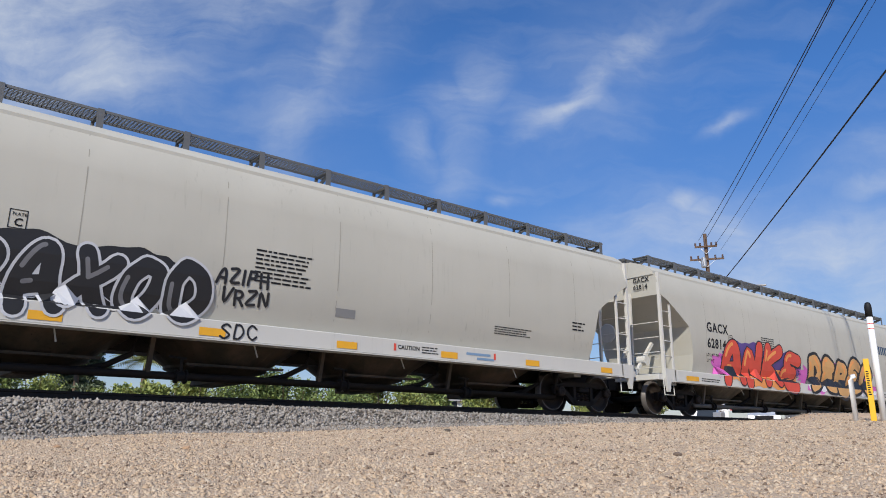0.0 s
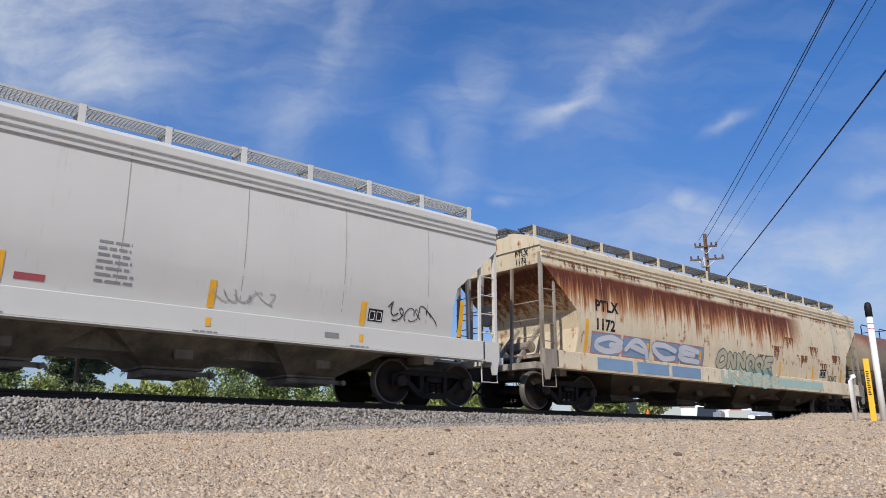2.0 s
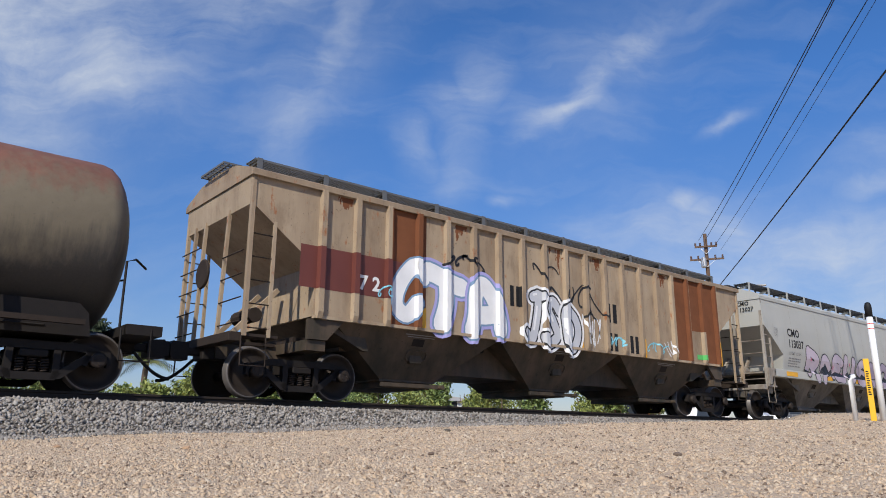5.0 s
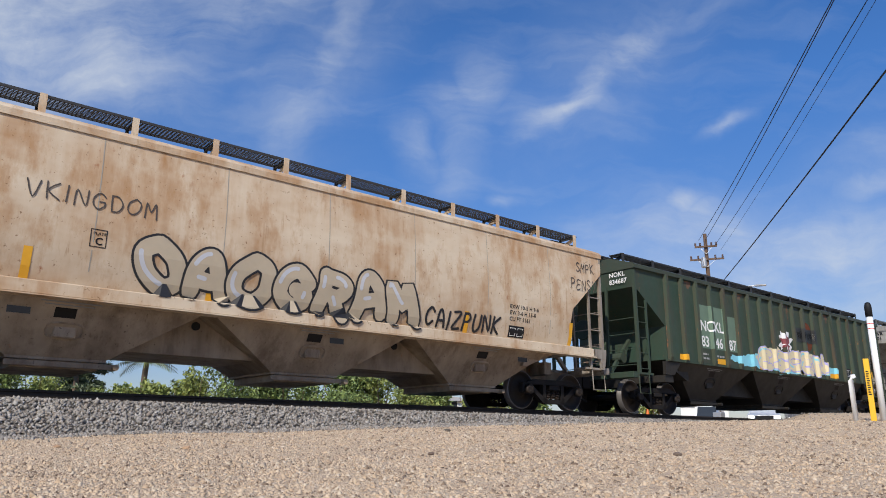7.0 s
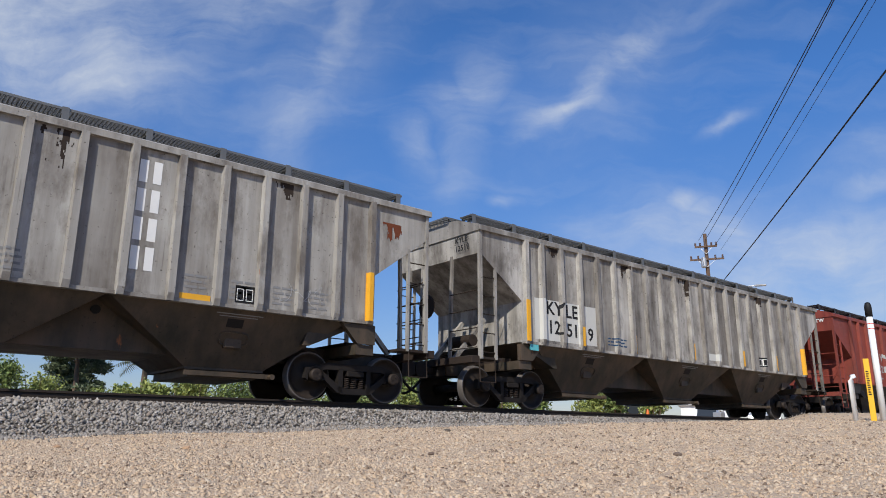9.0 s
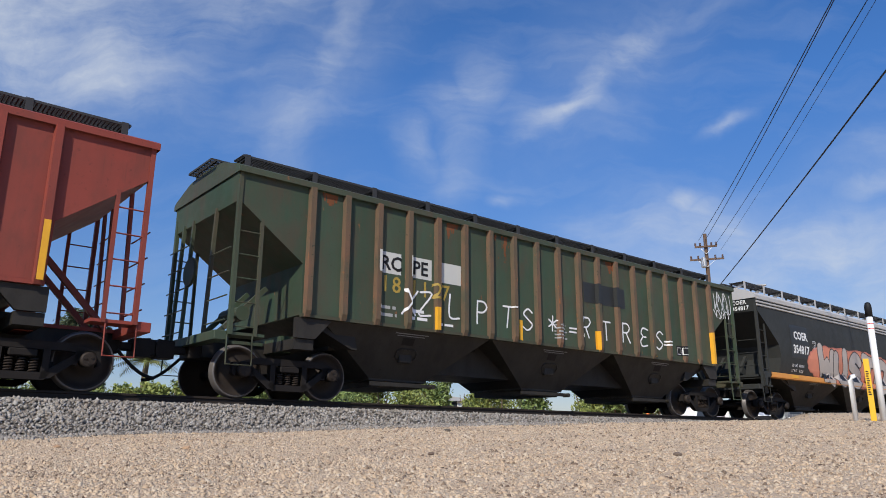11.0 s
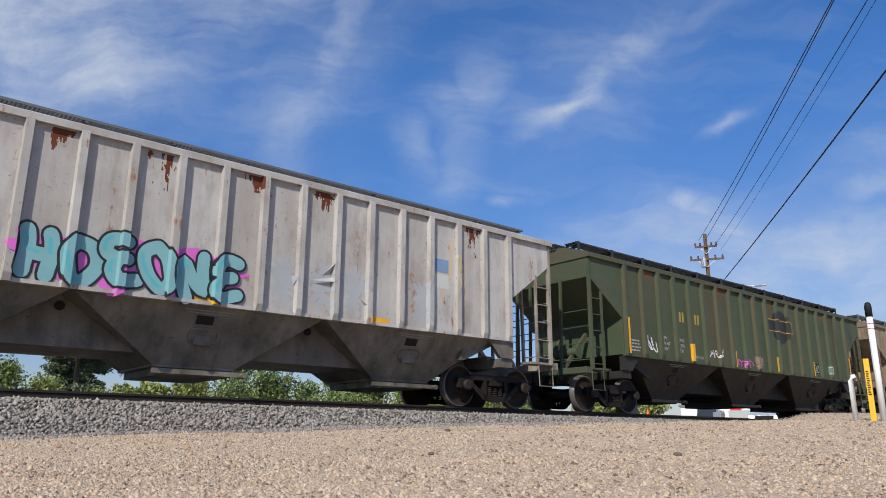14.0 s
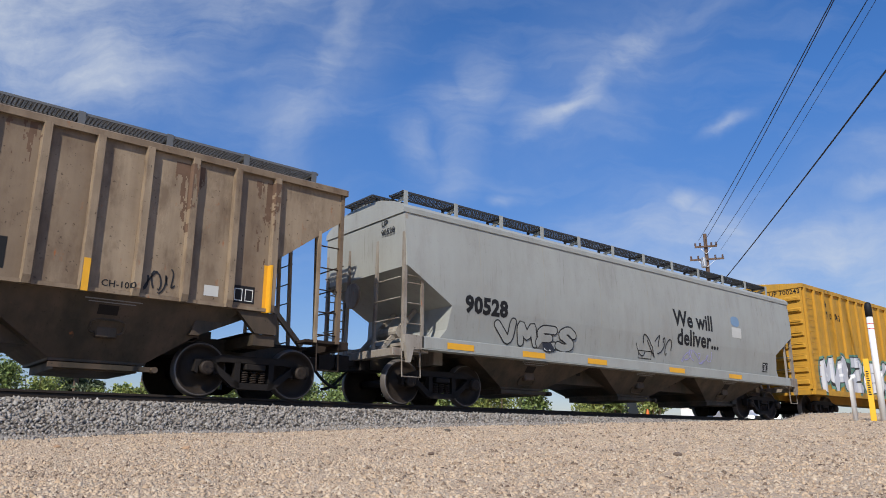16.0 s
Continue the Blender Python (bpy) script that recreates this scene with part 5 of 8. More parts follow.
def tank_car(x0, x1, mat, label, r=1.48, zc=2.42):
    L = x1 - x0 - 1.43
    mid = (x0 + x1) / 2
    ob = tagged(new("tank_car"), label, "railcar", group="cars of the freight train")
    ob.matrix_world = pose(mid, TRACK_Y, 0)
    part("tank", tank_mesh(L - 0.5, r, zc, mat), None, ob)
    for x in (-0.35, 0.55):
        bm = bmesh.new()
        lathe(bm, [(x - 0.06, r + 0.005), (x - 0.05, r + 0.03), (x + 0.05, r + 0.03), (x + 0.06, r + 0.005)], "x", 40, (0, 0, zc))
        part("tank_band", bm, mat, ob)
    for e in (-1, 1):
        bm = bmesh.new()
        x = e * (L / 2 - 1.6)
        prism(bm, [(x - 0.75, 0.80), (x + 0.75, 0.80), (x + 0.7, 1.15), (x + 0.55, 1.30), (x - 0.55, 1.30), (x - 0.7, 1.15)], -1.2, 1.2)
        box(bm, *sorted((e * (L / 2 - 0.4), e * (L / 2 + 0.15))), -1.45, 1.45, 0.86, 1.02)
        box(bm, *sorted((e * (L / 2 - 2.3), e * (L / 2))), -0.3, 0.3, 0.70, 1.0)
        part("stub_sill", bm, M_STEEL, ob)
        for s in (-1, 1):
            bm = bmesh.new()
            tube(bm, [(e * (L / 2 - 0.5), s * 1.42, 0.95), (e * (L / 2 - 0.5), s * 1.42, 2.0), (e * (L / 2 - 0.3), s * 1.2, 2.1), (e * (L / 2 + 0.05), s * 0.6, 2.1)], 0.02, 6)
            tube(bm, [(e * (L / 2 - 0.02), s * 1.45, 0.95), (e * (L / 2 - 0.02), s * 1.47, 0.45), (e * (L / 2 - 0.48), s * 1.47, 0.45), (e * (L / 2 - 0.48), s * 1.45, 0.95)], 0.018, 6)
            part("handrail", bm, M_STEEL, ob)
            bm = bmesh.new()
            bar(bm, (e * (L / 2 - 2.2), s * 1.42, 0.98), (e * (L / 2 - 2.3), s * 1.40, 1.75), 0.14, 0.04)
            bar(bm, (e * (L / 2 - 1.0), s * 1.42, 0.98), (e * (L / 2 - 2.4), s * 1.42, 0.98), 0.10, 0.08)
            part("saddle_bracket", bm, M_GRIME, ob)
        truck(ob, e * (L / 2 - 1.55), mid)
        coupler(ob, e * L / 2, e)
    bm = bmesh.new()
    for s in (-1, 1):
        tube(bm, [(-L / 2 + 1.5, s * 1.2, 0.92), (L / 2 - 1.5, s * 1.2, 0.92)], 0.02, 6)
        for k in range(6):
            x = -L / 2 + 3 + (L - 6) * k / 5
            bar(bm, (x, s * 1.2, 0.92), (x - 0.15, s * 0.95, 1.25), 0.04)
    part("side_rail", bm, M_STEEL, ob)
    # platform, its rails, the ladder and the manway
    for s in (-1, 1):
        bm = bmesh.new()
        box(bm, -1.7, 1.9, *sorted((s * 0.45, s * 1.0)), 3.86, 3.90)
        part("platform", bm, M_GRATE_D, ob)
        for a, b in ((-1.7, -0.45), (0.55, 1.9)):
            bm = bmesh.new()
            tube(bm, [(a, s * 1.0, 3.88), (a, s * 1.0, 4.72), (a + 0.1, s * 1.0, 4.82), (b - 0.1, s * 1.0, 4.82), (b, s * 1.0, 4.72), (b, s * 1.0, 3.88)], 0.026, 8)
            xe = b if b > 1 else a
            tube(bm, [(xe, s * 1.0, 4.4), (xe, 0, 4.4)], 0.02, 6)
            part("platform_rail", bm, M_STEEL, ob)
        bm = bmesh.new()
        for x in (-0.12, 0.34):
            pts = [(x, s * (r + 0.12) * math.sin(radians(a)) , zc + (r + 0.12) * math.cos(radians(a))) for a in range(30, 100, 10)] + [(x, s * (r + 0.12), 1.4), (x, s * 1.5, 0.7)]
            tube(bm, pts, 0.028, 6)
        for k in range(9):
            z = 0.85 + 0.3 * k
            y = (r + 0.12) if z < zc else math.sqrt(max(0.2, (r + 0.12) ** 2 - (z - zc) ** 2))
            tube(bm, [(-0.12, s * y, z), (0.34, s * y, z)], 0.014, 6)
        part("ladder", bm, M_STEEL, ob)
    bm = bmesh.new()
    lathe(bm, [(3.80, 0.32), (4.12, 0.32), (4.13, 0.36), (4.18, 0.36), (4.24, 0.2)], "z", 18)
    box(bm, -1.0, -0.6, -0.2, 0.2, 3.8, 4.05, 0.03)
    part("manway", bm, M_STEEL, ob)
    form = dict(side=[(r * math.sqrt(max(0.0, 1 - ((z - zc) / r) ** 2)), z) for z in [zc - r * 0.9 + r * 1.8 * k / 14 for k in range(15)]], sill=None)
    CARS.append((ob, mid))
    return dict(ob=ob, L=L, form=form, ribs=[], mid=mid)


def box_car(x0, x1, mat, label):
    """A tall ribbed box car."""
    L = x1 - x0 - 1.0
    mid = (x0 + x1) / 2
    ob = tagged(new("box_car"), label, "railcar", group="cars of the freight train")
    ob.matrix_world = pose(mid, TRACK_Y, 0)
    bm = box(bmesh.new(), -L / 2, L / 2, -1.55, 1.55, 1.0, 4.72)
    part("body", bm, mat, ob)
    bm = bmesh.new()
    prism_o = [(-1.62, 4.70), (-1.62, 4.84), (0, 5.02), (1.62, 4.84), (1.62, 4.70)]
    a = [bm.verts.new((-L / 2 - 0.03, y, z)) for y, z in prism_o]
    b = [bm.verts.new((L / 2 + 0.03, y, z)) for y, z in prism_o]
    for i in range(5):
        bm.faces.new((a[i], a[(i + 1) % 5], b[(i + 1) % 5], b[i]))
    bm.faces.new(a), bm.faces.new(b[::-1])
    part("roof", bm, mat, ob)
    me = mesh_from("rib", box(bmesh.new(), -0.06, 0.06, -0.085, 0.0, 1.05, 4.72), mat)
    ribs = [-L / 2 + 0.15 + (L - 0.3) * k / 23 for k in range(24)]
    for r in ribs:
        part("rib", me, None, ob, at=pose(r, -1.55, 0))
        part("rib", me, None, ob, at=pose(r, 1.55, 0, 0, 0, 180))
    me = mesh_from("end_rib", box(bmesh.new(), -0.07, 0.0, -1.5, 1.5, -0.09, 0.09, 0.03), mat)
    for e in (-1, 1):
        for k in range(8):
            part("end_rib", me, None, ob, at=pose(e * L / 2, 0, 1.3 + 0.43 * k, 0, 0, 0 if e < 0 else 180))
    bm = bmesh.new()
    for s in (-1, 1):
        box(bm, -L / 2, L / 2, *sorted((s * 1.45, s * 1.64)), 0.86, 1.06, 0.01)
    box(bm, -L / 2, L / 2, -0.3, 0.3, 0.7, 1.0)
    for e in (-1, 1):
        box(bm, *sorted((e * (L / 2 - 0.1), e * (L / 2 + 0.1))), -1.5, 1.5, 0.86, 1.02)
    part("side_sill", bm, mat, ob)
    rung = mesh_from("rung", tube(bmesh.new(), [(0, 0, 0), (0.45, 0, 0)], 0.014, 6), mat)
    grab = mesh_from("rung", tube(bmesh.new(), [(0, 0, 0), (0, 0.5, 0)], 0.014, 6), mat)
    for e in (-1, 1):
        for k in range(9):
            part("rung", rung, None, ob, at=pose(-L / 2 + 0.08 if e < 0 else L / 2 - 0.53, -1.68, 1.1 + 0.4 * k))
            part("rung", grab, None, ob, at=pose(e * (L / 2 + 0.13), -1.45, 1.1 + 0.4 * k))
        truck(ob, e * (L / 2 - 1.9), mid)
        coupler(ob, e * (L / 2 - 0.15), e)
    CARS.append((ob, mid))
    return dict(ob=ob, L=L, form=dict(side=[(1.55, 1.0), (1.55, 4.72)], sill=None), ribs=ribs, mid=mid)


def smooth_form(s0, s1, cut=None):
    side = [(1.45, s1 - 0.02)] + [a for a in SMOOTH["side"] if a[1] > s1 + 0.1]
    c = cut or SMOOTH["cut"]
    return variant(SMOOTH, side=side, sill=(s0, s1), cut=c)


F_CMO = smooth_form(1.34, 1.60, ([1.5, 2.1, 3.0, 4.0], [1.35, 1.2, 0.05, 0.0]))
F_CREAM = smooth_form(1.28, 1.50)
F_BLACK = smooth_form(1.30, 1.47)
F_UP = smooth_form(1.06, 1.33, ([1.3, 1.55, 2.05, 2.75, 4.0], [1.0, 1.2, 1.28, 0.06, 0.0]))

# coupling lines of the train at its start
G = [-2.75, 16.86, 36.49, 54.18, 73.85, 91.05, 110.0, 128.2, 145.6, 163.45, 181.65, 199.9, 218.2, 236.35, 254.5, 272.8, 291.03, 309.2, 327.4, 345.5, 363.7, 382.4]

# ---------------------------------------------------------------- the train
P_PALE = paint("pale_grey_paint", (0.445, 0.43, 0.375), dirt_amt=0.18)
P_GREY = paint("grey_paint", (0.39, 0.39, 0.36), dirt_amt=0.28)
P_WHITE = paint("white_grey_paint", (0.52, 0.51, 0.475), dirt_amt=0.14)
P_RUSTY = paint("rust_streaked_cream_paint", (0.60, 0.53, 0.39), dirt=(0.42, 0.25, 0.11), dirt_amt=0.45, rust=0.42, top_rust=(3.42, 2.0))
P_CREAM = paint("orange_stained_cream_paint", (0.60, 0.50, 0.37), dirt=(0.36, 0.18, 0.065), dirt_amt=0.85, rust=0.22, streak=0.55, patchy=True)
P_TAN = paint("tan_paint", (0.40, 0.31, 0.21), dirt=(0.14, 0.09, 0.055), dirt_amt=0.55, rust=0.32, panel=0.35)
P_TAN2 = paint("faded_tan_paint", (0.34, 0.265, 0.18), dirt=(0.095, 0.06, 0.038), dirt_amt=0.65, rust=0.25, panel=0.6)
P_GREEN = paint("dark_green_paint", (0.026, 0.056, 0.036), dirt=(0.060, 0.052, 0.038), dirt_amt=0.55, rust=0.22, panel=0.4)
P_GREEN2 = paint("forest_green_paint", (0.026, 0.058, 0.034), dirt=(0.085, 0.050, 0.034), dirt_amt=0.55, rust=0.16, fade=(0.050, 0.090, 0.056), panel=0.35)
P_GREEN3 = paint("olive_green_paint", (0.040, 0.072, 0.038), dirt=(0.10, 0.068, 0.042), dirt_amt=0.55, rust=0.16, fade=(0.068, 0.098, 0.058), panel=0.5)
P_XTRA = paint("worn_grey_paint", (0.42, 0.41, 0.38), dirt=(0.085, 0.066, 0.05), dirt_amt=0.68, rust=0.05, streak=0.85, panel=0.35)
P_KYLE = paint("sooty_grey_paint", (0.50, 0.48, 0.44), dirt=(0.06, 0.048, 0.038), dirt_amt=0.8, rust=0.05, streak=0.8, panel=0.5)
P_RED = paint("oxide_red_paint", (0.25, 0.045, 0.03), dirt=(0.09, 0.04, 0.03), dirt_amt=0.5, panel=0.3)
P_BLACK = paint("black_car_paint", (0.024, 0.026, 0.024), dirt=(0.05, 0.046, 0.04), dirt_amt=0.4, rough=0.5)
P_BAND = paint("grey_roof_paint", (0.42, 0.41, 0.40), dirt_amt=0.25)
P_LIGHT = paint("light_grey_paint", (0.47, 0.465, 0.43), dirt=(0.22, 0.17, 0.12), dirt_amt=0.42, rust=0.12, panel=0.15)
P_PATCH = paint("patchy_white_paint", (0.50, 0.49, 0.465), dirt=(0.24, 0.20, 0.165), dirt_amt=0.6, rust=0.33, panel=0.4)
P_UP = paint("up_grey_paint", (0.315, 0.325, 0.305), dirt=(0.13, 0.10, 0.075), dirt_amt=0.38)
P_TANK = tank_paint("dark_bellied_rusty_tank_paint")
P_YELLOW = paint("yellow_car_paint", (0.50, 0.26, 0.025), dirt=(0.22, 0.15, 0.04), dirt_amt=0.5)
# these three bay paints are darkened to deepen the shade under the cars
P_BAY_BROWN = paint("grimy_brown_shaded_underside", (0.10, 0.068, 0.045), dirt=(0.025, 0.025, 0.018), dirt_amt=0.85, rust=0.1)
P_BAY_DARK = paint("dark_shaded_underside", (0.030, 0.026, 0.021), dirt=(0.013, 0.011, 0.009), dirt_amt=0.7)
P_BAY_GREY = paint("grey_shaded_underside", (0.21, 0.18, 0.15), dirt=(0.05, 0.052, 0.04), dirt_amt=0.8, rust=0.05)

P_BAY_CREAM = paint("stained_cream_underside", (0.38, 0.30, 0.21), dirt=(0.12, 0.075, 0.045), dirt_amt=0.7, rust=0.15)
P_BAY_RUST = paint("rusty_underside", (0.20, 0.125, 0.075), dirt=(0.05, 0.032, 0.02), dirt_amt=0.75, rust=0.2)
P_ENDS = paint("grimy_end_paint", (0.36, 0.335, 0.29), dirt=(0.10, 0.06, 0.035), dirt_amt=0.7, rust=0.26)
P_RIBRUST = paint("rusty_rib_paint", (0.17, 0.085, 0.05), dirt=(0.05, 0.07, 0.045), dirt_amt=0.7, rust=0.3)
P_RIBGREEN = paint("green_rib_paint", (0.034, 0.066, 0.042), dirt=(0.085, 0.050, 0.033), dirt_amt=0.6, rust=0.3)
M_SEAM = simple("seam_shade", (0.33, 0.315, 0.27), 0.7, 0, 0.2, 6, 0.0)
M_STRIPE = simple("orange_stripe_paint", (0.62, 0.27, 0.05), 0.5, 0, 0.35, 3)
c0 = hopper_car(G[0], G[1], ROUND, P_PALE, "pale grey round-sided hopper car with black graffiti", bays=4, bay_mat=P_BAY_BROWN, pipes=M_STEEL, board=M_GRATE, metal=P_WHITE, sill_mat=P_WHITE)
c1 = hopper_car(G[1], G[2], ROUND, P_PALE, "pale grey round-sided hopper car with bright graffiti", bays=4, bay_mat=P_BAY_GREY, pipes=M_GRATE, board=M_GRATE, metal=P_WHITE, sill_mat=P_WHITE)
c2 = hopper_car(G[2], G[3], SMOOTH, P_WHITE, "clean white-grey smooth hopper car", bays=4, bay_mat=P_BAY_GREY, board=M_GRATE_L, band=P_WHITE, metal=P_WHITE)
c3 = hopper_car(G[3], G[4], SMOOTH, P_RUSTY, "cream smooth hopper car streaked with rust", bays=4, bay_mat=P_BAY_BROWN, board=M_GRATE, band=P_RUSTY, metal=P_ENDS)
c4 = tank_car(G[4], G[5], P_TANK, "rust-brown tank car with a dark belly and chalky graffiti")
c5 = tank_car(G[5], G[6], P_TANK, "grey tank car with a dark belly")
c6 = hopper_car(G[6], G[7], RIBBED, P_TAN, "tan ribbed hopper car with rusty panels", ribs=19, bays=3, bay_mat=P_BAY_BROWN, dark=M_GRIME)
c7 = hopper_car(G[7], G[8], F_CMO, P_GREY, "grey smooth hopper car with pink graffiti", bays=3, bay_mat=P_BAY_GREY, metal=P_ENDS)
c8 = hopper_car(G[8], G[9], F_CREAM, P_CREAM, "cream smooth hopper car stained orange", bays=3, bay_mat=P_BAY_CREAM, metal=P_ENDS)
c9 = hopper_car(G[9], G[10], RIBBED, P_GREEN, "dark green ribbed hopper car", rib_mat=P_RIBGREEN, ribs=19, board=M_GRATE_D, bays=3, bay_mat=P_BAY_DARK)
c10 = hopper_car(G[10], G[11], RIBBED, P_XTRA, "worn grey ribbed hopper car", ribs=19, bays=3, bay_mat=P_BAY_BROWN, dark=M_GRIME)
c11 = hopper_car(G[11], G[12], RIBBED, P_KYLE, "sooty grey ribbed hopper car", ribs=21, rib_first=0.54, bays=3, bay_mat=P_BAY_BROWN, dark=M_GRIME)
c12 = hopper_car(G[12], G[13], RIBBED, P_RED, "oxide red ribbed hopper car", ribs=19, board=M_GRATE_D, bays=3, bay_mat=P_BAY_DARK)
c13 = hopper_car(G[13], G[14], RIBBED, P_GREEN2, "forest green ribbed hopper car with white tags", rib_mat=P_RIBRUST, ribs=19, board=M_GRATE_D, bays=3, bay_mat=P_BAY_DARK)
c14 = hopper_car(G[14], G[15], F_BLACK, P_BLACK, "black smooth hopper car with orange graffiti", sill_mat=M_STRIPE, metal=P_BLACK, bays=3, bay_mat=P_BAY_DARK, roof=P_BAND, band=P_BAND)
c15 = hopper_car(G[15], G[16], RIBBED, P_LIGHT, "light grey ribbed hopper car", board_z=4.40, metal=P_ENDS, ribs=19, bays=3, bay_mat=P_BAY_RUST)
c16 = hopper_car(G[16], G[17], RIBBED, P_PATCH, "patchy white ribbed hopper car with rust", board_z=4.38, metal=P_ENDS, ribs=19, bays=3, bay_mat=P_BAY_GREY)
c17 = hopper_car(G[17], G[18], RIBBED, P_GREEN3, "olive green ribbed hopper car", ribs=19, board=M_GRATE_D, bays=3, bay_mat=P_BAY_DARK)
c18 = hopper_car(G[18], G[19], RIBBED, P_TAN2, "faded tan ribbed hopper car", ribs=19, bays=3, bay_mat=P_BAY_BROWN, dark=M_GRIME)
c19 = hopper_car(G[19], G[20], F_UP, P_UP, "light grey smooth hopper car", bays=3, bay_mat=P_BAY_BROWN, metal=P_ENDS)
c20 = box_car(G[20], G[21], P_YELLOW, "yellow ribbed box car with graffiti")


# ---------------------------------------------------------------- writing and spray paint on the cars
S_RED, S_ORANGE, S_PURPLE, S_MAGENTA = spray("red", (0.62, 0.07, 0.04)), spray("orange", (0.80, 0.30, 0.08)), spray("purple", (0.09, 0.05, 0.22)), spray("magenta", (0.62, 0.13, 0.48))
S_BLACK, S_WHITE, S_SILVER, S_PINK = spray("black", (0.014, 0.014, 0.016)), spray("white", (0.74, 0.74, 0.74)), spray("silver", (0.50, 0.51, 0.54)), spray("pink", (0.55, 0.33, 0.45))
S_TAN, S_SALMON, S_BLUE, S_CYAN = spray("gold", (0.60, 0.33, 0.12)), spray("salmon", (0.62, 0.22, 0.13)), spray("blue", (0.17, 0.27, 0.40)), spray("cyan", (0.22, 0.55, 0.66))
S_TEAL, S_LILAC, S_GREEN, S_CREAMY, S_CHALK = spray("teal", (0.10, 0.42, 0.46)), spray("lilac", (0.36, 0.34, 0.62)), spray("green", (0.10, 0.22, 0.17)), spray("cream", (0.62, 0.54, 0.36)), spray("chalk", (0.34, 0.34, 0.33))
S_GREYS = spray("smoke_grey", (0.16, 0.16, 0.17))
M_PATCH_W = simple("white_patch_paint", (0.52, 0.52, 0.49), 0.6, 0, 0.12, 5, 0.05)
M_PATCH_D = simple("dark_patch_paint", (0.022, 0.023, 0.022), 0.5, 0, 0.2, 5, 0.05)
M_RUSTP = simple("rust_panel", (0.17, 0.065, 0.03), 0.9, 0, 0.55, 3.0, 0.3)
M_RUSTD = simple("dark_rust", (0.13, 0.04, 0.02), 0.9, 0, 0.5, 9.0, 0.3)
M_GREENP = simple("faded_green_panel", (0.13, 0.19, 0.14), 0.7, 0, 0.3, 3.0, 0.1)


def reflectors(car, low, size=(0.11, 0.46), z=1.50, tall=()):
    """Yellow strips at the distances low from the leading end."""
    for x in low:
        reflector(car, x, z, *size)
    for x, zz, h in tall:
        reflector(car, x, zz, 0.12, h)


def plate_box(car, x, z, h=0.28, mat=None):
    mat = mat or M_BLACK
    rect(car, "marking_frame", x, z, 0.24, h, mat, 0.006, 0.012)
    letters(car, "C", x + 0.075, z + 0.04, 0.11, mat, 0.004)
    letters(car, "PLATE", x + 0.04, z + 0.19, 0.045, mat, 0.001)


def stamp(car, x, z, w, h, mat=None, inner=None):
    """A small inspection panel with boxes on it."""
    rect(car, "inspection_panel", x, z, w, h, mat or M_BLACK, 0.006)
    for k in range(2):
        rect(car, "inspection_mark", x + w * (0.08 + 0.48 * k), z + h * 0.12, w * 0.36, h * 0.7, inner or M_WHITE, 0.009, 0.012)


def block_word(car, xs, z, w, h, mat):
    """A company's name, as one plain block shape for each letter."""
    for x in xs:
        bm = bmesh.new()
        x0 = x - car["L"] / 2
        for a, b, c, d in ((0.0, 0.38, 0, 1), (0.62, 1.0, 0, 1)):
            bm.faces.new([bm.verts.new((x0 + p * w, 0, z + q * h)) for p, q in ((a, c), (b, c), (b, d), (a, d))])
        decal(car, "block_mark", bm, mat)


def sill_strips(car, xs, w=0.45, z=0.93, h=0.13):
    for x in xs:
        reflector(car, x, z, w, h)


# round pale car with black piece
blob(c0, 2.4, 1.18, 4.2, 1.05, S_BLACK, 4, 0.006, 12, 0.16, label="black sprayed piece with silver letter edges")
graffiti(c0, "EPAXOO", 2.3, 1.06, 4.3, 1.02, S_BLACK, S_SILVER, 11, None, 0.12, S_GREYS)
scrawl(c0, 2.6, 1.2, 3.6, 0.30, S_SILVER, 6, 0.02, 14)
tag(c0, "AZIPH", 6.75, 1.86, 0.24, S_BLACK, 0.05, 1, 0.9)
tag(c0, "VRZN", 6.85, 1.52, 0.24, S_BLACK, 0.05, 2, 0.95)
tag(c0, "SDC", 6.85, 0.92, 0.24, S_BLACK, 0.035, 3, 1.0)
plate_box(c0, 3.6, 2.2)
small_print(c0, 7.4, 1.95, 1.15, 0.62, 8, M_BLACK, 2)
rect(c0, "dark_panel", 9.1, 1.52, 0.43, 0.16, M_GREYM)
sill_strips(c0, (4.02, 6.5, 9.1, 11.6, 14.1, 16.8), 0.45)
letters(c0, "CAUTION", 10.5, 1.02, 0.08, M_BLACK, 0.003)
small_print(c0, 11.1, 0.98, 0.5, 0.16, 3, M_BLACK, 3)
rect(c0, "red_mark", 10.4, 0.98, 0.06, 0.14, S_RED)
rect(c0, "red_mark", 13.1, 0.98, 0.06, 0.14, S_RED)
rect(c0, "blue_mark", 12.3, 1.04, 0.7, 0.05, S_BLUE)
rect(c0, "blue_mark", 12.6, 0.95, 0.5, 0.05, S_BLUE)
small_print(c0, 13.2, 1.58, 1.3, 0.2, 4, M_BLACK, 5)
small_print(c0, 15.8, 1.9, 0.5, 0.25, 3, M_BLACK, 6)

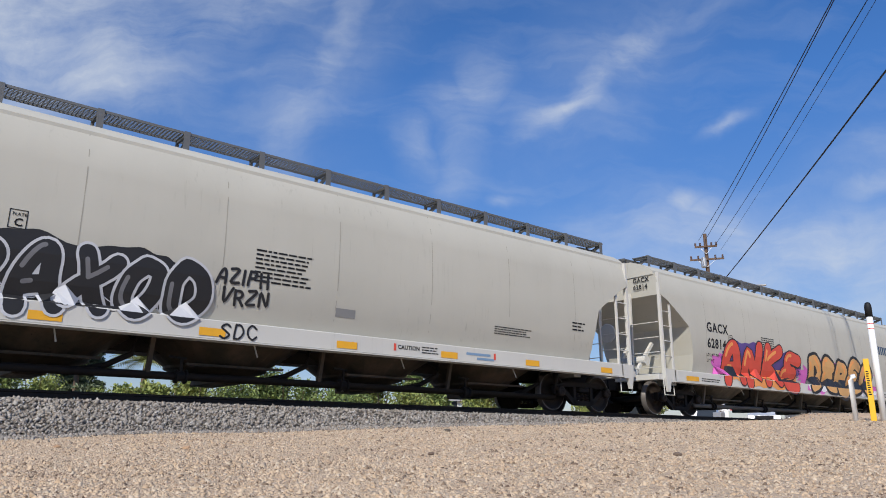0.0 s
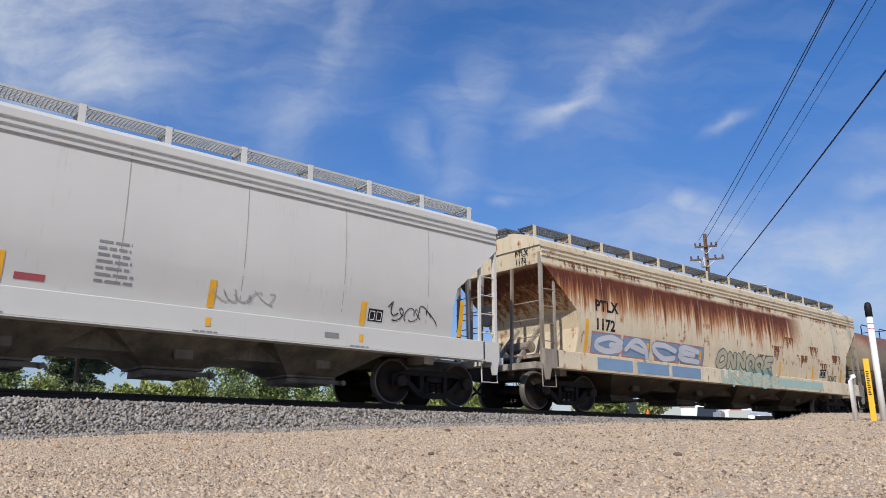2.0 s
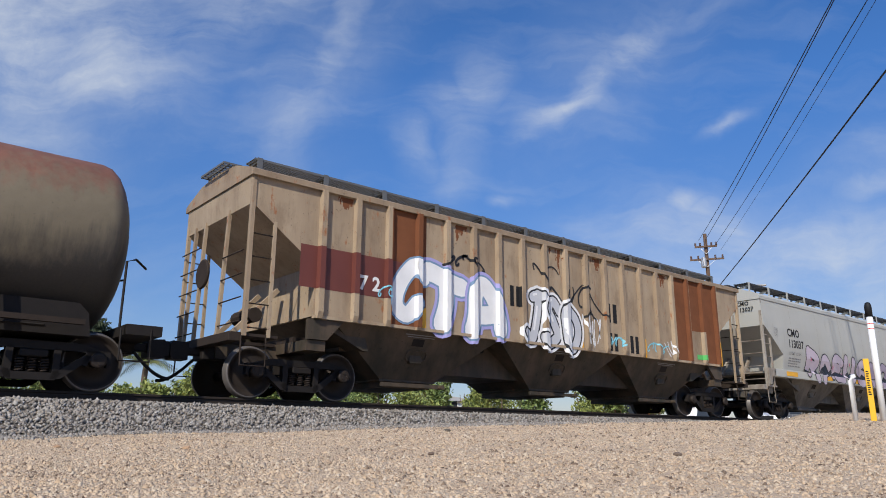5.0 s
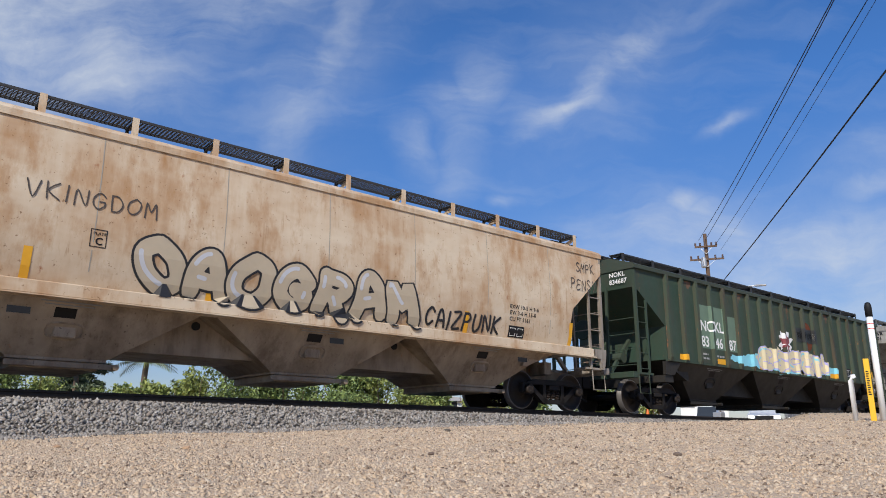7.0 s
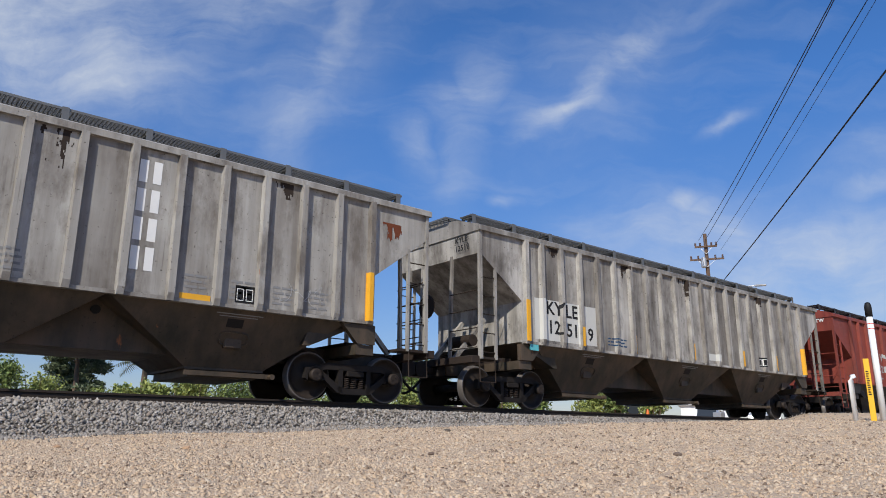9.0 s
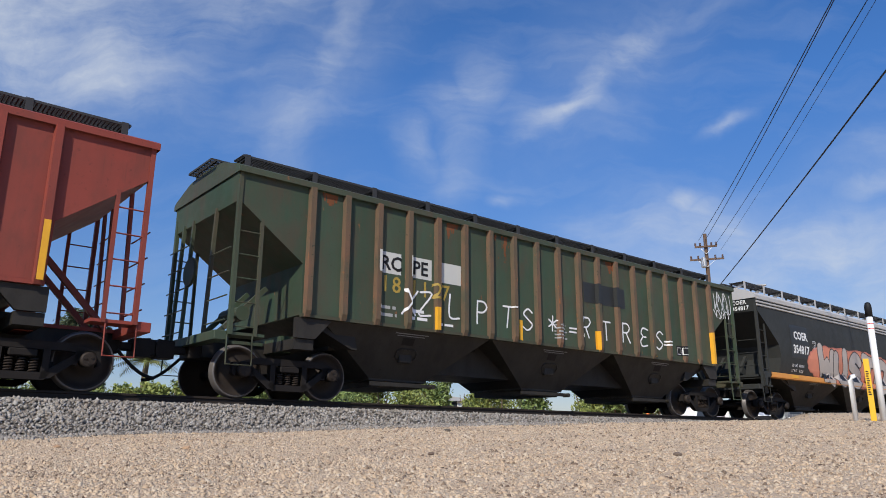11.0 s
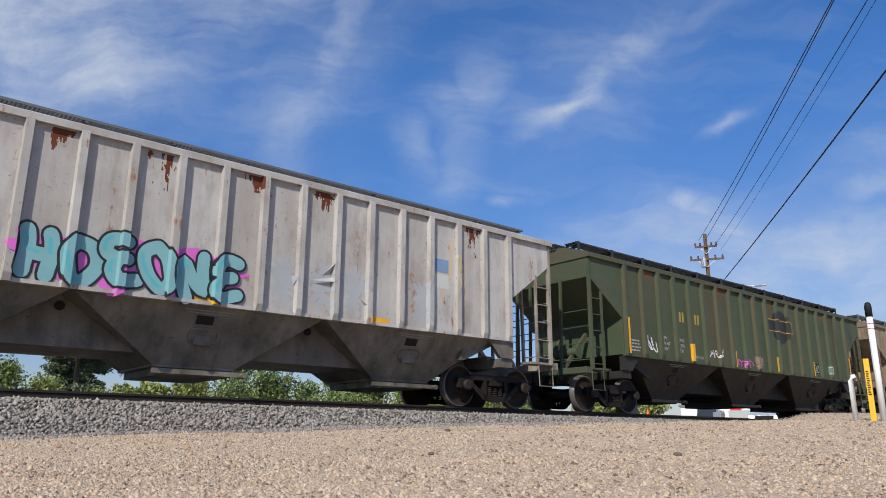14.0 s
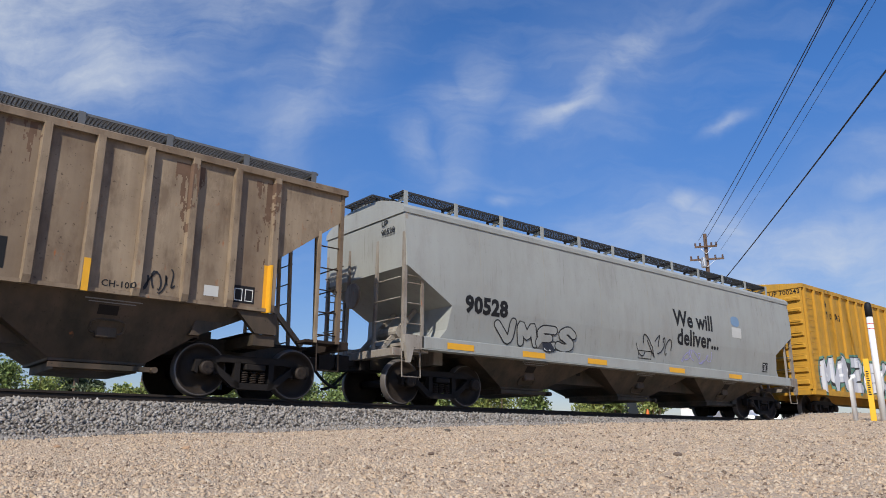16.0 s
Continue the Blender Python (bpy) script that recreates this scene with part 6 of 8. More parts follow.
# round pale car with the bright pieces
letters(c1, "GACX", 2.3, 2.46, 0.27, M_BLACK, 0.012, 1.15)
letters(c1, "62814", 2.3, 1.98, 0.27, M_BLACK, 0.012, 1.1)
letters(c1, "LD LMT 219100", 2.26, 1.72, 0.09, M_BLACK, 0.002)
letters(c1, "LT WT", 2.3, 1.55, 0.09, M_BLACK, 0.002)
plate_box(c1, 3.5, 2.17)
small_print(c1, 5.55, 2.1, 1.1, 0.5, 7, M_BLACK, 8)
blob(c1, 3.0, 1.05, 5.3, 1.25, S_PURPLE, 21, 0.006, 13, 0.2)
blob(c1, 2.55, 1.1, 1.2, 0.8, S_MAGENTA, 22, 0.005, 7, 0.3)
blob(c1, 3.3, 0.92, 4.8, 0.7, S_ORANGE, 23, 0.008, 15, 0.2)
graffiti(c1, "ANKE", 3.1, 0.93, 5.0, 1.38, S_RED, S_BLACK, 5, None, 0.2, S_ORANGE, "red and orange sprayed letters")
blob(c1, 8.0, 0.92, 7.2, 1.20, S_MAGENTA, 25, 0.006, 15, 0.34)
blob(c1, 8.6, 0.92, 5.9, 0.35, S_WHITE, 26, 0.008, 12, 0.35)
graffiti(c1, "DEBEC", 8.8, 0.96, 5.5, 1.28, S_TAN, S_BLACK, 7, S_BLACK, 0.14, S_ORANGE, "gold sprayed letters with black edges")
rect(c1, "paper_sheet", 14.4, 1.4, 0.45, 0.42, M_PATCH_W, 0.018)
small_print(c1, 14.45, 1.45, 0.35, 0.3, 4, M_BLACK, 9)
block_word(c1, (14.75, 15.15, 15.55, 15.95), 2.72, 0.32, 0.34, M_NAVY)
sill_strips(c1, (1.0, 16.75), 0.65)
small_print(c1, 1.8, 0.95, 1.1, 0.12, 2, M_BLACK, 10)
small_print(c1, 15.3, 0.98, 0.7, 0.18, 3, M_BLACK, 11)

# clean white car
letters(c2, "AEX", 1.78, 2.33, 0.24, M_BLACK, 0.010, 1.3)
letters(c2, "6041", 1.88, 1.95, 0.24, M_BLACK, 0.010, 1.25)
letters(c2, "LD LMT 201800", 1.82, 1.62, 0.08, M_BLACK, 0.002)
letters(c2, "LT WT  66400", 1.82, 1.48, 0.08, M_BLACK, 0.002)
plate_box(c2, 3.36, 2.12, 0.27)
reflectors(c2, (3.49, 6.48, 9.6, 12.62), (0.12, 0.45), 1.42, [(1.30, 1.42, 0.88), (15.1, 1.42, 0.75)])
small_print(c2, 1.22, 1.08, 0.95, 0.12, 1, M_BLACK, 12)
small_print(c2, 7.8, 1.6, 0.6, 0.7, 7, M_GREYM, 13)
stamp(c2, 12.8, 1.52, 0.34, 0.24)
rect(c2, "red_sticker", 6.75, 1.5, 0.4, 0.1, spray("dull_red", (0.35, 0.07, 0.08)))
scrawl(c2, 9.7, 1.55, 1.1, 0.28, S_CHALK, 14, 0.02, 6)
scrawl(c2, 13.2, 1.6, 1.2, 0.35, S_BLACK, 15, 0.02, 6)
for x in (3.5, 6.5, 9.6, 12.6):
    rect(c2, "yellow_diamond", x - 0.05, 1.08, 0.09, 0.14, M_YEL)
    small_print(c2, x - 0.25, 0.98, 0.5, 0.06, 1, M_GREYM, 16)
rect(c2, "gauge_panel", 2.6, 1.06, 0.3, 0.1, M_GREYM)
rect(c2, "gauge_panel", 11.8, 1.1, 0.3, 0.1, M_GREYM)

# rust-streaked cream car
letters(c3, "PTLX", 1.96, 2.50, 0.27, M_BLACK, 0.014, 1.05)
letters(c3, "1172", 1.96, 2.02, 0.27, M_BLACK, 0.014, 1.05)
for i, x in enumerate((1.85, 3.15, 4.6, 5.85)):
    rect(c3, "graffiti_block", x, 1.42, 1.15, 0.52, S_BLUE, 0.006)
    rect(c3, "graffiti_edge", x - 0.02, 1.40, 1.19, 0.56, spray("faded_red", (0.42, 0.16, 0.12)), 0.008, 0.035)
graffiti(c3, "GACE", 1.95, 1.45, 4.9, 0.46, S_SILVER, S_BLUE, 31, None, 0.0)
for x in (1.95, 3.6, 5.2):
    rect(c3, "graffiti_block", x, 1.0, 1.45, 0.30, S_BLUE, 0.006)
graffiti(c3, "ONNOOE", 7.75, 1.40, 3.4, 0.55, spray("thin_cream", (0.40, 0.37, 0.27)), spray("dark_teal", (0.05, 0.10, 0.09)), 32)
graffiti(c3, "UNSEEE", 7.75, 0.96, 3.6, 0.38, spray("thin_cream", (0.42, 0.40, 0.30)), S_TEAL, 33)
rect(c3, "graffiti_block", 11.4, 1.02, 3.2, 0.26, spray("washed_teal", (0.30, 0.42, 0.38)), 0.006)
reflectors(c3, (4.15, 6.75, 11.65, 14.1, 16.4), (0.12, 0.45), 1.40, [(1.58, 1.40, 0.84)])
stamp(c3, 14.7, 1.5, 0.5, 0.28)
tag(c3, "DONKE", 15.4, 1.42, 0.18, S_BLACK, 0.028, 4)

# first tank car
letters(c4, "UTLX", 1.65, 2.0, 0.27, M_YEL, 0.016, 1.05)
letters(c4, "642544", 2.72, 1.97, 0.25, M_YEL, 0.008, 1.05)
small_print(c4, 1.68, 1.86, 1.0, 0.08, 1, M_YEL, 17)
reflectors(c4, (3.95, 6.9, 10.2, 13.2), (0.11, 0.5), 2.06, [(0.56, 1.84, 0.92)])
graffiti(c4, "BOBEDO", 4.1, 1.3, 3.2, 0.66, P_TANK, S_CHALK, 41)
graffiti(c4, "OBOBOS", 8.3, 1.3, 3.4, 0.62, P_TANK, S_CHALK, 42)
tag(c4, "TORO", 1.05, 1.62, 0.19, S_CHALK, 0.02, 5)
scrawl(c4, 1.9, 1.45, 1.9, 0.35, S_CHALK, 43, 0.012, 12)
scrawl(c4, 3.2, 1.4, 0.9, 0.45, S_CHALK, 44, 0.014, 5)
rect(c4, "placard", 11.5, 1.75, 0.45, 0.22, M_YEL)
small_print(c4, 13.0, 2.2, 0.8, 0.5, 5, S_CHALK, 18)
stamp(c4, 12.3, 1.4, 0.3, 0.2, M_BLACK)
letters(c5, "TILX 259268", 2.5, 1.98, 0.24, M_WHITE, 0.008, 1.05)
small_print(c5, 2.6, 1.5, 1.3, 0.3, 4, S_CHALK, 19)
reflectors(c5, (4.6, 7.6, 11.0), (0.11, 0.5), 1.98)

# tan ribbed car
rect(c6, "rust_panel", 3.05, 1.5, 0.95, 2.4, M_RUSTP, 0.003)
for x in (13.17, 14.70):
    rect(c6, "rust_panel", x, 1.5, 0.62, 2.4, M_RUSTP, 0.003)
rect(c6, "rust_panel", 13.90, 2.4, 0.7, 1.5, M_RUSTP, 0.003)
rect(c6, "oxide_patch", 1.05, 2.0, 2.4, 0.8, spray("oxide", (0.13, 0.035, 0.025)), 0.005)
letters(c6, "7 2", 2.35, 2.12, 0.27, M_WHITE, 0.012, 1.0)
letters(c6, "6", 3.25, 2.08, 0.27, M_WHITE, 0.012)
graffiti(c6, "TA", 3.90, 1.5, 2.35, 1.35, S_WHITE, S_BLUE, 51, S_LILAC, 0.0, None, "white sprayed letters edged in blue")
graffiti(c6, "C", 3.15, 1.5, 0.9, 1.3, S_WHITE, S_BLUE, 54)
scrawl(c6, 4.45, 2.9, 1.1, 0.35, S_BLACK, 55, 0.05, 4)
block_word(c6, (6.47,), 2.27, 0.32, 0.48, M_BLACK)
graffiti(c6, "JSO", 6.90, 1.42, 1.95, 1.2, S_SILVER, S_BLACK, 52, S_WHITE, 0.05, S_WHITE)
for i, (a, b) in enumerate(((7.25, 2.9), (7.85, 2.6), (8.45, 2.7), (9.05, 2.5))):
    scrawl(c6, a, b - 0.25, 0.7, 0.75, S_BLACK, 56 + i, 0.045, 2)
scrawl(c6, 9.00, 1.5, 0.7, 1.0, S_WHITE, 61, 0.03, 5)
block_word(c6, (10.0,), 2.25, 0.42, 0.5, M_BLACK)
block_word(c6, (10.05, 10.95), 1.52, 0.36, 0.46, M_BLACK)
scrawl(c6, 10.05, 1.6, 0.6, 0.3, S_CYAN, 62, 0.04, 3)
scrawl(c6, 11.65, 1.6, 0.9, 0.3, S_CYAN, 63, 0.035, 4)
scrawl(c6, 12.55, 1.5, 0.5, 0.5, S_WHITE, 64, 0.035, 3)
rect(c6, "green_mark", 14.15, 1.58, 0.4, 0.14, spray("bright_green", (0.1, 0.45, 0.12)), 0.012)
reflectors(c6, (3.9, 6.25, 8.91, 11.47, 13.83), (0.11, 0.48), 1.44, [(15.3, 1.44, 0.72)])
scrawl(c6, 2.75, 2.0, 0.6, 0.3, S_CYAN, 65, 0.03, 3)

# grey car with pink letters
letters(c7, "CMO", 1.62, 2.78, 0.26, M_BLACK, 0.010, 1.05)
letters(c7, "113037", 1.62, 2.40, 0.26, M_BLACK, 0.010, 1.0)
letters(c7, "LD LMT 223500", 1.6, 2.15, 0.09, M_GREYM, 0.002)
small_print(c7, 1.6, 1.75, 0.9, 0.34, 4, M_GREYM, 20)
plate_box(c7, 0.7, 2.7, 0.28, M_GREYM)
graffiti(c7, "RAEUS", 2.85, 1.38, 5.2, 1.02, spray("pale_mauve", (0.46, 0.39, 0.45)), S_BLACK, 71, None, 0.05, None, "pink sprayed letters with black edges")
graffiti(c7, "FOMEK", 8.35, 1.36, 4.5, 0.98, spray("dusky_mauve", (0.30, 0.25, 0.32)), S_BLACK, 72, None, 0.0)
for i, (x, z) in enumerate(((3.15, 1.95), (4.95, 1.80), (5.75, 1.55), (6.35, 1.98), (7.0, 1.42), (7.65, 1.6))):
    tag(c7, "*", x, z, 0.20, spray("rose", (0.55, 0.10, 0.20)), 0.022, i, 0.9, 0.0, 0.034)
scrawl(c7, 12.6, 1.7, 0.9, 0.35, S_BLACK, 73, 0.03, 5)
sill_strips(c7, (1.24, 4.0, 6.8, 9.7, 14.2), 0.8, 1.40, 0.15)

# orange-stained cream car
spray("brown_black", (0.07, 0.055, 0.045))
rect(c8, "number_panel", 1.56, 2.20, 0.98, 0.42, M_PATCH_D, 0.005)
rect(c8, "number_panel", 1.44, 1.78, 1.32, 0.42, M_PATCH_D, 0.005)
letters(c8, "U P", 1.78, 2.32, 0.24, M_WHITE, 0.014, 1.0, lift=0.009)
letters(c8, "100309", 1.52, 1.87, 0.23, M_WHITE, 0.012, 1.02, lift=0.009)
letters(c8, "LD LMT 223800", 1.5, 1.66, 0.08, M_BLACK, 0.002)
letters(c8, "LT WT  62200", 1.5, 1.53, 0.08, M_BLACK, 0.002)
plate_box(c8, 4.05, 2.11)
graffiti(c8, "OAOGRAM", 4.75, 1.48, 5.6, 0.92, spray("tan", (0.46, 0.38, 0.27)), S_BLACK, 81, None, 0.0, S_SILVER, "grey sprayed letters with black edges")
tag(c8, "CAIZPUNK", 10.6, 1.58, 0.36, S_BLACK, 0.055, 6, 0.80)
tag(c8, "VKINGDOM", 3.1, 2.72, 0.26, bpy.data.materials["spray_brown_black"], 0.022, 7, 1.0)
tag(c8, "IMPERIAL", 0.95, 2.86, 0.24, bpy.data.materials["spray_brown_black"], 0.022, 8, 0.9)
reflectors(c8, (3.2, 5.95, 8.5, 11.65), (0.12, 0.46), 1.52, [(0.80, 1.5, 0.92), (15.05, 1.52, 0.55)])
stamp(c8, 13.0, 1.55, 0.5, 0.26)
for t, x, z, h in (("SMPK", 15.4, 3.42, 0.24), ("PENSY", 15.15, 2.95, 0.27)):
    tag(c8, t, x, z, h, bpy.data.materials["spray_brown_black"], 0.025, 9, 0.75)
for i, t in enumerate(("EXW 10-5 H 9-6", "EW 3-6 H 15-0", "CU FT 5161")):
    letters(c8, t, 13.0, 2.20 - 0.14 * i, 0.09, M_BLACK, 0.002)
for x in (3.2, 8.4, 13.3):
    rect(c8, "bay_label", x - 0.1, 1.0, 0.3, 0.1, M_BLACK)

# dark green car
for x, z, w in ((3.12, 1.95, 0.62), (3.93, 1.95, 0.55), (4.72, 1.95, 0.52)):
    rect(c9, "faded_panel", x, z, w, 1.30 if x < 4.5 else 1.1, M_GREENP, 0.003)
for s, x, z in (("NO", 3.2, 2.47), ("KL", 3.97, 2.49), ("83", 3.2, 2.0), ("46", 3.97, 2.0), ("87", 4.76, 2.0)):
    letters(c9, s, x, z, 0.31, M_WHITE, 0.008, 0.95)
small_print(c9, 3.2, 1.62, 0.4, 0.25, 2, S_CHALK, 21)
small_print(c9, 3.97, 1.6, 0.45, 0.25, 2, S_CHALK, 22)
blob(c9, 4.75, 1.5, 7.7, 0.5, S_CYAN, 91, 0.006, 17, 0.35)
blob(c9, 6.4, 1.52, 5.2, 0.78, S_CREAMY, 92, 0.008, 15, 0.2)
graffiti(c9, "ESOEN", 6.5, 1.55, 4.9, 0.72, S_CREAMY, S_LILAC, 93, None, 0.0, S_CYAN, "cream and lilac sprayed letters")
blob(c9, 8.05, 2.2, 0.95, 0.75, S_WHITE, 94, 0.006, 6, 0.35)
blob(c9, 8.2, 2.3, 0.65, 0.5, spray("dull_maroon", (0.22, 0.05, 0.06)), 95, 0.009, 6, 0.4)
rect(c9, "old_emblem", 9.38, 2.66, 1.65, 0.5, M_PATCH_D, 0.006)
block_word(c9, (9.5, 9.75, 10.0, 10.25, 10.5, 10.75), 2.80, 0.16, 0.22, S_CHALK)
blob(c9, 9.9, 2.4, 0.7, 1.0, M_RUSTD, 96, 0.004, 3, 0.02)
for x in (2.0, 4.0, 6.55, 9.2, 11.75):
    reflector(c9, x, 1.52, 0.46, 0.16)
stamp(c9, 13.2, 1.62, 0.4, 0.34)
reflector(c9, 15.3, 1.7, 0.4, 0.25)

# worn grey car
for s, x, z in (("CF", 2.45, 1.96), ("WR", 3.17, 1.94), ("76", 2.45, 1.62), ("20", 3.17, 1.60), ("1", 3.95, 1.6)):
    letters(c10, s, x, z, 0.28, M_NAVY, 0.008, 1.0)
for k, z in enumerate((3.32, 2.83, 2.35, 1.87)):
    block_word(c10, (10.82,), z, 0.36, 0.38, M_WHITE)
rect(c10, "faded_strip", 4.65, 1.78, 1.3, 0.2, M_PATCH_W, 0.004)
reflectors(c10, (), tall=[(1.52, 1.48, 0.95), (15.25, 1.5, 0.95)])
for x in (4.68, 8.17, 11.65):
    reflector(c10, x, 1.45, 0.52, 0.15)
rust_run(c10, 15.55, 3.15, 0.62, 0.42, M_RUSTD, 97, 0.006)
for i, x in enumerate((5.4, 8.15, 9.0, 11.7, 12.5, 13.3, 14.0)):
    small_print(c10, x, 1.6, 0.45, 0.38, 4, M_GREYM, 100 + i)
stamp(c10, 12.6, 1.55, 0.35, 0.3)
scrawl(c10, 13.4, 1.65, 0.9, 0.4, S_CHALK, 98, 0.012, 4)
small_print(c10, 0.45, 3.5, 0.9, 0.25, 3, S_BLACK, 99)

# sooty grey car
for x in (1.78, 2.15, 2.86, 3.55):
    rect(c11, "white_patch", x, 1.58, 0.34 if x < 2 else 0.50, 0.98, M_PATCH_W, 0.003)
for s, x, z in (("KY", 2.18, 2.22), ("LE", 2.88, 2.20), ("12", 2.22, 1.76), ("51", 2.90, 1.74), ("9", 3.70, 1.70)):
    letters(c11, s, x, z, 0.31, M_BLACK, 0.010, 1.05)
reflectors(c11, (3.38, 5.62, 8.36, 11.12, 13.28), (0.12, 0.48), 1.53, [(1.42, 1.50, 0.96), (15.3, 1.5, 0.9)])
rect(c11, "teal_card", 1.55, 1.30, 0.3, 0.16, S_TEAL, 0.03)
small_print(c11, 4.5, 1.65, 0.8, 0.25, 3, M_NAVY, 110)
rect(c11, "white_patch", 9.3, 1.6, 0.7, 0.2, M_PATCH_W, 0.004)
stamp(c11, 12.3, 1.6, 0.35, 0.3)

# red car
letters(c12, "A TW", 3.2, 2.45, 0.32, S_CHALK, 0.008, 1.4)
letters(c12, "465128", 3.2, 2.0, 0.28, S_CHALK, 0.006, 1.2)
small_print(c12, 3.2, 1.6, 1.1, 0.25, 2, S_CHALK, 111)
reflectors(c12, (4.5, 7.0, 9.7, 12.3), (0.12, 0.46), 1.52, [(15.2, 1.5, 0.9)])

# forest green car
for x, s in ((3.0, "RC"), (3.80, "PE"), (4.62, "")):
    rect(c13, "white_patch", x, 2.52, 0.60, 0.44, M_PATCH_W, 0.005)
    if s:
        letters(c13, s, x + 0.09, 2.60, 0.28, M_BLACK, 0.010, 1.0, lift=0.009)
letters(c13, "18 1127", 3.1, 2.15, 0.32, spray("old_gold", (0.35, 0.24, 0.04)), 0.004, 1.2)
small_print(c13, 3.05, 1.65, 0.5, 0.3, 2, S_CHALK, 112)
small_print(c13, 3.85, 1.65, 0.5, 0.3, 2, S_WHITE, 113)
small_print(c13, 4.6, 1.6, 0.5, 0.12, 1, S_WHITE, 114)
for i, (t, x) in enumerate((("X", 3.65), ("Z", 4.05), ("L", 4.85), ("P", 5.65), ("T", 6.45), ("S", 7.1), ("*", 7.95), ("=", 8.75), ("R", 9.2), ("T", 10.0), ("R", 10.85), ("E", 11.65), ("S", 12.35), ("=", 12.75))):
    tag(c13, t, x, 1.76, 0.50 if t != "=" else 0.34, S_WHITE, 0.042, 60 + i, 0.95)
rect(c13, "painted_out_emblem", 9.35, 2.68, 1.7, 0.52, M_PATCH_D, 0.006)
reflectors(c13, (4.47, 7.0, 9.74, 12.24), (0.11, 0.48), 1.49, [(15.15, 1.5, 0.93)])
scrawl(c13, 15.5, 3.0, 1.0, 0.8, S_WHITE, 115, 0.03, 6)
scrawl(c13, 15.5, 2.9, 0.8, 0.3, S_WHITE, 116, 0.03, 5)
stamp(c13, 13.35, 1.62, 0.5, 0.28, M_BLACK)
small_print(c13, 8.2, 1.65, 0.5, 0.4, 5, S_CHALK, 117)

# black car with the orange piece
rect(c14, "renumber_panel", 2.15, 2.05, 1.30, 1.15, M_PATCH_D, 0.004)
letters(c14, "COER", 2.38, 2.72, 0.26, M_WHITE, 0.012, 1.02)
letters(c14, "354817", 2.27, 2.24, 0.27, M_WHITE, 0.012, 1.02)
letters(c14, "LD LMT  224300", 2.14, 1.76, 0.085, M_WHITE, 0.002)
letters(c14, "LT WT    61700", 2.14, 1.58, 0.085, M_WHITE, 0.002)
plate_box(c14, 3.78, 2.47, 0.28, M_WHITE)
blob(c14, 3.27, 1.27, 7.95, 1.46, spray("brick_edge", (0.50, 0.16, 0.10)), 121, 0.0045, 15, 0.06)
blob(c14, 3.35, 1.32, 7.8, 1.35, S_SALMON, 121, 0.006, 15, 0.06, label="salmon sprayed cloud behind the letters")
graffiti(c14, "WUSTO", 4.2, 1.24, 6.2, 1.34, spray("warm_grey", (0.42, 0.37, 0.33)), S_BLACK, 122, None, 0.05, None, "warm grey sprayed letters with black edges")
rect(c14, "painted_out_emblem", 11.95, 2.1, 1.05, 1.15, M_PATCH_D, 0.004)
tag(c14, ".NAIVE..", 13.0, 2.26, 0.30, S_CYAN, 0.035, 77, 0.72, 0.024)
small_print(c14, 13.6, 2.55, 1.5, 0.16, 2, M_WHITE, 123)
rect(c14, "marking_frame", 12.3, 1.68, 0.5, 0.34, M_WHITE, 0.006, 0.02)
small_print(c14, 13.6, 1.65, 0.45, 0.25, 3, M_WHITE, 124)
scrawl(c14, 15.0, 1.6, 0.6, 0.35, S_CHALK, 125, 0.012, 3)
for x in (1.9, 4.6, 7.3, 9.6):
    rect(c14, "reflector", x, 1.35, 0.5, 0.10, M_YEL, 0.008)

# light grey car
for s, x, z in (("U", 2.40, 2.70), ("P", 3.18, 2.70), ("7", 1.76, 2.16), ("5", 2.45, 2.17), ("8", 3.2, 2.17), ("0", 3.98, 2.17), ("6", 4.79, 2.17)):
    letters(c15, s, x, z, 0.36, M_BLACK, 0.012)
for i, s in enumerate(("CAPY", "LDLMT", "LTWT")):
    letters(c15, s, 2.35, 1.92 - 0.14 * i, 0.08, M_BLACK, 0.002)
for i, s in enumerate(("201000", "201000", "62000")):
    letters(c15, s, 3.12, 1.92 - 0.14 * i, 0.08, M_BLACK, 0.002)
reflectors(c15, (4.46, 7.0, 9.7, 12.2), (0.10, 0.46), 1.50, [(1.42, 1.48, 0.95), (15.3, 1.5, 0.9)])
scrawl(c15, 0.25, 3.45, 1.15, 0.42, S_BLACK, 131, 0.025, 4)
scrawl(c15, 0.5, 3.1, 0.8, 0.3, S_BLACK, 132, 0.022, 4)
scrawl(c15, 8.95, 1.55, 0.6, 0.38, S_PURPLE, 133, 0.025, 4)
blob(c15, 10.35, 1.5, 1.1, 0.5, spray("smoke", (0.28, 0.28, 0.33)), 134, 0.006, 8, 0.4)
stamp(c15, 13.3, 1.62, 0.35, 0.22)

# patchy white car
for x, z, h in ((2.3, 1.5, 2.4), (3.08, 1.5, 2.4)):
    rust_run(c16, x, 2.9, 0.6, 1.0, M_RUSTD, int(x * 10))
rust_run(c16, 3.01, 1.6, 0.5, 0.5, M_RUSTP, 141, 0.003, "rust_patch")
rust_run(c16, 1.46, 2.6, 0.65, 1.1, spray("ochre_stain", (0.58, 0.45, 0.30)), 142, 0.003, "rust_stain")
for i in range(7):
    rust_run(c16, 2.21 + 0.2 * i, 2.0 - 0.07 * (i % 3), 0.16, 0.7 + 0.35 * ((i * 3) % 4), spray("ochre_stain", (0.52, 0.38, 0.22)), 143 + 20 * i, 0.003, "rust_stain")
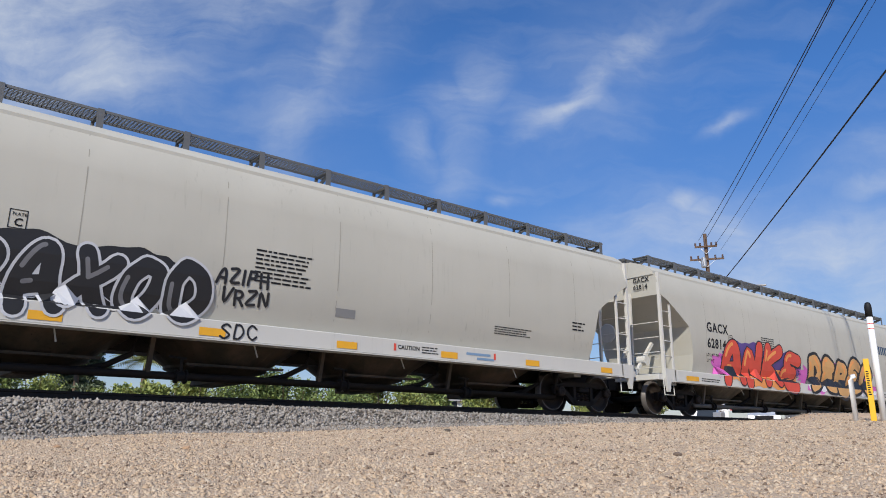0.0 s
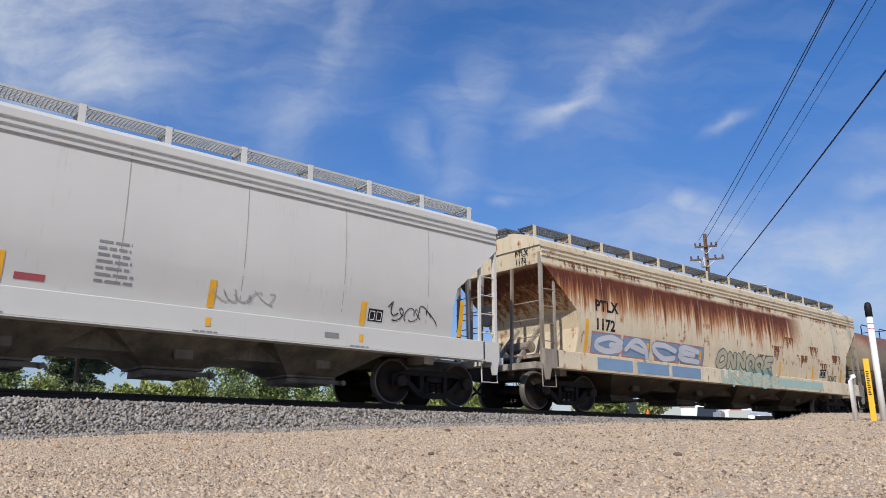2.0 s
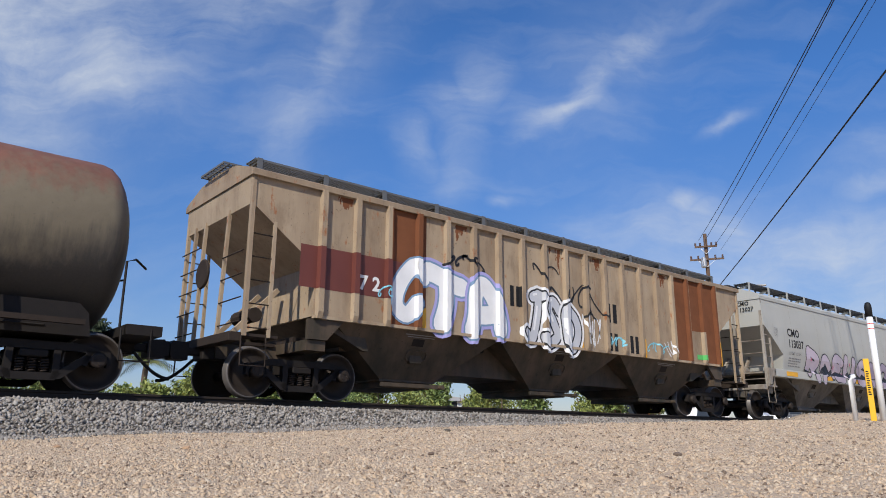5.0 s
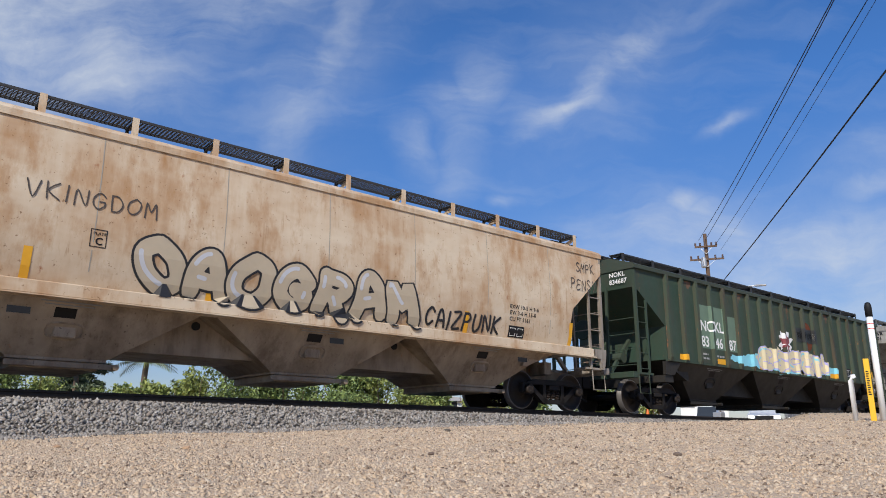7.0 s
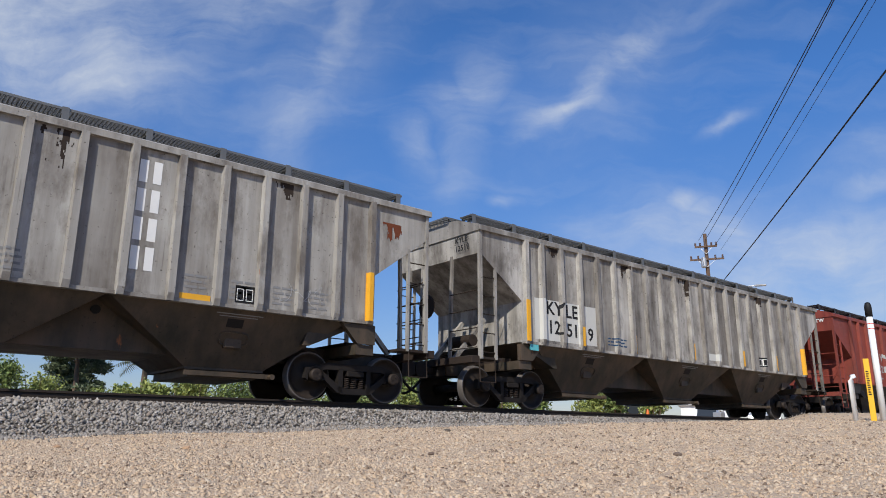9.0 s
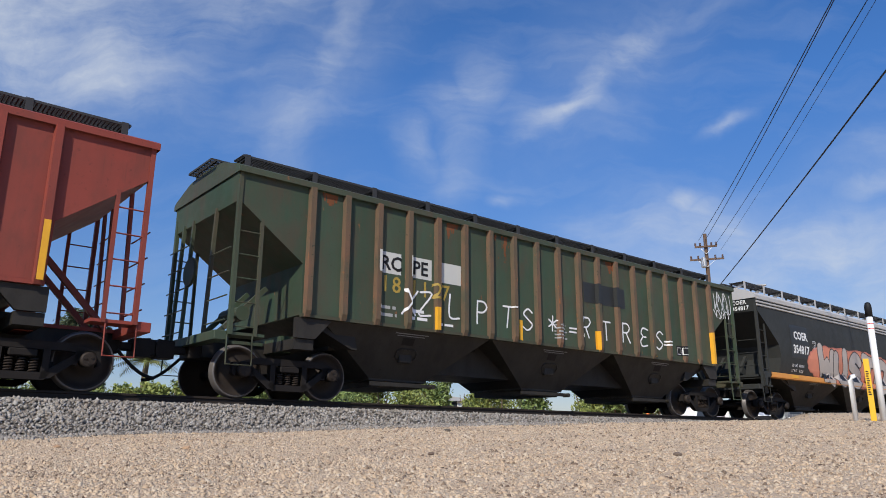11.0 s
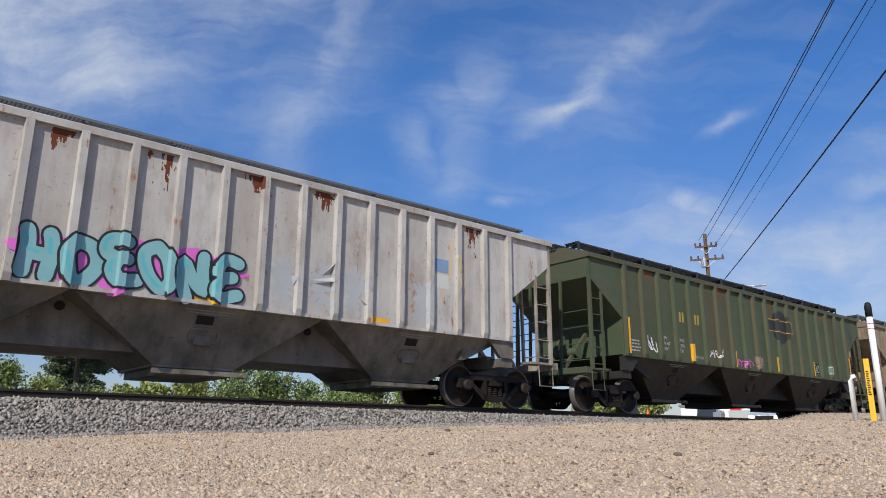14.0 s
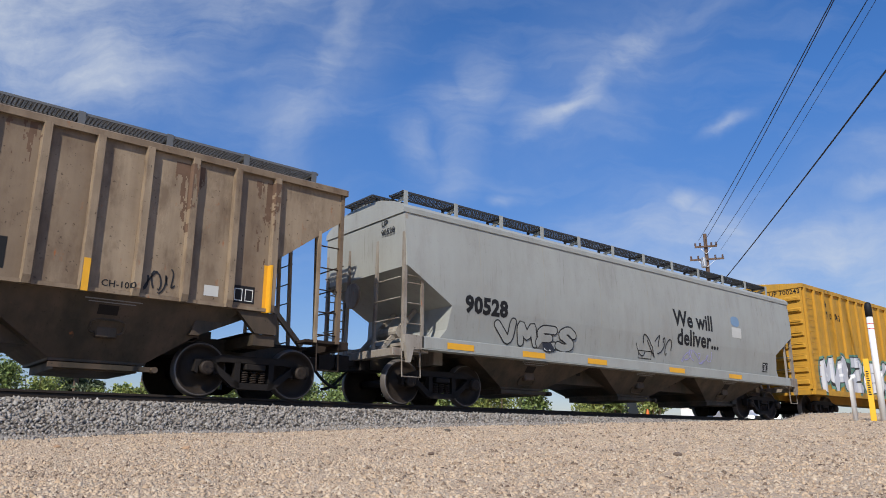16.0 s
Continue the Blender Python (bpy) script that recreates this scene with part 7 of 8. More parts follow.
for i in range(4):
    rust_run(c16, 13.26 + 0.2 * i, 1.8 - 0.06 * (i % 3), 0.15, 0.9 + 0.3 * ((i * 3) % 4), spray("ochre_stain", (0.52, 0.40, 0.26)), 144 + 20 * i, 0.003, "rust_stain")
for s, x, z in (("U", 2.36, 2.68), ("P", 3.16, 2.66), ("7", 1.66, 2.18), ("6", 2.42, 2.18), ("9", 3.19, 2.17), ("0", 3.95, 2.18), ("1", 4.80, 2.19)):
    letters(c16, s, x, z, 0.36, M_BLACK, 0.012)
blob(c16, 5.31, 1.50, 3.6, 0.85, S_MAGENTA, 145, 0.006, 13, 0.25)
graffiti(c16, "HOEONE", 5.36, 1.50, 3.5, 0.85, spray("dull_aqua", (0.20, 0.40, 0.42)), S_BLACK, 146, None, 0.0, S_TEAL, "pale blue sprayed letters edged in pink")
for a, b, sd in ((0.15, 3.5, 147), (0.35, 3.2, 148), (0.8, 2.9, 149)):
    scrawl(c16, a, b, 0.75, 0.36, S_BLACK, sd, 0.03, 4)
for x in (4.56, 8.0, 11.45):
    reflector(c16, x, 1.46, 0.5, 0.14)
rect(c16, "blue_emblem", 13.06, 2.75, 0.42, 0.28, S_BLUE, 0.006)
rect(c16, "white_patch", 13.04, 2.4, 0.45, 0.3, M_PATCH_W, 0.005)
for i, x in enumerate((9.36, 10.16, 10.86, 12.56)):
    blob(c16, x, 1.6, 0.5, 0.9, spray("grey_smear", (0.36, 0.37, 0.38)), 150 + i, 0.004, 9, 0.4, "smear")
scrawl(c16, 2.26, 1.15, 2.4, 0.2, S_BLACK, 155, 0.02, 8)

# olive green car
bm = bmesh.new()
flat_disc(bm, 10.2 - c17["L"] / 2, 3.05, 0.58, 28)
decal(c17, "round_emblem", bm, M_PATCH_D, 0.006)
rect(c17, "emblem_bar", 9.32, 2.86, 1.75, 0.42, M_PATCH_D, 0.009)
rect(c17, "emblem_edge", 9.32, 2.86, 1.75, 0.42, spray("old_gold", (0.35, 0.22, 0.04)), 0.011, 0.03)
block_word(c17, [9.42 + 0.155 * k for k in range(10)], 2.96, 0.11, 0.22, bpy.data.materials["spray_old_gold"])
reflectors(c17, (4.48, 7.0, 9.72, 12.2), (0.12, 0.5), 1.50, [(1.45, 1.50, 0.95), (15.25, 1.5, 0.85)])
for i, s in enumerate(("CAPY", "LD LMT", "LT WT")):
    letters(c17, s, 3.05, 2.02 - 0.15 * i, 0.09, S_CHALK, 0.002)
for i, s in enumerate(("200000", "202500", "59730")):
    letters(c17, s, 3.82, 2.02 - 0.15 * i, 0.09, S_CHALK, 0.002)
letters(c17, "NEW 3-80", 4.65, 1.6, 0.08, S_CHALK, 0.002)
for x in (4.05, 4.85):
    block_word(c17, (x,), 2.6, 0.24, 0.3, bpy.data.materials["spray_old_gold"])
scrawl(c17, 2.3, 1.65, 0.5, 0.45, S_WHITE, 161, 0.04, 3)
scrawl(c17, 5.45, 1.68, 0.75, 0.28, S_WHITE, 162, 0.03, 5)
scrawl(c17, 7.15, 1.52, 0.85, 0.25, S_MAGENTA, 163, 0.03, 6)
blob(c17, 8.2, 1.52, 0.6, 0.45, spray("brown_smear", (0.22, 0.15, 0.11)), 164, 0.006, 8, 0.4)
stamp(c17, 12.45, 1.62, 0.4, 0.34, M_BLACK)
stamp(c17, 13.6, 1.62, 0.4, 0.34, M_GREENP)
small_print(c17, 1.7, 1.6, 0.45, 0.35, 4, S_CHALK, 165)

# faded tan car
for s, x, z in (("U", 1.72, 2.66), ("P", 2.49, 2.66), ("7", 1.81, 2.12), ("9", 2.52, 2.13), ("9", 4.05, 2.11), ("3", 4.85, 2.11)):
    letters(c18, s, x, z, 0.36, M_BLACK, 0.014)
block_word(c18, (6.31, 7.25, 9.08, 9.96), 2.25, 0.36, 0.48, M_BLACK)
block_word(c18, (5.5, 6.27, 7.26, 9.09, 10.75), 1.62, 0.34, 0.46, M_BLACK)
for x, z in ((8.28, 2.27), (8.28, 1.6), (10.08, 1.62)):
    rect(c18, "block_mark", x, z, 0.11, 0.47, M_BLACK)
reflectors(c18, (2.17, 4.48, 6.92, 9.64, 12.1), (0.11, 0.5), 1.42, [(1.41, 1.40, 0.95), (15.05, 1.42, 0.85)])
rect(c18, "white_patch", 1.65, 1.55, 0.45, 0.3, M_PATCH_W, 0.004)
rect(c18, "white_patch", 2.42, 1.5, 0.5, 0.4, M_PATCH_W, 0.004)
M_OLDRUST = simple("old_brown_rust", (0.135, 0.085, 0.058), 0.85, 0, 0.6, 7, 0.2)
rust_run(c18, 3.12, 1.6, 0.58, 2.28, M_OLDRUST, 98)
for x in (13.35, 14.8):
    rust_run(c18, x, 2.2, 0.5, 1.6, M_OLDRUST, int(x * 10))
scrawl(c18, 4.75, 1.5, 0.8, 0.4, S_BLACK, 171, 0.02, 4)
scrawl(c18, 13.0, 1.55, 0.5, 0.4, S_BLACK, 172, 0.025, 4)
stamp(c18, 14.5, 1.55, 0.4, 0.3)
rect(c18, "white_card", 14.0, 1.6, 0.25, 0.18, M_PATCH_W)
letters(c18, "CH-100", 12.4, 1.55, 0.1, M_BLACK, 0.002)

# light grey car with the slogan
letters(c19, "90528", 1.65, 1.98, 0.34, M_BLACK, 0.024, 1.05)
letters(c19, "We will", 9.55, 2.48, 0.44, M_BLACK, 0.018, 1.02)
letters(c19, "deliver...", 9.68, 1.95, 0.44, M_BLACK, 0.018, 1.02)
blob(c19, 12.7, 2.75, 0.5, 0.32, S_BLUE, 181, 0.006, 4, 0.02, "blue_emblem")
rect(c19, "white_patch", 12.72, 2.4, 0.55, 0.32, M_PATCH_W, 0.005)
graffiti(c19, "VMES", 2.6, 1.38, 2.7, 0.55, P_UP, S_BLACK, 182, None, 0.0)
scrawl(c19, 7.8, 1.5, 1.5, 0.6, S_BLACK, 183, 0.03, 6)
scrawl(c19, 9.9, 1.45, 1.6, 0.4, S_LILAC, 184, 0.02, 6)
rect(c19, "marking_frame", 7.9, 1.42, 0.6, 0.22, M_BLACK, 0.006, 0.02)
sill_strips(c19, (1.12, 3.36, 5.65, 9.15, 12.3), 0.75, 1.12, 0.13)
stamp(c19, 14.6, 1.45, 0.35, 0.3)

# yellow box car
letters(c20, "UP", 1.6, 4.15, 0.2, M_BLACK, 0.006)
letters(c20, "70 02 43", 1.6, 3.75, 0.22, M_BLACK, 0.006, 1.3)
graffiti(c20, "MAZEK", 0.75, 1.1, 6.2, 1.25, S_SILVER, S_BLACK, 191, S_GREEN, 0.1, S_WHITE)

# marks on the leading ends
for car, lines, mat in ((c1, ("GACX", "62814"), M_BLACK), (c2, ("AEX 6041",), M_BLACK), (c3, ("PTLX", "1172"), M_BLACK), (c7, ("CMO", "113037"), M_BLACK), (c9, ("NOKL", "834687"), M_WHITE), (c10, ("CFWR", "76201"), M_BLACK),
                        (c11, ("KYLE", "12519"), M_BLACK), (c12, ("A TW",), M_WHITE), (c14, ("COER", "354817"), M_WHITE), (c15, ("UP", "75806"), M_BLACK), (c19, ("UP", "90528"), M_BLACK)):
    for i, t in enumerate(lines):
        end_letters(car, t, -0.72, 3.72 - 0.2 * i, 0.13, mat)
end_letters(c20, "UP 700243", -0.35, 4.5, 0.17, M_BLACK)

# rust and stains that run from the eaves
for car, xs, mat in ((c6, (1.7, 4.7, 7.8, 9.3, 12.3), M_RUSTP), (c16, (3.95, 5.5, 7.0, 8.6, 10.1, 13.9), M_RUSTD), (c10, (2.4, 6.2, 9.3, 13.1), M_GRIME), (c11, (2.2, 5.1, 7.9, 12.2), M_GRIME), (c9, (2.4, 5.4, 8.5, 11.6), M_OLDRUST), (c13, (1.6, 4.7, 6.2, 10.1), M_RUSTP), (c17, (2.3, 6.2, 9.2, 13.1), M_RUSTP), (c18, (1.6, 6.2, 10.8), M_OLDRUST)):
    for i, x in enumerate(xs):
        rust_run(car, x + 0.02, 3.45 - 0.12 * (i % 3), 0.5, 0.43 + 0.12 * (i % 3), mat, 300 + i, 0.0028)
for i in range(7):
    rust_run(c3, 10.2 + 0.9 * i, 1.5 + 0.9 * ((i * 7) % 5) / 5, 0.8, 0.5, M_RUSTP, 400 + i, 0.004)
for i in range(9):
    rust_run(c3, 0.8 + 1.9 * i, 3.46, 1.5, 0.16, M_RUSTP, 450 + i, 0.045)


# ---------------------------------------------------------------- beside and beyond the track
def leaf_mat(name, lo, hi):
    m, nt, b, L = bsdf_mat(name)
    g = nt.nodes.new("ShaderNodeNewGeometry")
    L(mixc(nt, g.outputs["Random Per Island"], lo, hi), b.inputs["Base Color"])
    b.inputs["Roughness"].default_value = 0.6
    b.inputs["Transmission Weight"].default_value = 0.0
    b.inputs["Subsurface Weight"].default_value = 0.0
    return m


LEAF = leaf_mat("green_leaves", (0.045, 0.075, 0.02), (0.23, 0.30, 0.085))
LEAF_DULL = leaf_mat("grey_green_needles", (0.06, 0.075, 0.045), (0.20, 0.21, 0.14))
LEAF_PINE = leaf_mat("pine_needles", (0.03, 0.05, 0.022), (0.12, 0.15, 0.075))
LEAF_PALM = leaf_mat("palm_fronds", (0.09, 0.12, 0.03), (0.26, 0.27, 0.08))
LEAF_YOUNG = leaf_mat("yellow_green_leaves", (0.08, 0.115, 0.028), (0.33, 0.37, 0.10))
BARK = simple("bark", (0.14, 0.10, 0.07), 0.9, 0, 0.4, 8, 0.5)


def leaves(name, clumps, n, size, mat, parent, rng, flat=0.5):
    """A crown of small leaves in clumps (x, y, z, rx, rz)."""
    w = np.array([c[3] ** 2 * c[4] for c in clumps])
    pick = rng.choice(len(clumps), n, p=w / w.sum())
    C = np.array(clumps)[pick]
    d = rng.normal(size=(n, 3))
    d /= np.linalg.norm(d, axis=1)[:, None]
    r = rng.random(n) ** 0.42
    r *= 1 + 0.22 * np.sin(d[:, 0] * 7 + C[:, 0] * 3) * np.cos(d[:, 2] * 9 + C[:, 1])
    p = C[:, :3] + d * (r[:, None] * np.stack([C[:, 3], C[:, 3], C[:, 4]], 1))
    a = rng.normal(size=(n, 3))
    a /= np.linalg.norm(a, axis=1)[:, None]
    b = np.cross(a, rng.normal(size=(n, 3)))
    b /= np.linalg.norm(b, axis=1)[:, None]
    s = size * rng.uniform(0.6, 1.3, n)[:, None]
    V = np.stack([p - a * s, p + b * s * flat, p + a * s, p - b * s * flat], 1).reshape(-1, 3)
    me = bpy.data.meshes.new(name)
    me.from_pydata(V.tolist(), [], np.arange(4 * n).reshape(n, 4).tolist())
    me.materials.append(mat)
    ob = new(name, me)
    ob.parent = parent
    return ob


def trunk(bm, base, top, r0, r1, n=7, bend=0.1):
    pts = [Vector(base).lerp(Vector(top), k / 6) + Vector((bend * math.sin(k), bend * math.cos(k * 1.3), 0)) * (k > 0) for k in range(7)]
    rings = []
    for k, p in enumerate(pts):
        r = r0 + (r1 - r0) * k / 6
        rings.append([bm.verts.new(p + Vector((r * math.cos(2 * math.pi * i / n), r * math.sin(2 * math.pi * i / n), 0))) for i in range(n)])
    for A, B in zip(rings, rings[1:]):
        for i in range(n):
            bm.faces.new((A[i], A[(i + 1) % n], B[(i + 1) % n], B[i]))
    bm.faces.new(rings[-1])


def bush(x, y, w, h, seed, mat=None, n=1700, size=0.085, name="bush", label="leafy green bush beyond the track", cat="bush"):
    rng = np.random.default_rng(seed)
    g = float(ground_z(np.array([x]), np.array([y]))[0])
    root = tagged(new(name), label, cat, group="shrubs beyond the track")
    root.location = (x, y, g)
    bm = bmesh.new()
    for k in range(5):
        a = k * 1.256 + seed
        trunk(bm, (0.1 * math.cos(a), 0.1 * math.sin(a), -0.1), (w * 0.32 * math.cos(a), w * 0.32 * math.sin(a), h * 0.75), 0.05, 0.012, 5, 0.06)
    part("trunk", bm, BARK, root)
    cl = []
    for k in range(11):
        a, rr = rng.uniform(0, 6.28), w / 2 * rng.uniform(0.1, 0.75)
        z = h * rng.uniform(0.28, 0.82)
        cl.append((rr * math.cos(a), rr * math.sin(a), z, w * rng.uniform(0.16, 0.3), h * rng.uniform(0.14, 0.24)))
    leaves("crown", cl, int(n * 2.2), size, mat or LEAF, root, rng)
    return root


def conifer(x, y, w, h, seed):
    rng = np.random.default_rng(seed)
    g = float(ground_z(np.array([x]), np.array([y]))[0])
    root = tagged(new("pine_tree"), "broad grey-green pine tree beyond the track", "tree")
    root.location = (x, y, g)
    bm = bmesh.new()
    trunk(bm, (0, 0, -0.2), (0.1, 0, h * 0.95), 0.22, 0.03, 9, 0.08)
    for k in range(14):
        a, z = k * 2.4, h * (0.15 + 0.8 * k / 14)
        trunk(bm, (0, 0, z), (w / 2 * (1 - k / 18) * math.cos(a), w / 2 * (1 - k / 18) * math.sin(a), z + 0.2), 0.05, 0.01, 5, 0.04)
    part("trunk", bm, BARK, root)
    cl = []
    for k in range(34):
        t = rng.random()
        a = rng.uniform(0, 6.28)
        rr = w / 2 * (1.0 - 0.75 * t ** 1.6) * rng.uniform(0.35, 0.95)
        cl.append((rr * math.cos(a), rr * math.sin(a), h * (0.1 + 0.85 * t), w * 0.13, h * 0.05))
    leaves("crown", cl, 17000, 0.14, LEAF_PINE, root, rng, 0.28)


def palm(x, y, h, seed):
    rng = random.Random(seed)
    g = float(ground_z(np.array([x]), np.array([y]))[0])
    root = tagged(new("palm_tree"), "small palm with yellow-green arching fronds", "palm tree")
    root.location = (x, y, g)
    bm = bmesh.new()
    trunk(bm, (0, 0, -0.2), (0.1, 0, h * 0.62), 0.20, 0.14, 9, 0.03)
    part("trunk", bm, BARK, root)
    for k in range(38):
        a = k * 2.4 + rng.uniform(-0.2, 0.2)
        up = rng.uniform(0.15, 1.35)
        bm = bmesh.new()
        L = h * 0.38 * rng.uniform(0.8, 1.15)
        prev = None
        for i in range(22):
            t = i / 21
            r, z = L * (t * math.cos(up * 0.9)), h * 0.62 + L * (1.1 * t * math.sin(up) - 0.5 * t * t)
            c = Vector((r * math.cos(a), r * math.sin(a), z))
            side = Vector((-math.sin(a), math.cos(a), 0))
            if prev is not None:
                bm.faces.new([bm.verts.new(v) for v in (prev - side * 0.012, prev + side * 0.012, c + side * 0.012, c - side * 0.012)])
                for s in (-1, 1):
                    wl = 0.55 * math.sin(math.pi * min(1, t * 0.9 + 0.1))
                    tip = c + side * s * wl + Vector((0, 0, -0.35 * wl)) + (c - prev) * 1.6
                    bm.faces.new([bm.verts.new(v) for v in (prev, prev.lerp(c, 0.7), tip)])
            prev = c
        part("frond", bm, LEAF_PALM, root)


for i, (x, y, w, h, m, n) in enumerate((
        (15.4, 35.0, 2.6, 3.4, None, 2000), (17.2, 33.8, 2.6, 3.1, None, 1900), (14.2, 36.2, 1.6, 2.8, LEAF_YOUNG, 900),
        (20.0, 32.4, 2.6, 3.1, None, 2100), (21.6, 31.2, 2.4, 3.3, LEAF_YOUNG, 1800), (23.1, 30.4, 2.4, 3.3, None, 2000), (24.0, 29.2, 1.4, 2.2, None, 900),
        (26.2, 27.3, 2.2, 2.7, LEAF_YOUNG, 1700), (27.4, 26.2, 2.0, 2.6, None, 1600), (29.4, 24.0, 1.7, 2.2, LEAF_YOUNG, 1200), (30.2, 23.0, 1.4, 2.1, None, 1000),
        (31.5, 21.6, 1.5, 2.1, LEAF_YOUNG, 1100), (6.0, 40.0, 2.4, 3.3, None, 1500), (8.2, 41.0, 2.2, 2.8, LEAF_YOUNG, 1300), (3.5, 39.0, 3.0, 3.0, None, 1500),
        (18.6, 33.0, 1.6, 2.0, None, 900), (22.4, 29.4, 2.4, 1.9, LEAF_YOUNG, 1000), (25.2, 28.0, 1.6, 1.9, LEAF_YOUNG, 800), (19.4, 31.0, 3.0, 1.7, None, 1000))):
    bush(x, y, w * 1.15, h * 1.22, 200 + i, m, int(n * 1.2))
for i, (x, y, h) in enumerate(((11.4, 38.5, 2.5), (12.6, 38.2, 2.6), (13.6, 37.6, 2.6), (10.0, 39.5, 2.2), (2.0, 37.0, 2.0), (4.8, 37.0, 1.8))):
    bush(x, y, 1.9, h, 260 + i, LEAF_YOUNG, 800, 0.11, "shrub", "low yellow-green shrub beyond the track", "shrub")
conifer(10.2, 43.6, 5.6, 6.6, 301)
conifer(11.3, 46.0, 3.6, 5.4, 302)
palm(12.7, 40.0, 5.7, 303)

# far trees along the skyline
rngf = np.random.default_rng(9)
cl = [(float(x), 120 + 30 * math.sin(x * 0.21), 1.6, 6.0, 2.2) for x in np.arange(-60, 260, 7)]
far = tagged(new("far_trees"), "hazy line of far trees", "trees", kind="stuff")
leaves("crown", cl, 9000, 0.8, LEAF_DULL, far, rngf)

WALLW = simple("white_wall_paint", (0.70, 0.69, 0.66), 0.8, 0, 0.08, 2, 0.1)
GLASS_D = simple("dark_window_glass", (0.03, 0.035, 0.04), 0.12, 0, 0.1, 2, 0.0)
ROOFM = simple("grey_roof_sheet", (0.35, 0.35, 0.35), 0.7, 0, 0.2, 3, 0.1)
M_GALV = simple("galvanised_steel", (0.45, 0.46, 0.47), 0.45, 0.6, 0.15, 10, 0.05)
M_POLE = simple("weathered_pole_wood", (0.13, 0.085, 0.06), 0.9, 0, 0.4, 6, 0.4)
M_WIRE = simple("black_cable", (0.02, 0.02, 0.022), 0.6, 0, 0.2, 5, 0.0)
M_GLAZE = simple("brown_glazed_porcelain", (0.12, 0.08, 0.07), 0.3, 0, 0.2, 5, 0.0)
M_POSTW = simple("white_plastic", (0.78, 0.78, 0.76), 0.5, 0, 0.08, 4, 0.05)
M_POSTY = simple("yellow_plastic", (0.80, 0.45, 0.02), 0.5, 0, 0.1, 4, 0.05)
M_CONE = simple("orange_plastic", (0.75, 0.16, 0.03), 0.5, 0, 0.1, 4, 0.0)
M_REDP = simple("red_reflective", (0.60, 0.04, 0.03), 0.5, 0, 0.1, 4, 0.0)
M_SILVER = simple("silver_car_paint", (0.55, 0.56, 0.58), 0.3, 0.3, 0.05, 4, 0.0)
M_VANW = simple("white_car_paint", (0.75, 0.75, 0.76), 0.3, 0.0, 0.05, 4, 0.0)
M_LAMPG = simple("headlamp_glow", (0.9, 0.9, 0.9), 0.2, 0, 0.02, 4, 0.0, ((1.0, 0.97, 0.9), 3.0))


def shed(x, y, turn, w, d, h, label):
    g = float(ground_z(np.array([x]), np.array([y]))[0]) - 0.05
    root = tagged(new("building"), label, "building")
    root.matrix_world = pose(x, y, g, 0, 0, turn)
    part("wall", box(bmesh.new(), -w / 2, w / 2, -d / 2, d / 2, 0, h), WALLW, root)
    bm = bmesh.new()
    prism(bm, [(-w / 2 - 0.3, h), (0, h + 0.22 * w * 0.5), (w / 2 + 0.3, h), (w / 2 + 0.3, h - 0.12), (-w / 2 - 0.3, h - 0.12)], -d / 2 - 0.3, d / 2 + 0.3)
    part("roof", bm, ROOFM, root)
    for k in range(max(2, int(w / 2.5))):
        xx = -w / 2 + (k + 0.5) * w / max(2, int(w / 2.5))
        win = part("window", box(bmesh.new(), xx - 0.5, xx + 0.5, -d / 2 - 0.05, -d / 2 + 0.02, 0.9, 1.9), WALLW, root)
        part("pane", box(bmesh.new(), xx - 0.43, xx + 0.43, -d / 2 - 0.06, -d / 2 - 0.03, 0.97, 1.83), GLASS_D, win)


shed(29.2, 35.4, -40, 2.6, 2.6, 1.9, "low white shed among the bushes")
shed(37.0, 27.4, -52, 1.8, 3.0, 0.8, "low white structure beyond the bushes")
shed(78.0, 46.5, -60, 5.0, 6.0, 3.4, "white building with a grey pitched roof")

# utility pole, its arms and wires
root = tagged(new("utility_pole"), "weathered wooden utility pole with two crossarms", "utility pole")
PX, PY = 52.1, 29.75
root.location = (PX, PY, -0.4)
ax = Vector((0.55, -0.84, 0)).normalized()
bm = bmesh.new()
trunk(bm, (0, 0, -0.3), (0, 0, 15.7), 0.20, 0.14, 10, 0.0)
part("pole", bm, M_POLE, root)
for z, hl in ((14.6, 0.85), (13.55, 1.28)):
    bm = bmesh.new()
    off = Vector((-0.2, -0.12, 0))
    bar(bm, off - ax * hl + Vector((0, 0, z)), off + ax * hl + Vector((0, 0, z)), 0.11, 0.13)
    part("crossarm", bm, M_POLE, root)
    for k in (-0.92, -0.5, 0.5, 0.92):
        p = off + ax * hl * k
        bm = lathe(bmesh.new(), [(z + 0.06, 0.03), (z + 0.12, 0.09), (z + 0.2, 0.06), (z + 0.26, 0.09), (z + 0.34, 0.04)], "z", 10, (p.x, p.y, 0))
        part("insulator", bm, M_GLAZE, root)
    for s in (-1, 1):
        part("arm_brace", bar(bmesh.new(), off + ax * hl * 0.6 * s + Vector((0, 0, z)), off + Vector((0, 0, z - 0.6)), 0.04), M_GALV, root)
bm = lathe(bmesh.new(), [(12.9, 0.19), (13.0, 0.22), (13.6, 0.22), (13.7, 0.16)], "z", 14, (-0.33, 0.1, 0))
part("transformer", bm, M_GALV, root)


def wire(a, b, sag, r, label):
    a, b = Vector(a), Vector(b)
    pts = [a.lerp(b, k / 24) - Vector((0, 0, 4 * sag * (k / 24) * (1 - k / 24))) for k in range(25)]
    ob = new("overhead_wire", mesh_from("overhead_wire", tube(bmesh.new(), pts, r, 5), M_WIRE, True))
    tagged(ob, label, "wire", group="wires on the utility pole")


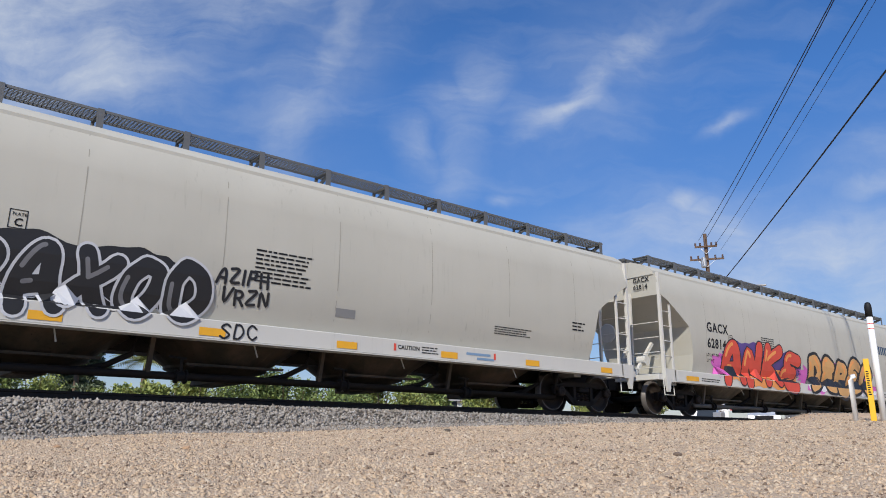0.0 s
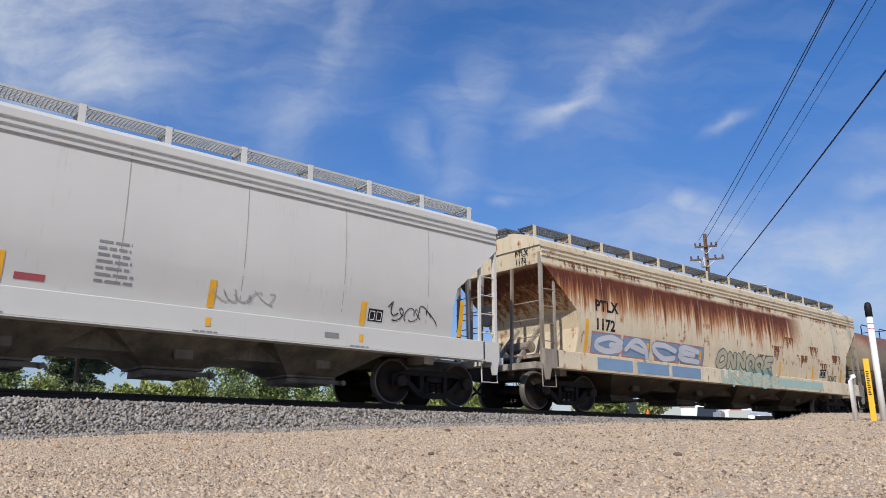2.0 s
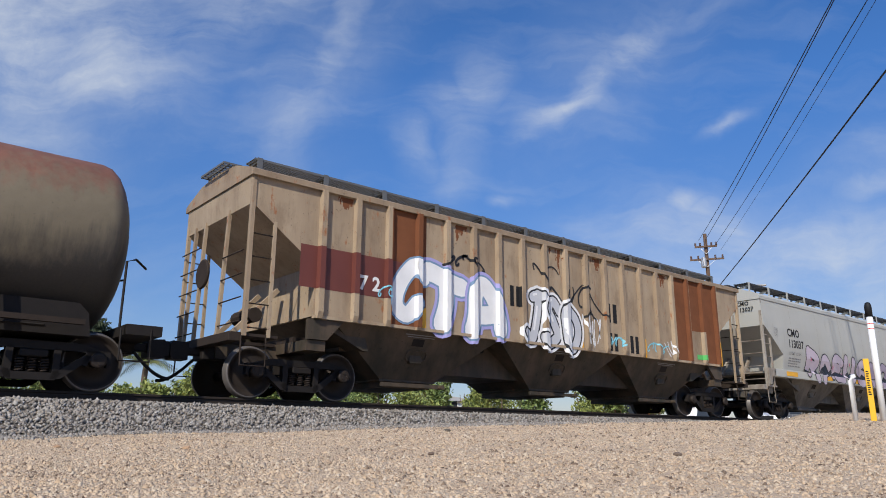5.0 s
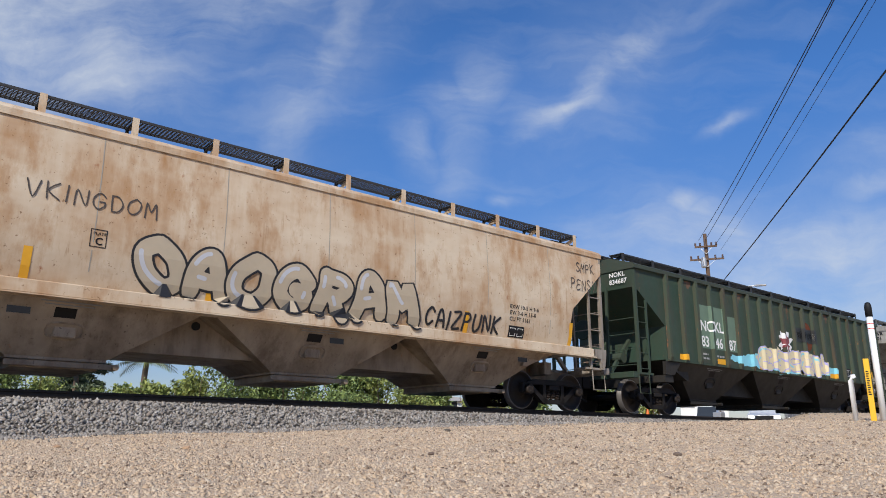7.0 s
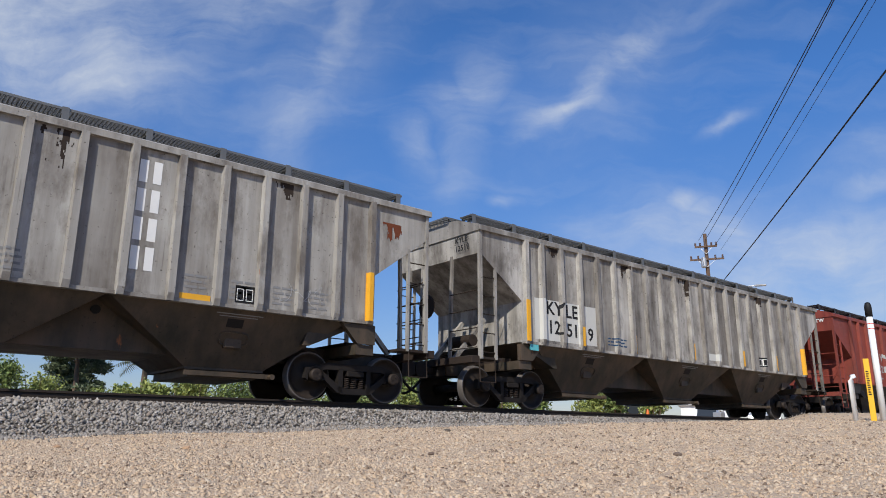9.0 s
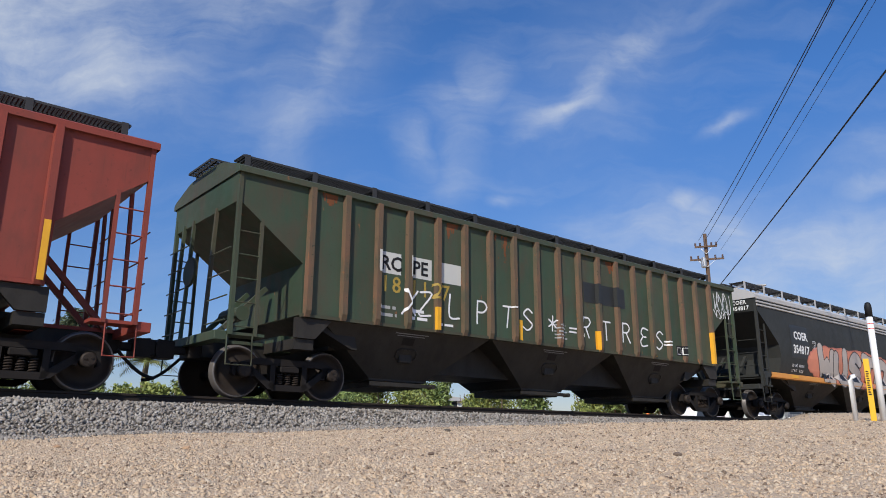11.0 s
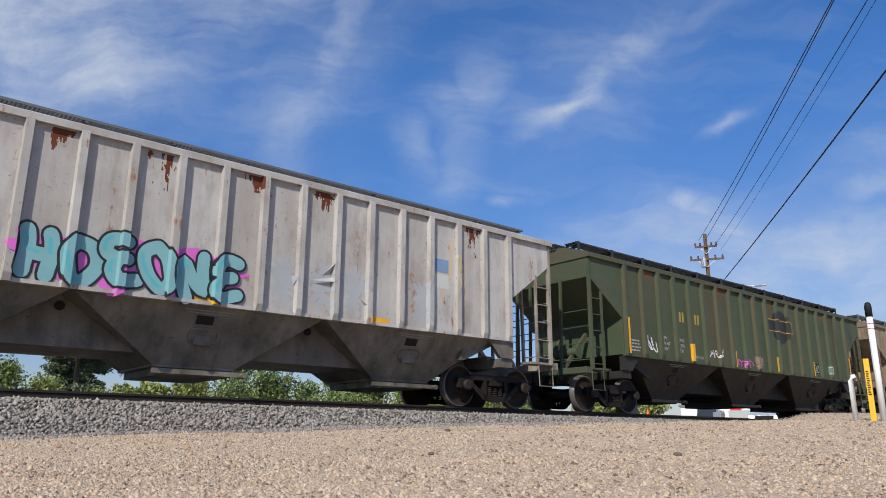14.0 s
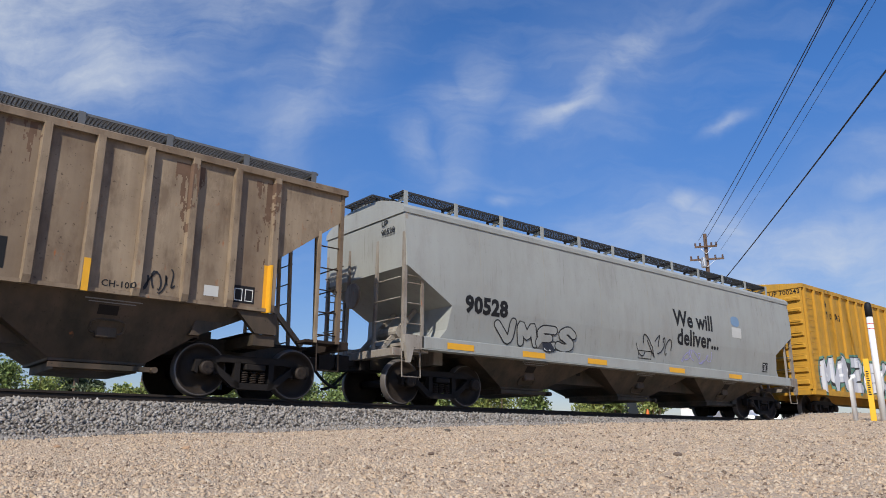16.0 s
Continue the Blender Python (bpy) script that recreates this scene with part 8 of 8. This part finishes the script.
for (bx, by, bz), az, off, r in (((22.35, 7.84, 12.99), 15.2, -0.5, 0.018), ((22.61, 7.82, 13.18), 15.2, 0.0, 0.018), ((22.72, 6.92, 12.80), 14.6, 0.6, 0.016), ((22.71, 6.71, 12.65), 14.3, 1.1, 0.010)):
    a = Vector((PX, PY, az - 0.4)) + ax * off
    b = Vector((bx, by, bz))
    b.z += 0.4
    wire(a, a + (b - a) * 2.0, 0.8, r, "thin black overhead wire from the utility pole")
a, b = Vector((PX, PY, 10.2)), Vector((23.04, 6.74, 10.67))
wire(a, a + (b - a) * 2.0, 0.5, 0.032, "thick black overhead cable from the utility pole")

# street lamp on its arm behind the pole
root = tagged(new("street_lamp"), "grey street lamp on a long curved arm", "street lamp")
root.location = (51.6, 29.3, -0.4)
part("pole", tube(bmesh.new(), [(0, 0, -0.2), (0, 0, 10.2)], 0.09, 10), M_GALV, root)
part("arm", tube(bmesh.new(), [(0, 0, 10.1), (0.45, -0.8, 10.75), (1.0, -1.85, 11.05), (1.5, -2.75, 11.1)], 0.045, 8), M_GALV, root)
bm = box(bmesh.new(), -0.14, 0.14, -0.42, 0.42, -0.08, 0.06, 0.05)
part("lamp_head", bm, M_GALV, root, at=pose(1.65, -3.1, 11.1, 0, 0, 28))

# marker posts by the crossing
def at_ground(x, y):
    return float(ground_z(np.array([x]), np.array([y]))[0])


root = tagged(new("pipeline_marker"), "tall white plastic marker post with a black cap", "marker post")
root.location = (16.02, 5.70, at_ground(16.02, 5.70) - 0.02)
part("post", lathe(bmesh.new(), [(0, 0.06), (2.10, 0.06)], "z", 18), M_POSTW, root, smooth=True)
part("cap", lathe(bmesh.new(), [(2.08, 0.068), (2.30, 0.068), (2.36, 0.05), (2.38, 0.02)], "z", 18), M_BLACK, root, "black rounded cap", smooth=True)
part("sticker", lathe(bmesh.new(), [(1.93, 0.0612), (1.945, 0.0612)], "z", 18), M_REDP, root, "faded red sticker")
part("sticker", lathe(bmesh.new(), [(1.83, 0.0612), (1.845, 0.0612)], "z", 18), M_REDP, root)
root = tagged(new("warning_marker"), "flat yellow plastic warning marker", "marker post")
root.matrix_world = pose(15.96, 5.86, at_ground(15.96, 5.86) - 0.02, 0, 0, 20)
part("blade", box(bmesh.new(), -0.018, 0.018, -0.052, 0.052, 0, 1.24, 0.006), M_POSTY, root)
bm = bmesh.new()
for k in range(11):
    box(bm, 0.018, 0.020, -0.026 + 0.008 * (k % 3), 0.03, 0.52 + 0.045 * k, 0.545 + 0.045 * k)
    box(bm, -0.020, -0.018, -0.026 + 0.008 * (k % 3), 0.03, 0.52 + 0.045 * k, 0.545 + 0.045 * k)
part("print", bm, M_BLACK, root, "dark warning print")
root = tagged(new("vent_pipe"), "short white pipe with a hooked top", "pipe")
root.location = (15.38, 5.97, at_ground(15.38, 5.97) - 0.02)
part("pipe", tube(bmesh.new(), [(0, 0, 0), (0, 0, 0.80), (0.02, -0.02, 0.88), (0.05, -0.03, 0.89), (0.065, -0.04, 0.85)], 0.048, 12), M_POSTW, root, smooth=True)

# traffic cone
root = tagged(new("traffic_cone"), "orange traffic cone beyond the track", "cone")
root.location = (25.6, 17.8, at_ground(25.6, 17.8))
part("cone", lathe(bmesh.new(), [(0.03, 0.16), (0.72, 0.03)], "z", 16), M_CONE, root)
part("base", box(bmesh.new(), -0.2, 0.2, -0.2, 0.2, 0, 0.03), M_CONE, root)

# crossing gate
root = tagged(new("crossing_gate"), "lowered crossing gate with red and white arm", "crossing gate")
root.location = (39.9, 22.9, at_ground(39.9, 22.9))
part("mast", tube(bmesh.new(), [(0, 0, 0), (0, 0, 3.2)], 0.06, 10), M_GALV, root)
part("base", box(bmesh.new(), -0.25, 0.25, -0.25, 0.25, 0, 1.1, 0.03), M_GALV, root)
for k in range(9):
    a, b = k * 0.62, (k + 1) * 0.62
    d = Vector((0.50, -0.866, 0))
    part("arm_stripe", bar(bmesh.new(), d * a + Vector((0, 0, 1.25)), d * b + Vector((0, 0, 1.25)), 0.03, 0.12), M_REDP if k % 2 else M_POSTW, root)
part("yellow_sleeve", lathe(bmesh.new(), [(0.0, 0.07), (1.0, 0.07)], "z", 12), M_POSTY, root, at=pose(0.3, 0.3, 0))


def vehicle(name, x, y, turn, paintm, label, cab, L=5.4, W=1.9, lamps=True):
    """A pickup or van that faces -y of its own space. cab: side outline (along, height)."""
    root = tagged(new(name), label, name.replace("_", " "))
    root.matrix_world = pose(x, y, at_ground(x, y), 0, 0, turn)
    bm = bmesh.new()
    a = [bm.verts.new((-W / 2 + (0.12 if z > 1.15 else 0), p, z)) for p, z in cab]
    b = [bm.verts.new((W / 2 - (0.12 if z > 1.15 else 0), p, z)) for p, z in cab]
    bm.faces.new(a), bm.faces.new(b[::-1])
    for i in range(len(cab)):
        j = (i + 1) % len(cab)
        bm.faces.new((a[i], a[j], b[j], b[i]))
    bmesh.ops.bevel(bm, geom=bm.edges[:], offset=0.04, segments=2, affect="EDGES")
    part("body", bm, paintm, root)
    for sx in (-1, 1):
        for py in (0.95, L - 1.1):
            w = part("wheel", lathe(bmesh.new(), [(-0.11, 0.2), (-0.11, 0.36), (0.11, 0.36), (0.11, 0.2)], "x", 20, (sx * (W / 2 - 0.1), py, 0.36)), M_RUBBER, root)
        if lamps:
            part("headlight", box(bmesh.new(), sx * W * 0.38 - 0.17, sx * W * 0.38 + 0.17, -0.03, 0.03, 0.80, 1.0, 0.02), M_LAMPG, root, "bright headlight")
    part("grille", box(bmesh.new(), -W * 0.27, W * 0.27, -0.03, 0.02, 0.66, 0.98, 0.01), M_BLACK, root)
    part("bumper", box(bmesh.new(), -W / 2, W / 2, -0.12, 0.06, 0.42, 0.62, 0.03), M_GALV, root)
    return root


PICKUP = [(0, 0.45), (0, 1.02), (0.25, 1.12), (1.45, 1.18), (2.05, 1.82), (3.4, 1.84), (3.75, 1.18), (5.4, 1.18), (5.4, 0.45)]
VAN = [(0, 0.4), (0, 0.95), (0.2, 1.05), (0.9, 1.2), (1.5, 2.2), (1.8, 2.35), (5.6, 2.35), (5.6, 0.4)]
p = vehicle("pickup_truck", 44.2, 22.4, -62, M_SILVER, "silver pickup truck waiting at the crossing with headlights on", PICKUP)
part("windscreen", prism(bmesh.new(), [(-0.72, 0), (0.72, 0), (0.62, 0.55), (-0.62, 0.55)], -0.01, 0.01), GLASS_D, p, at=pose(0, 1.73, 1.24, -42))
q = vehicle("white_van", 53.0, 31.5, -62, M_VANW, "white van parked beyond the crossing", VAN, 5.6, 2.0, False)
p = vehicle("grey_van", 50.5, 22.9, -62, simple("dark_grey_car_paint", (0.10, 0.105, 0.115), 0.3, 0.2, 0.05, 4, 0.0), "dark grey van queued behind the pickup truck", VAN, 5.6, 1.9)
for ob in (p, q):
    part("windscreen", prism(bmesh.new(), [(-0.76, 0), (0.76, 0), (0.68, 0.95), (-0.68, 0.95)], -0.01, 0.01), GLASS_D, ob, at=pose(0, 0.92, 1.27, -31))

for x, y, r, col, label in ((2.26, 5.9, 0.032, (0.44, 0.29, 0.18), "flat orange stone in the gravel"), (3.35, 4.15, 0.028, (0.14, 0.10, 0.075), "small dark stone in the gravel"), (4.25, 2.75, 0.03, (0.16, 0.12, 0.095), "dark stone in the gravel"),
                            (1.55, 6.9, 0.03, (0.40, 0.26, 0.16), "rusty orange stone in the gravel"), (6.4, 7.6, 0.05, (0.10, 0.085, 0.07), "dark stone in the gravel")):
    loose_stone(x, y, r, col, label, int(x * 100))


# ---------------------------------------------------------------- what moves
def motions():
    """The train runs to -x at a steady pace, and each axle turns while its car goes by."""
    for ob, mid in CARS:
        walk(ob, [(t, pose(mid - SPEED * t, TRACK_Y, 0)) for t in (0.0, 4.0, 8.0, 12.0, 16.0)])
    step = 1 / FPS
    for w, k, start in AXLES:
        a = max(0.0, min(15.9, (start - 34.0) / SPEED))
        b = max(a + step, min(16.0, (start + 1.0) / SPEED))
        rows = [(0.0, pose(k, 0, WR))] if a > 0 else []
        n = int(round((b - a) * FPS))
        turn = -degrees_per_step()
        for i in range(n + 1):
            rows.append((a + i * step, pose(k, 0, WR, 0, i * turn, 0)))
        if b < 16.0:
            rows.append((16.0, pose(k, 0, WR, 0, n * turn, 0)))
        walk(w, rows)


def degrees_per_step():
    return math.degrees(SPEED / FPS / WR)


motions()
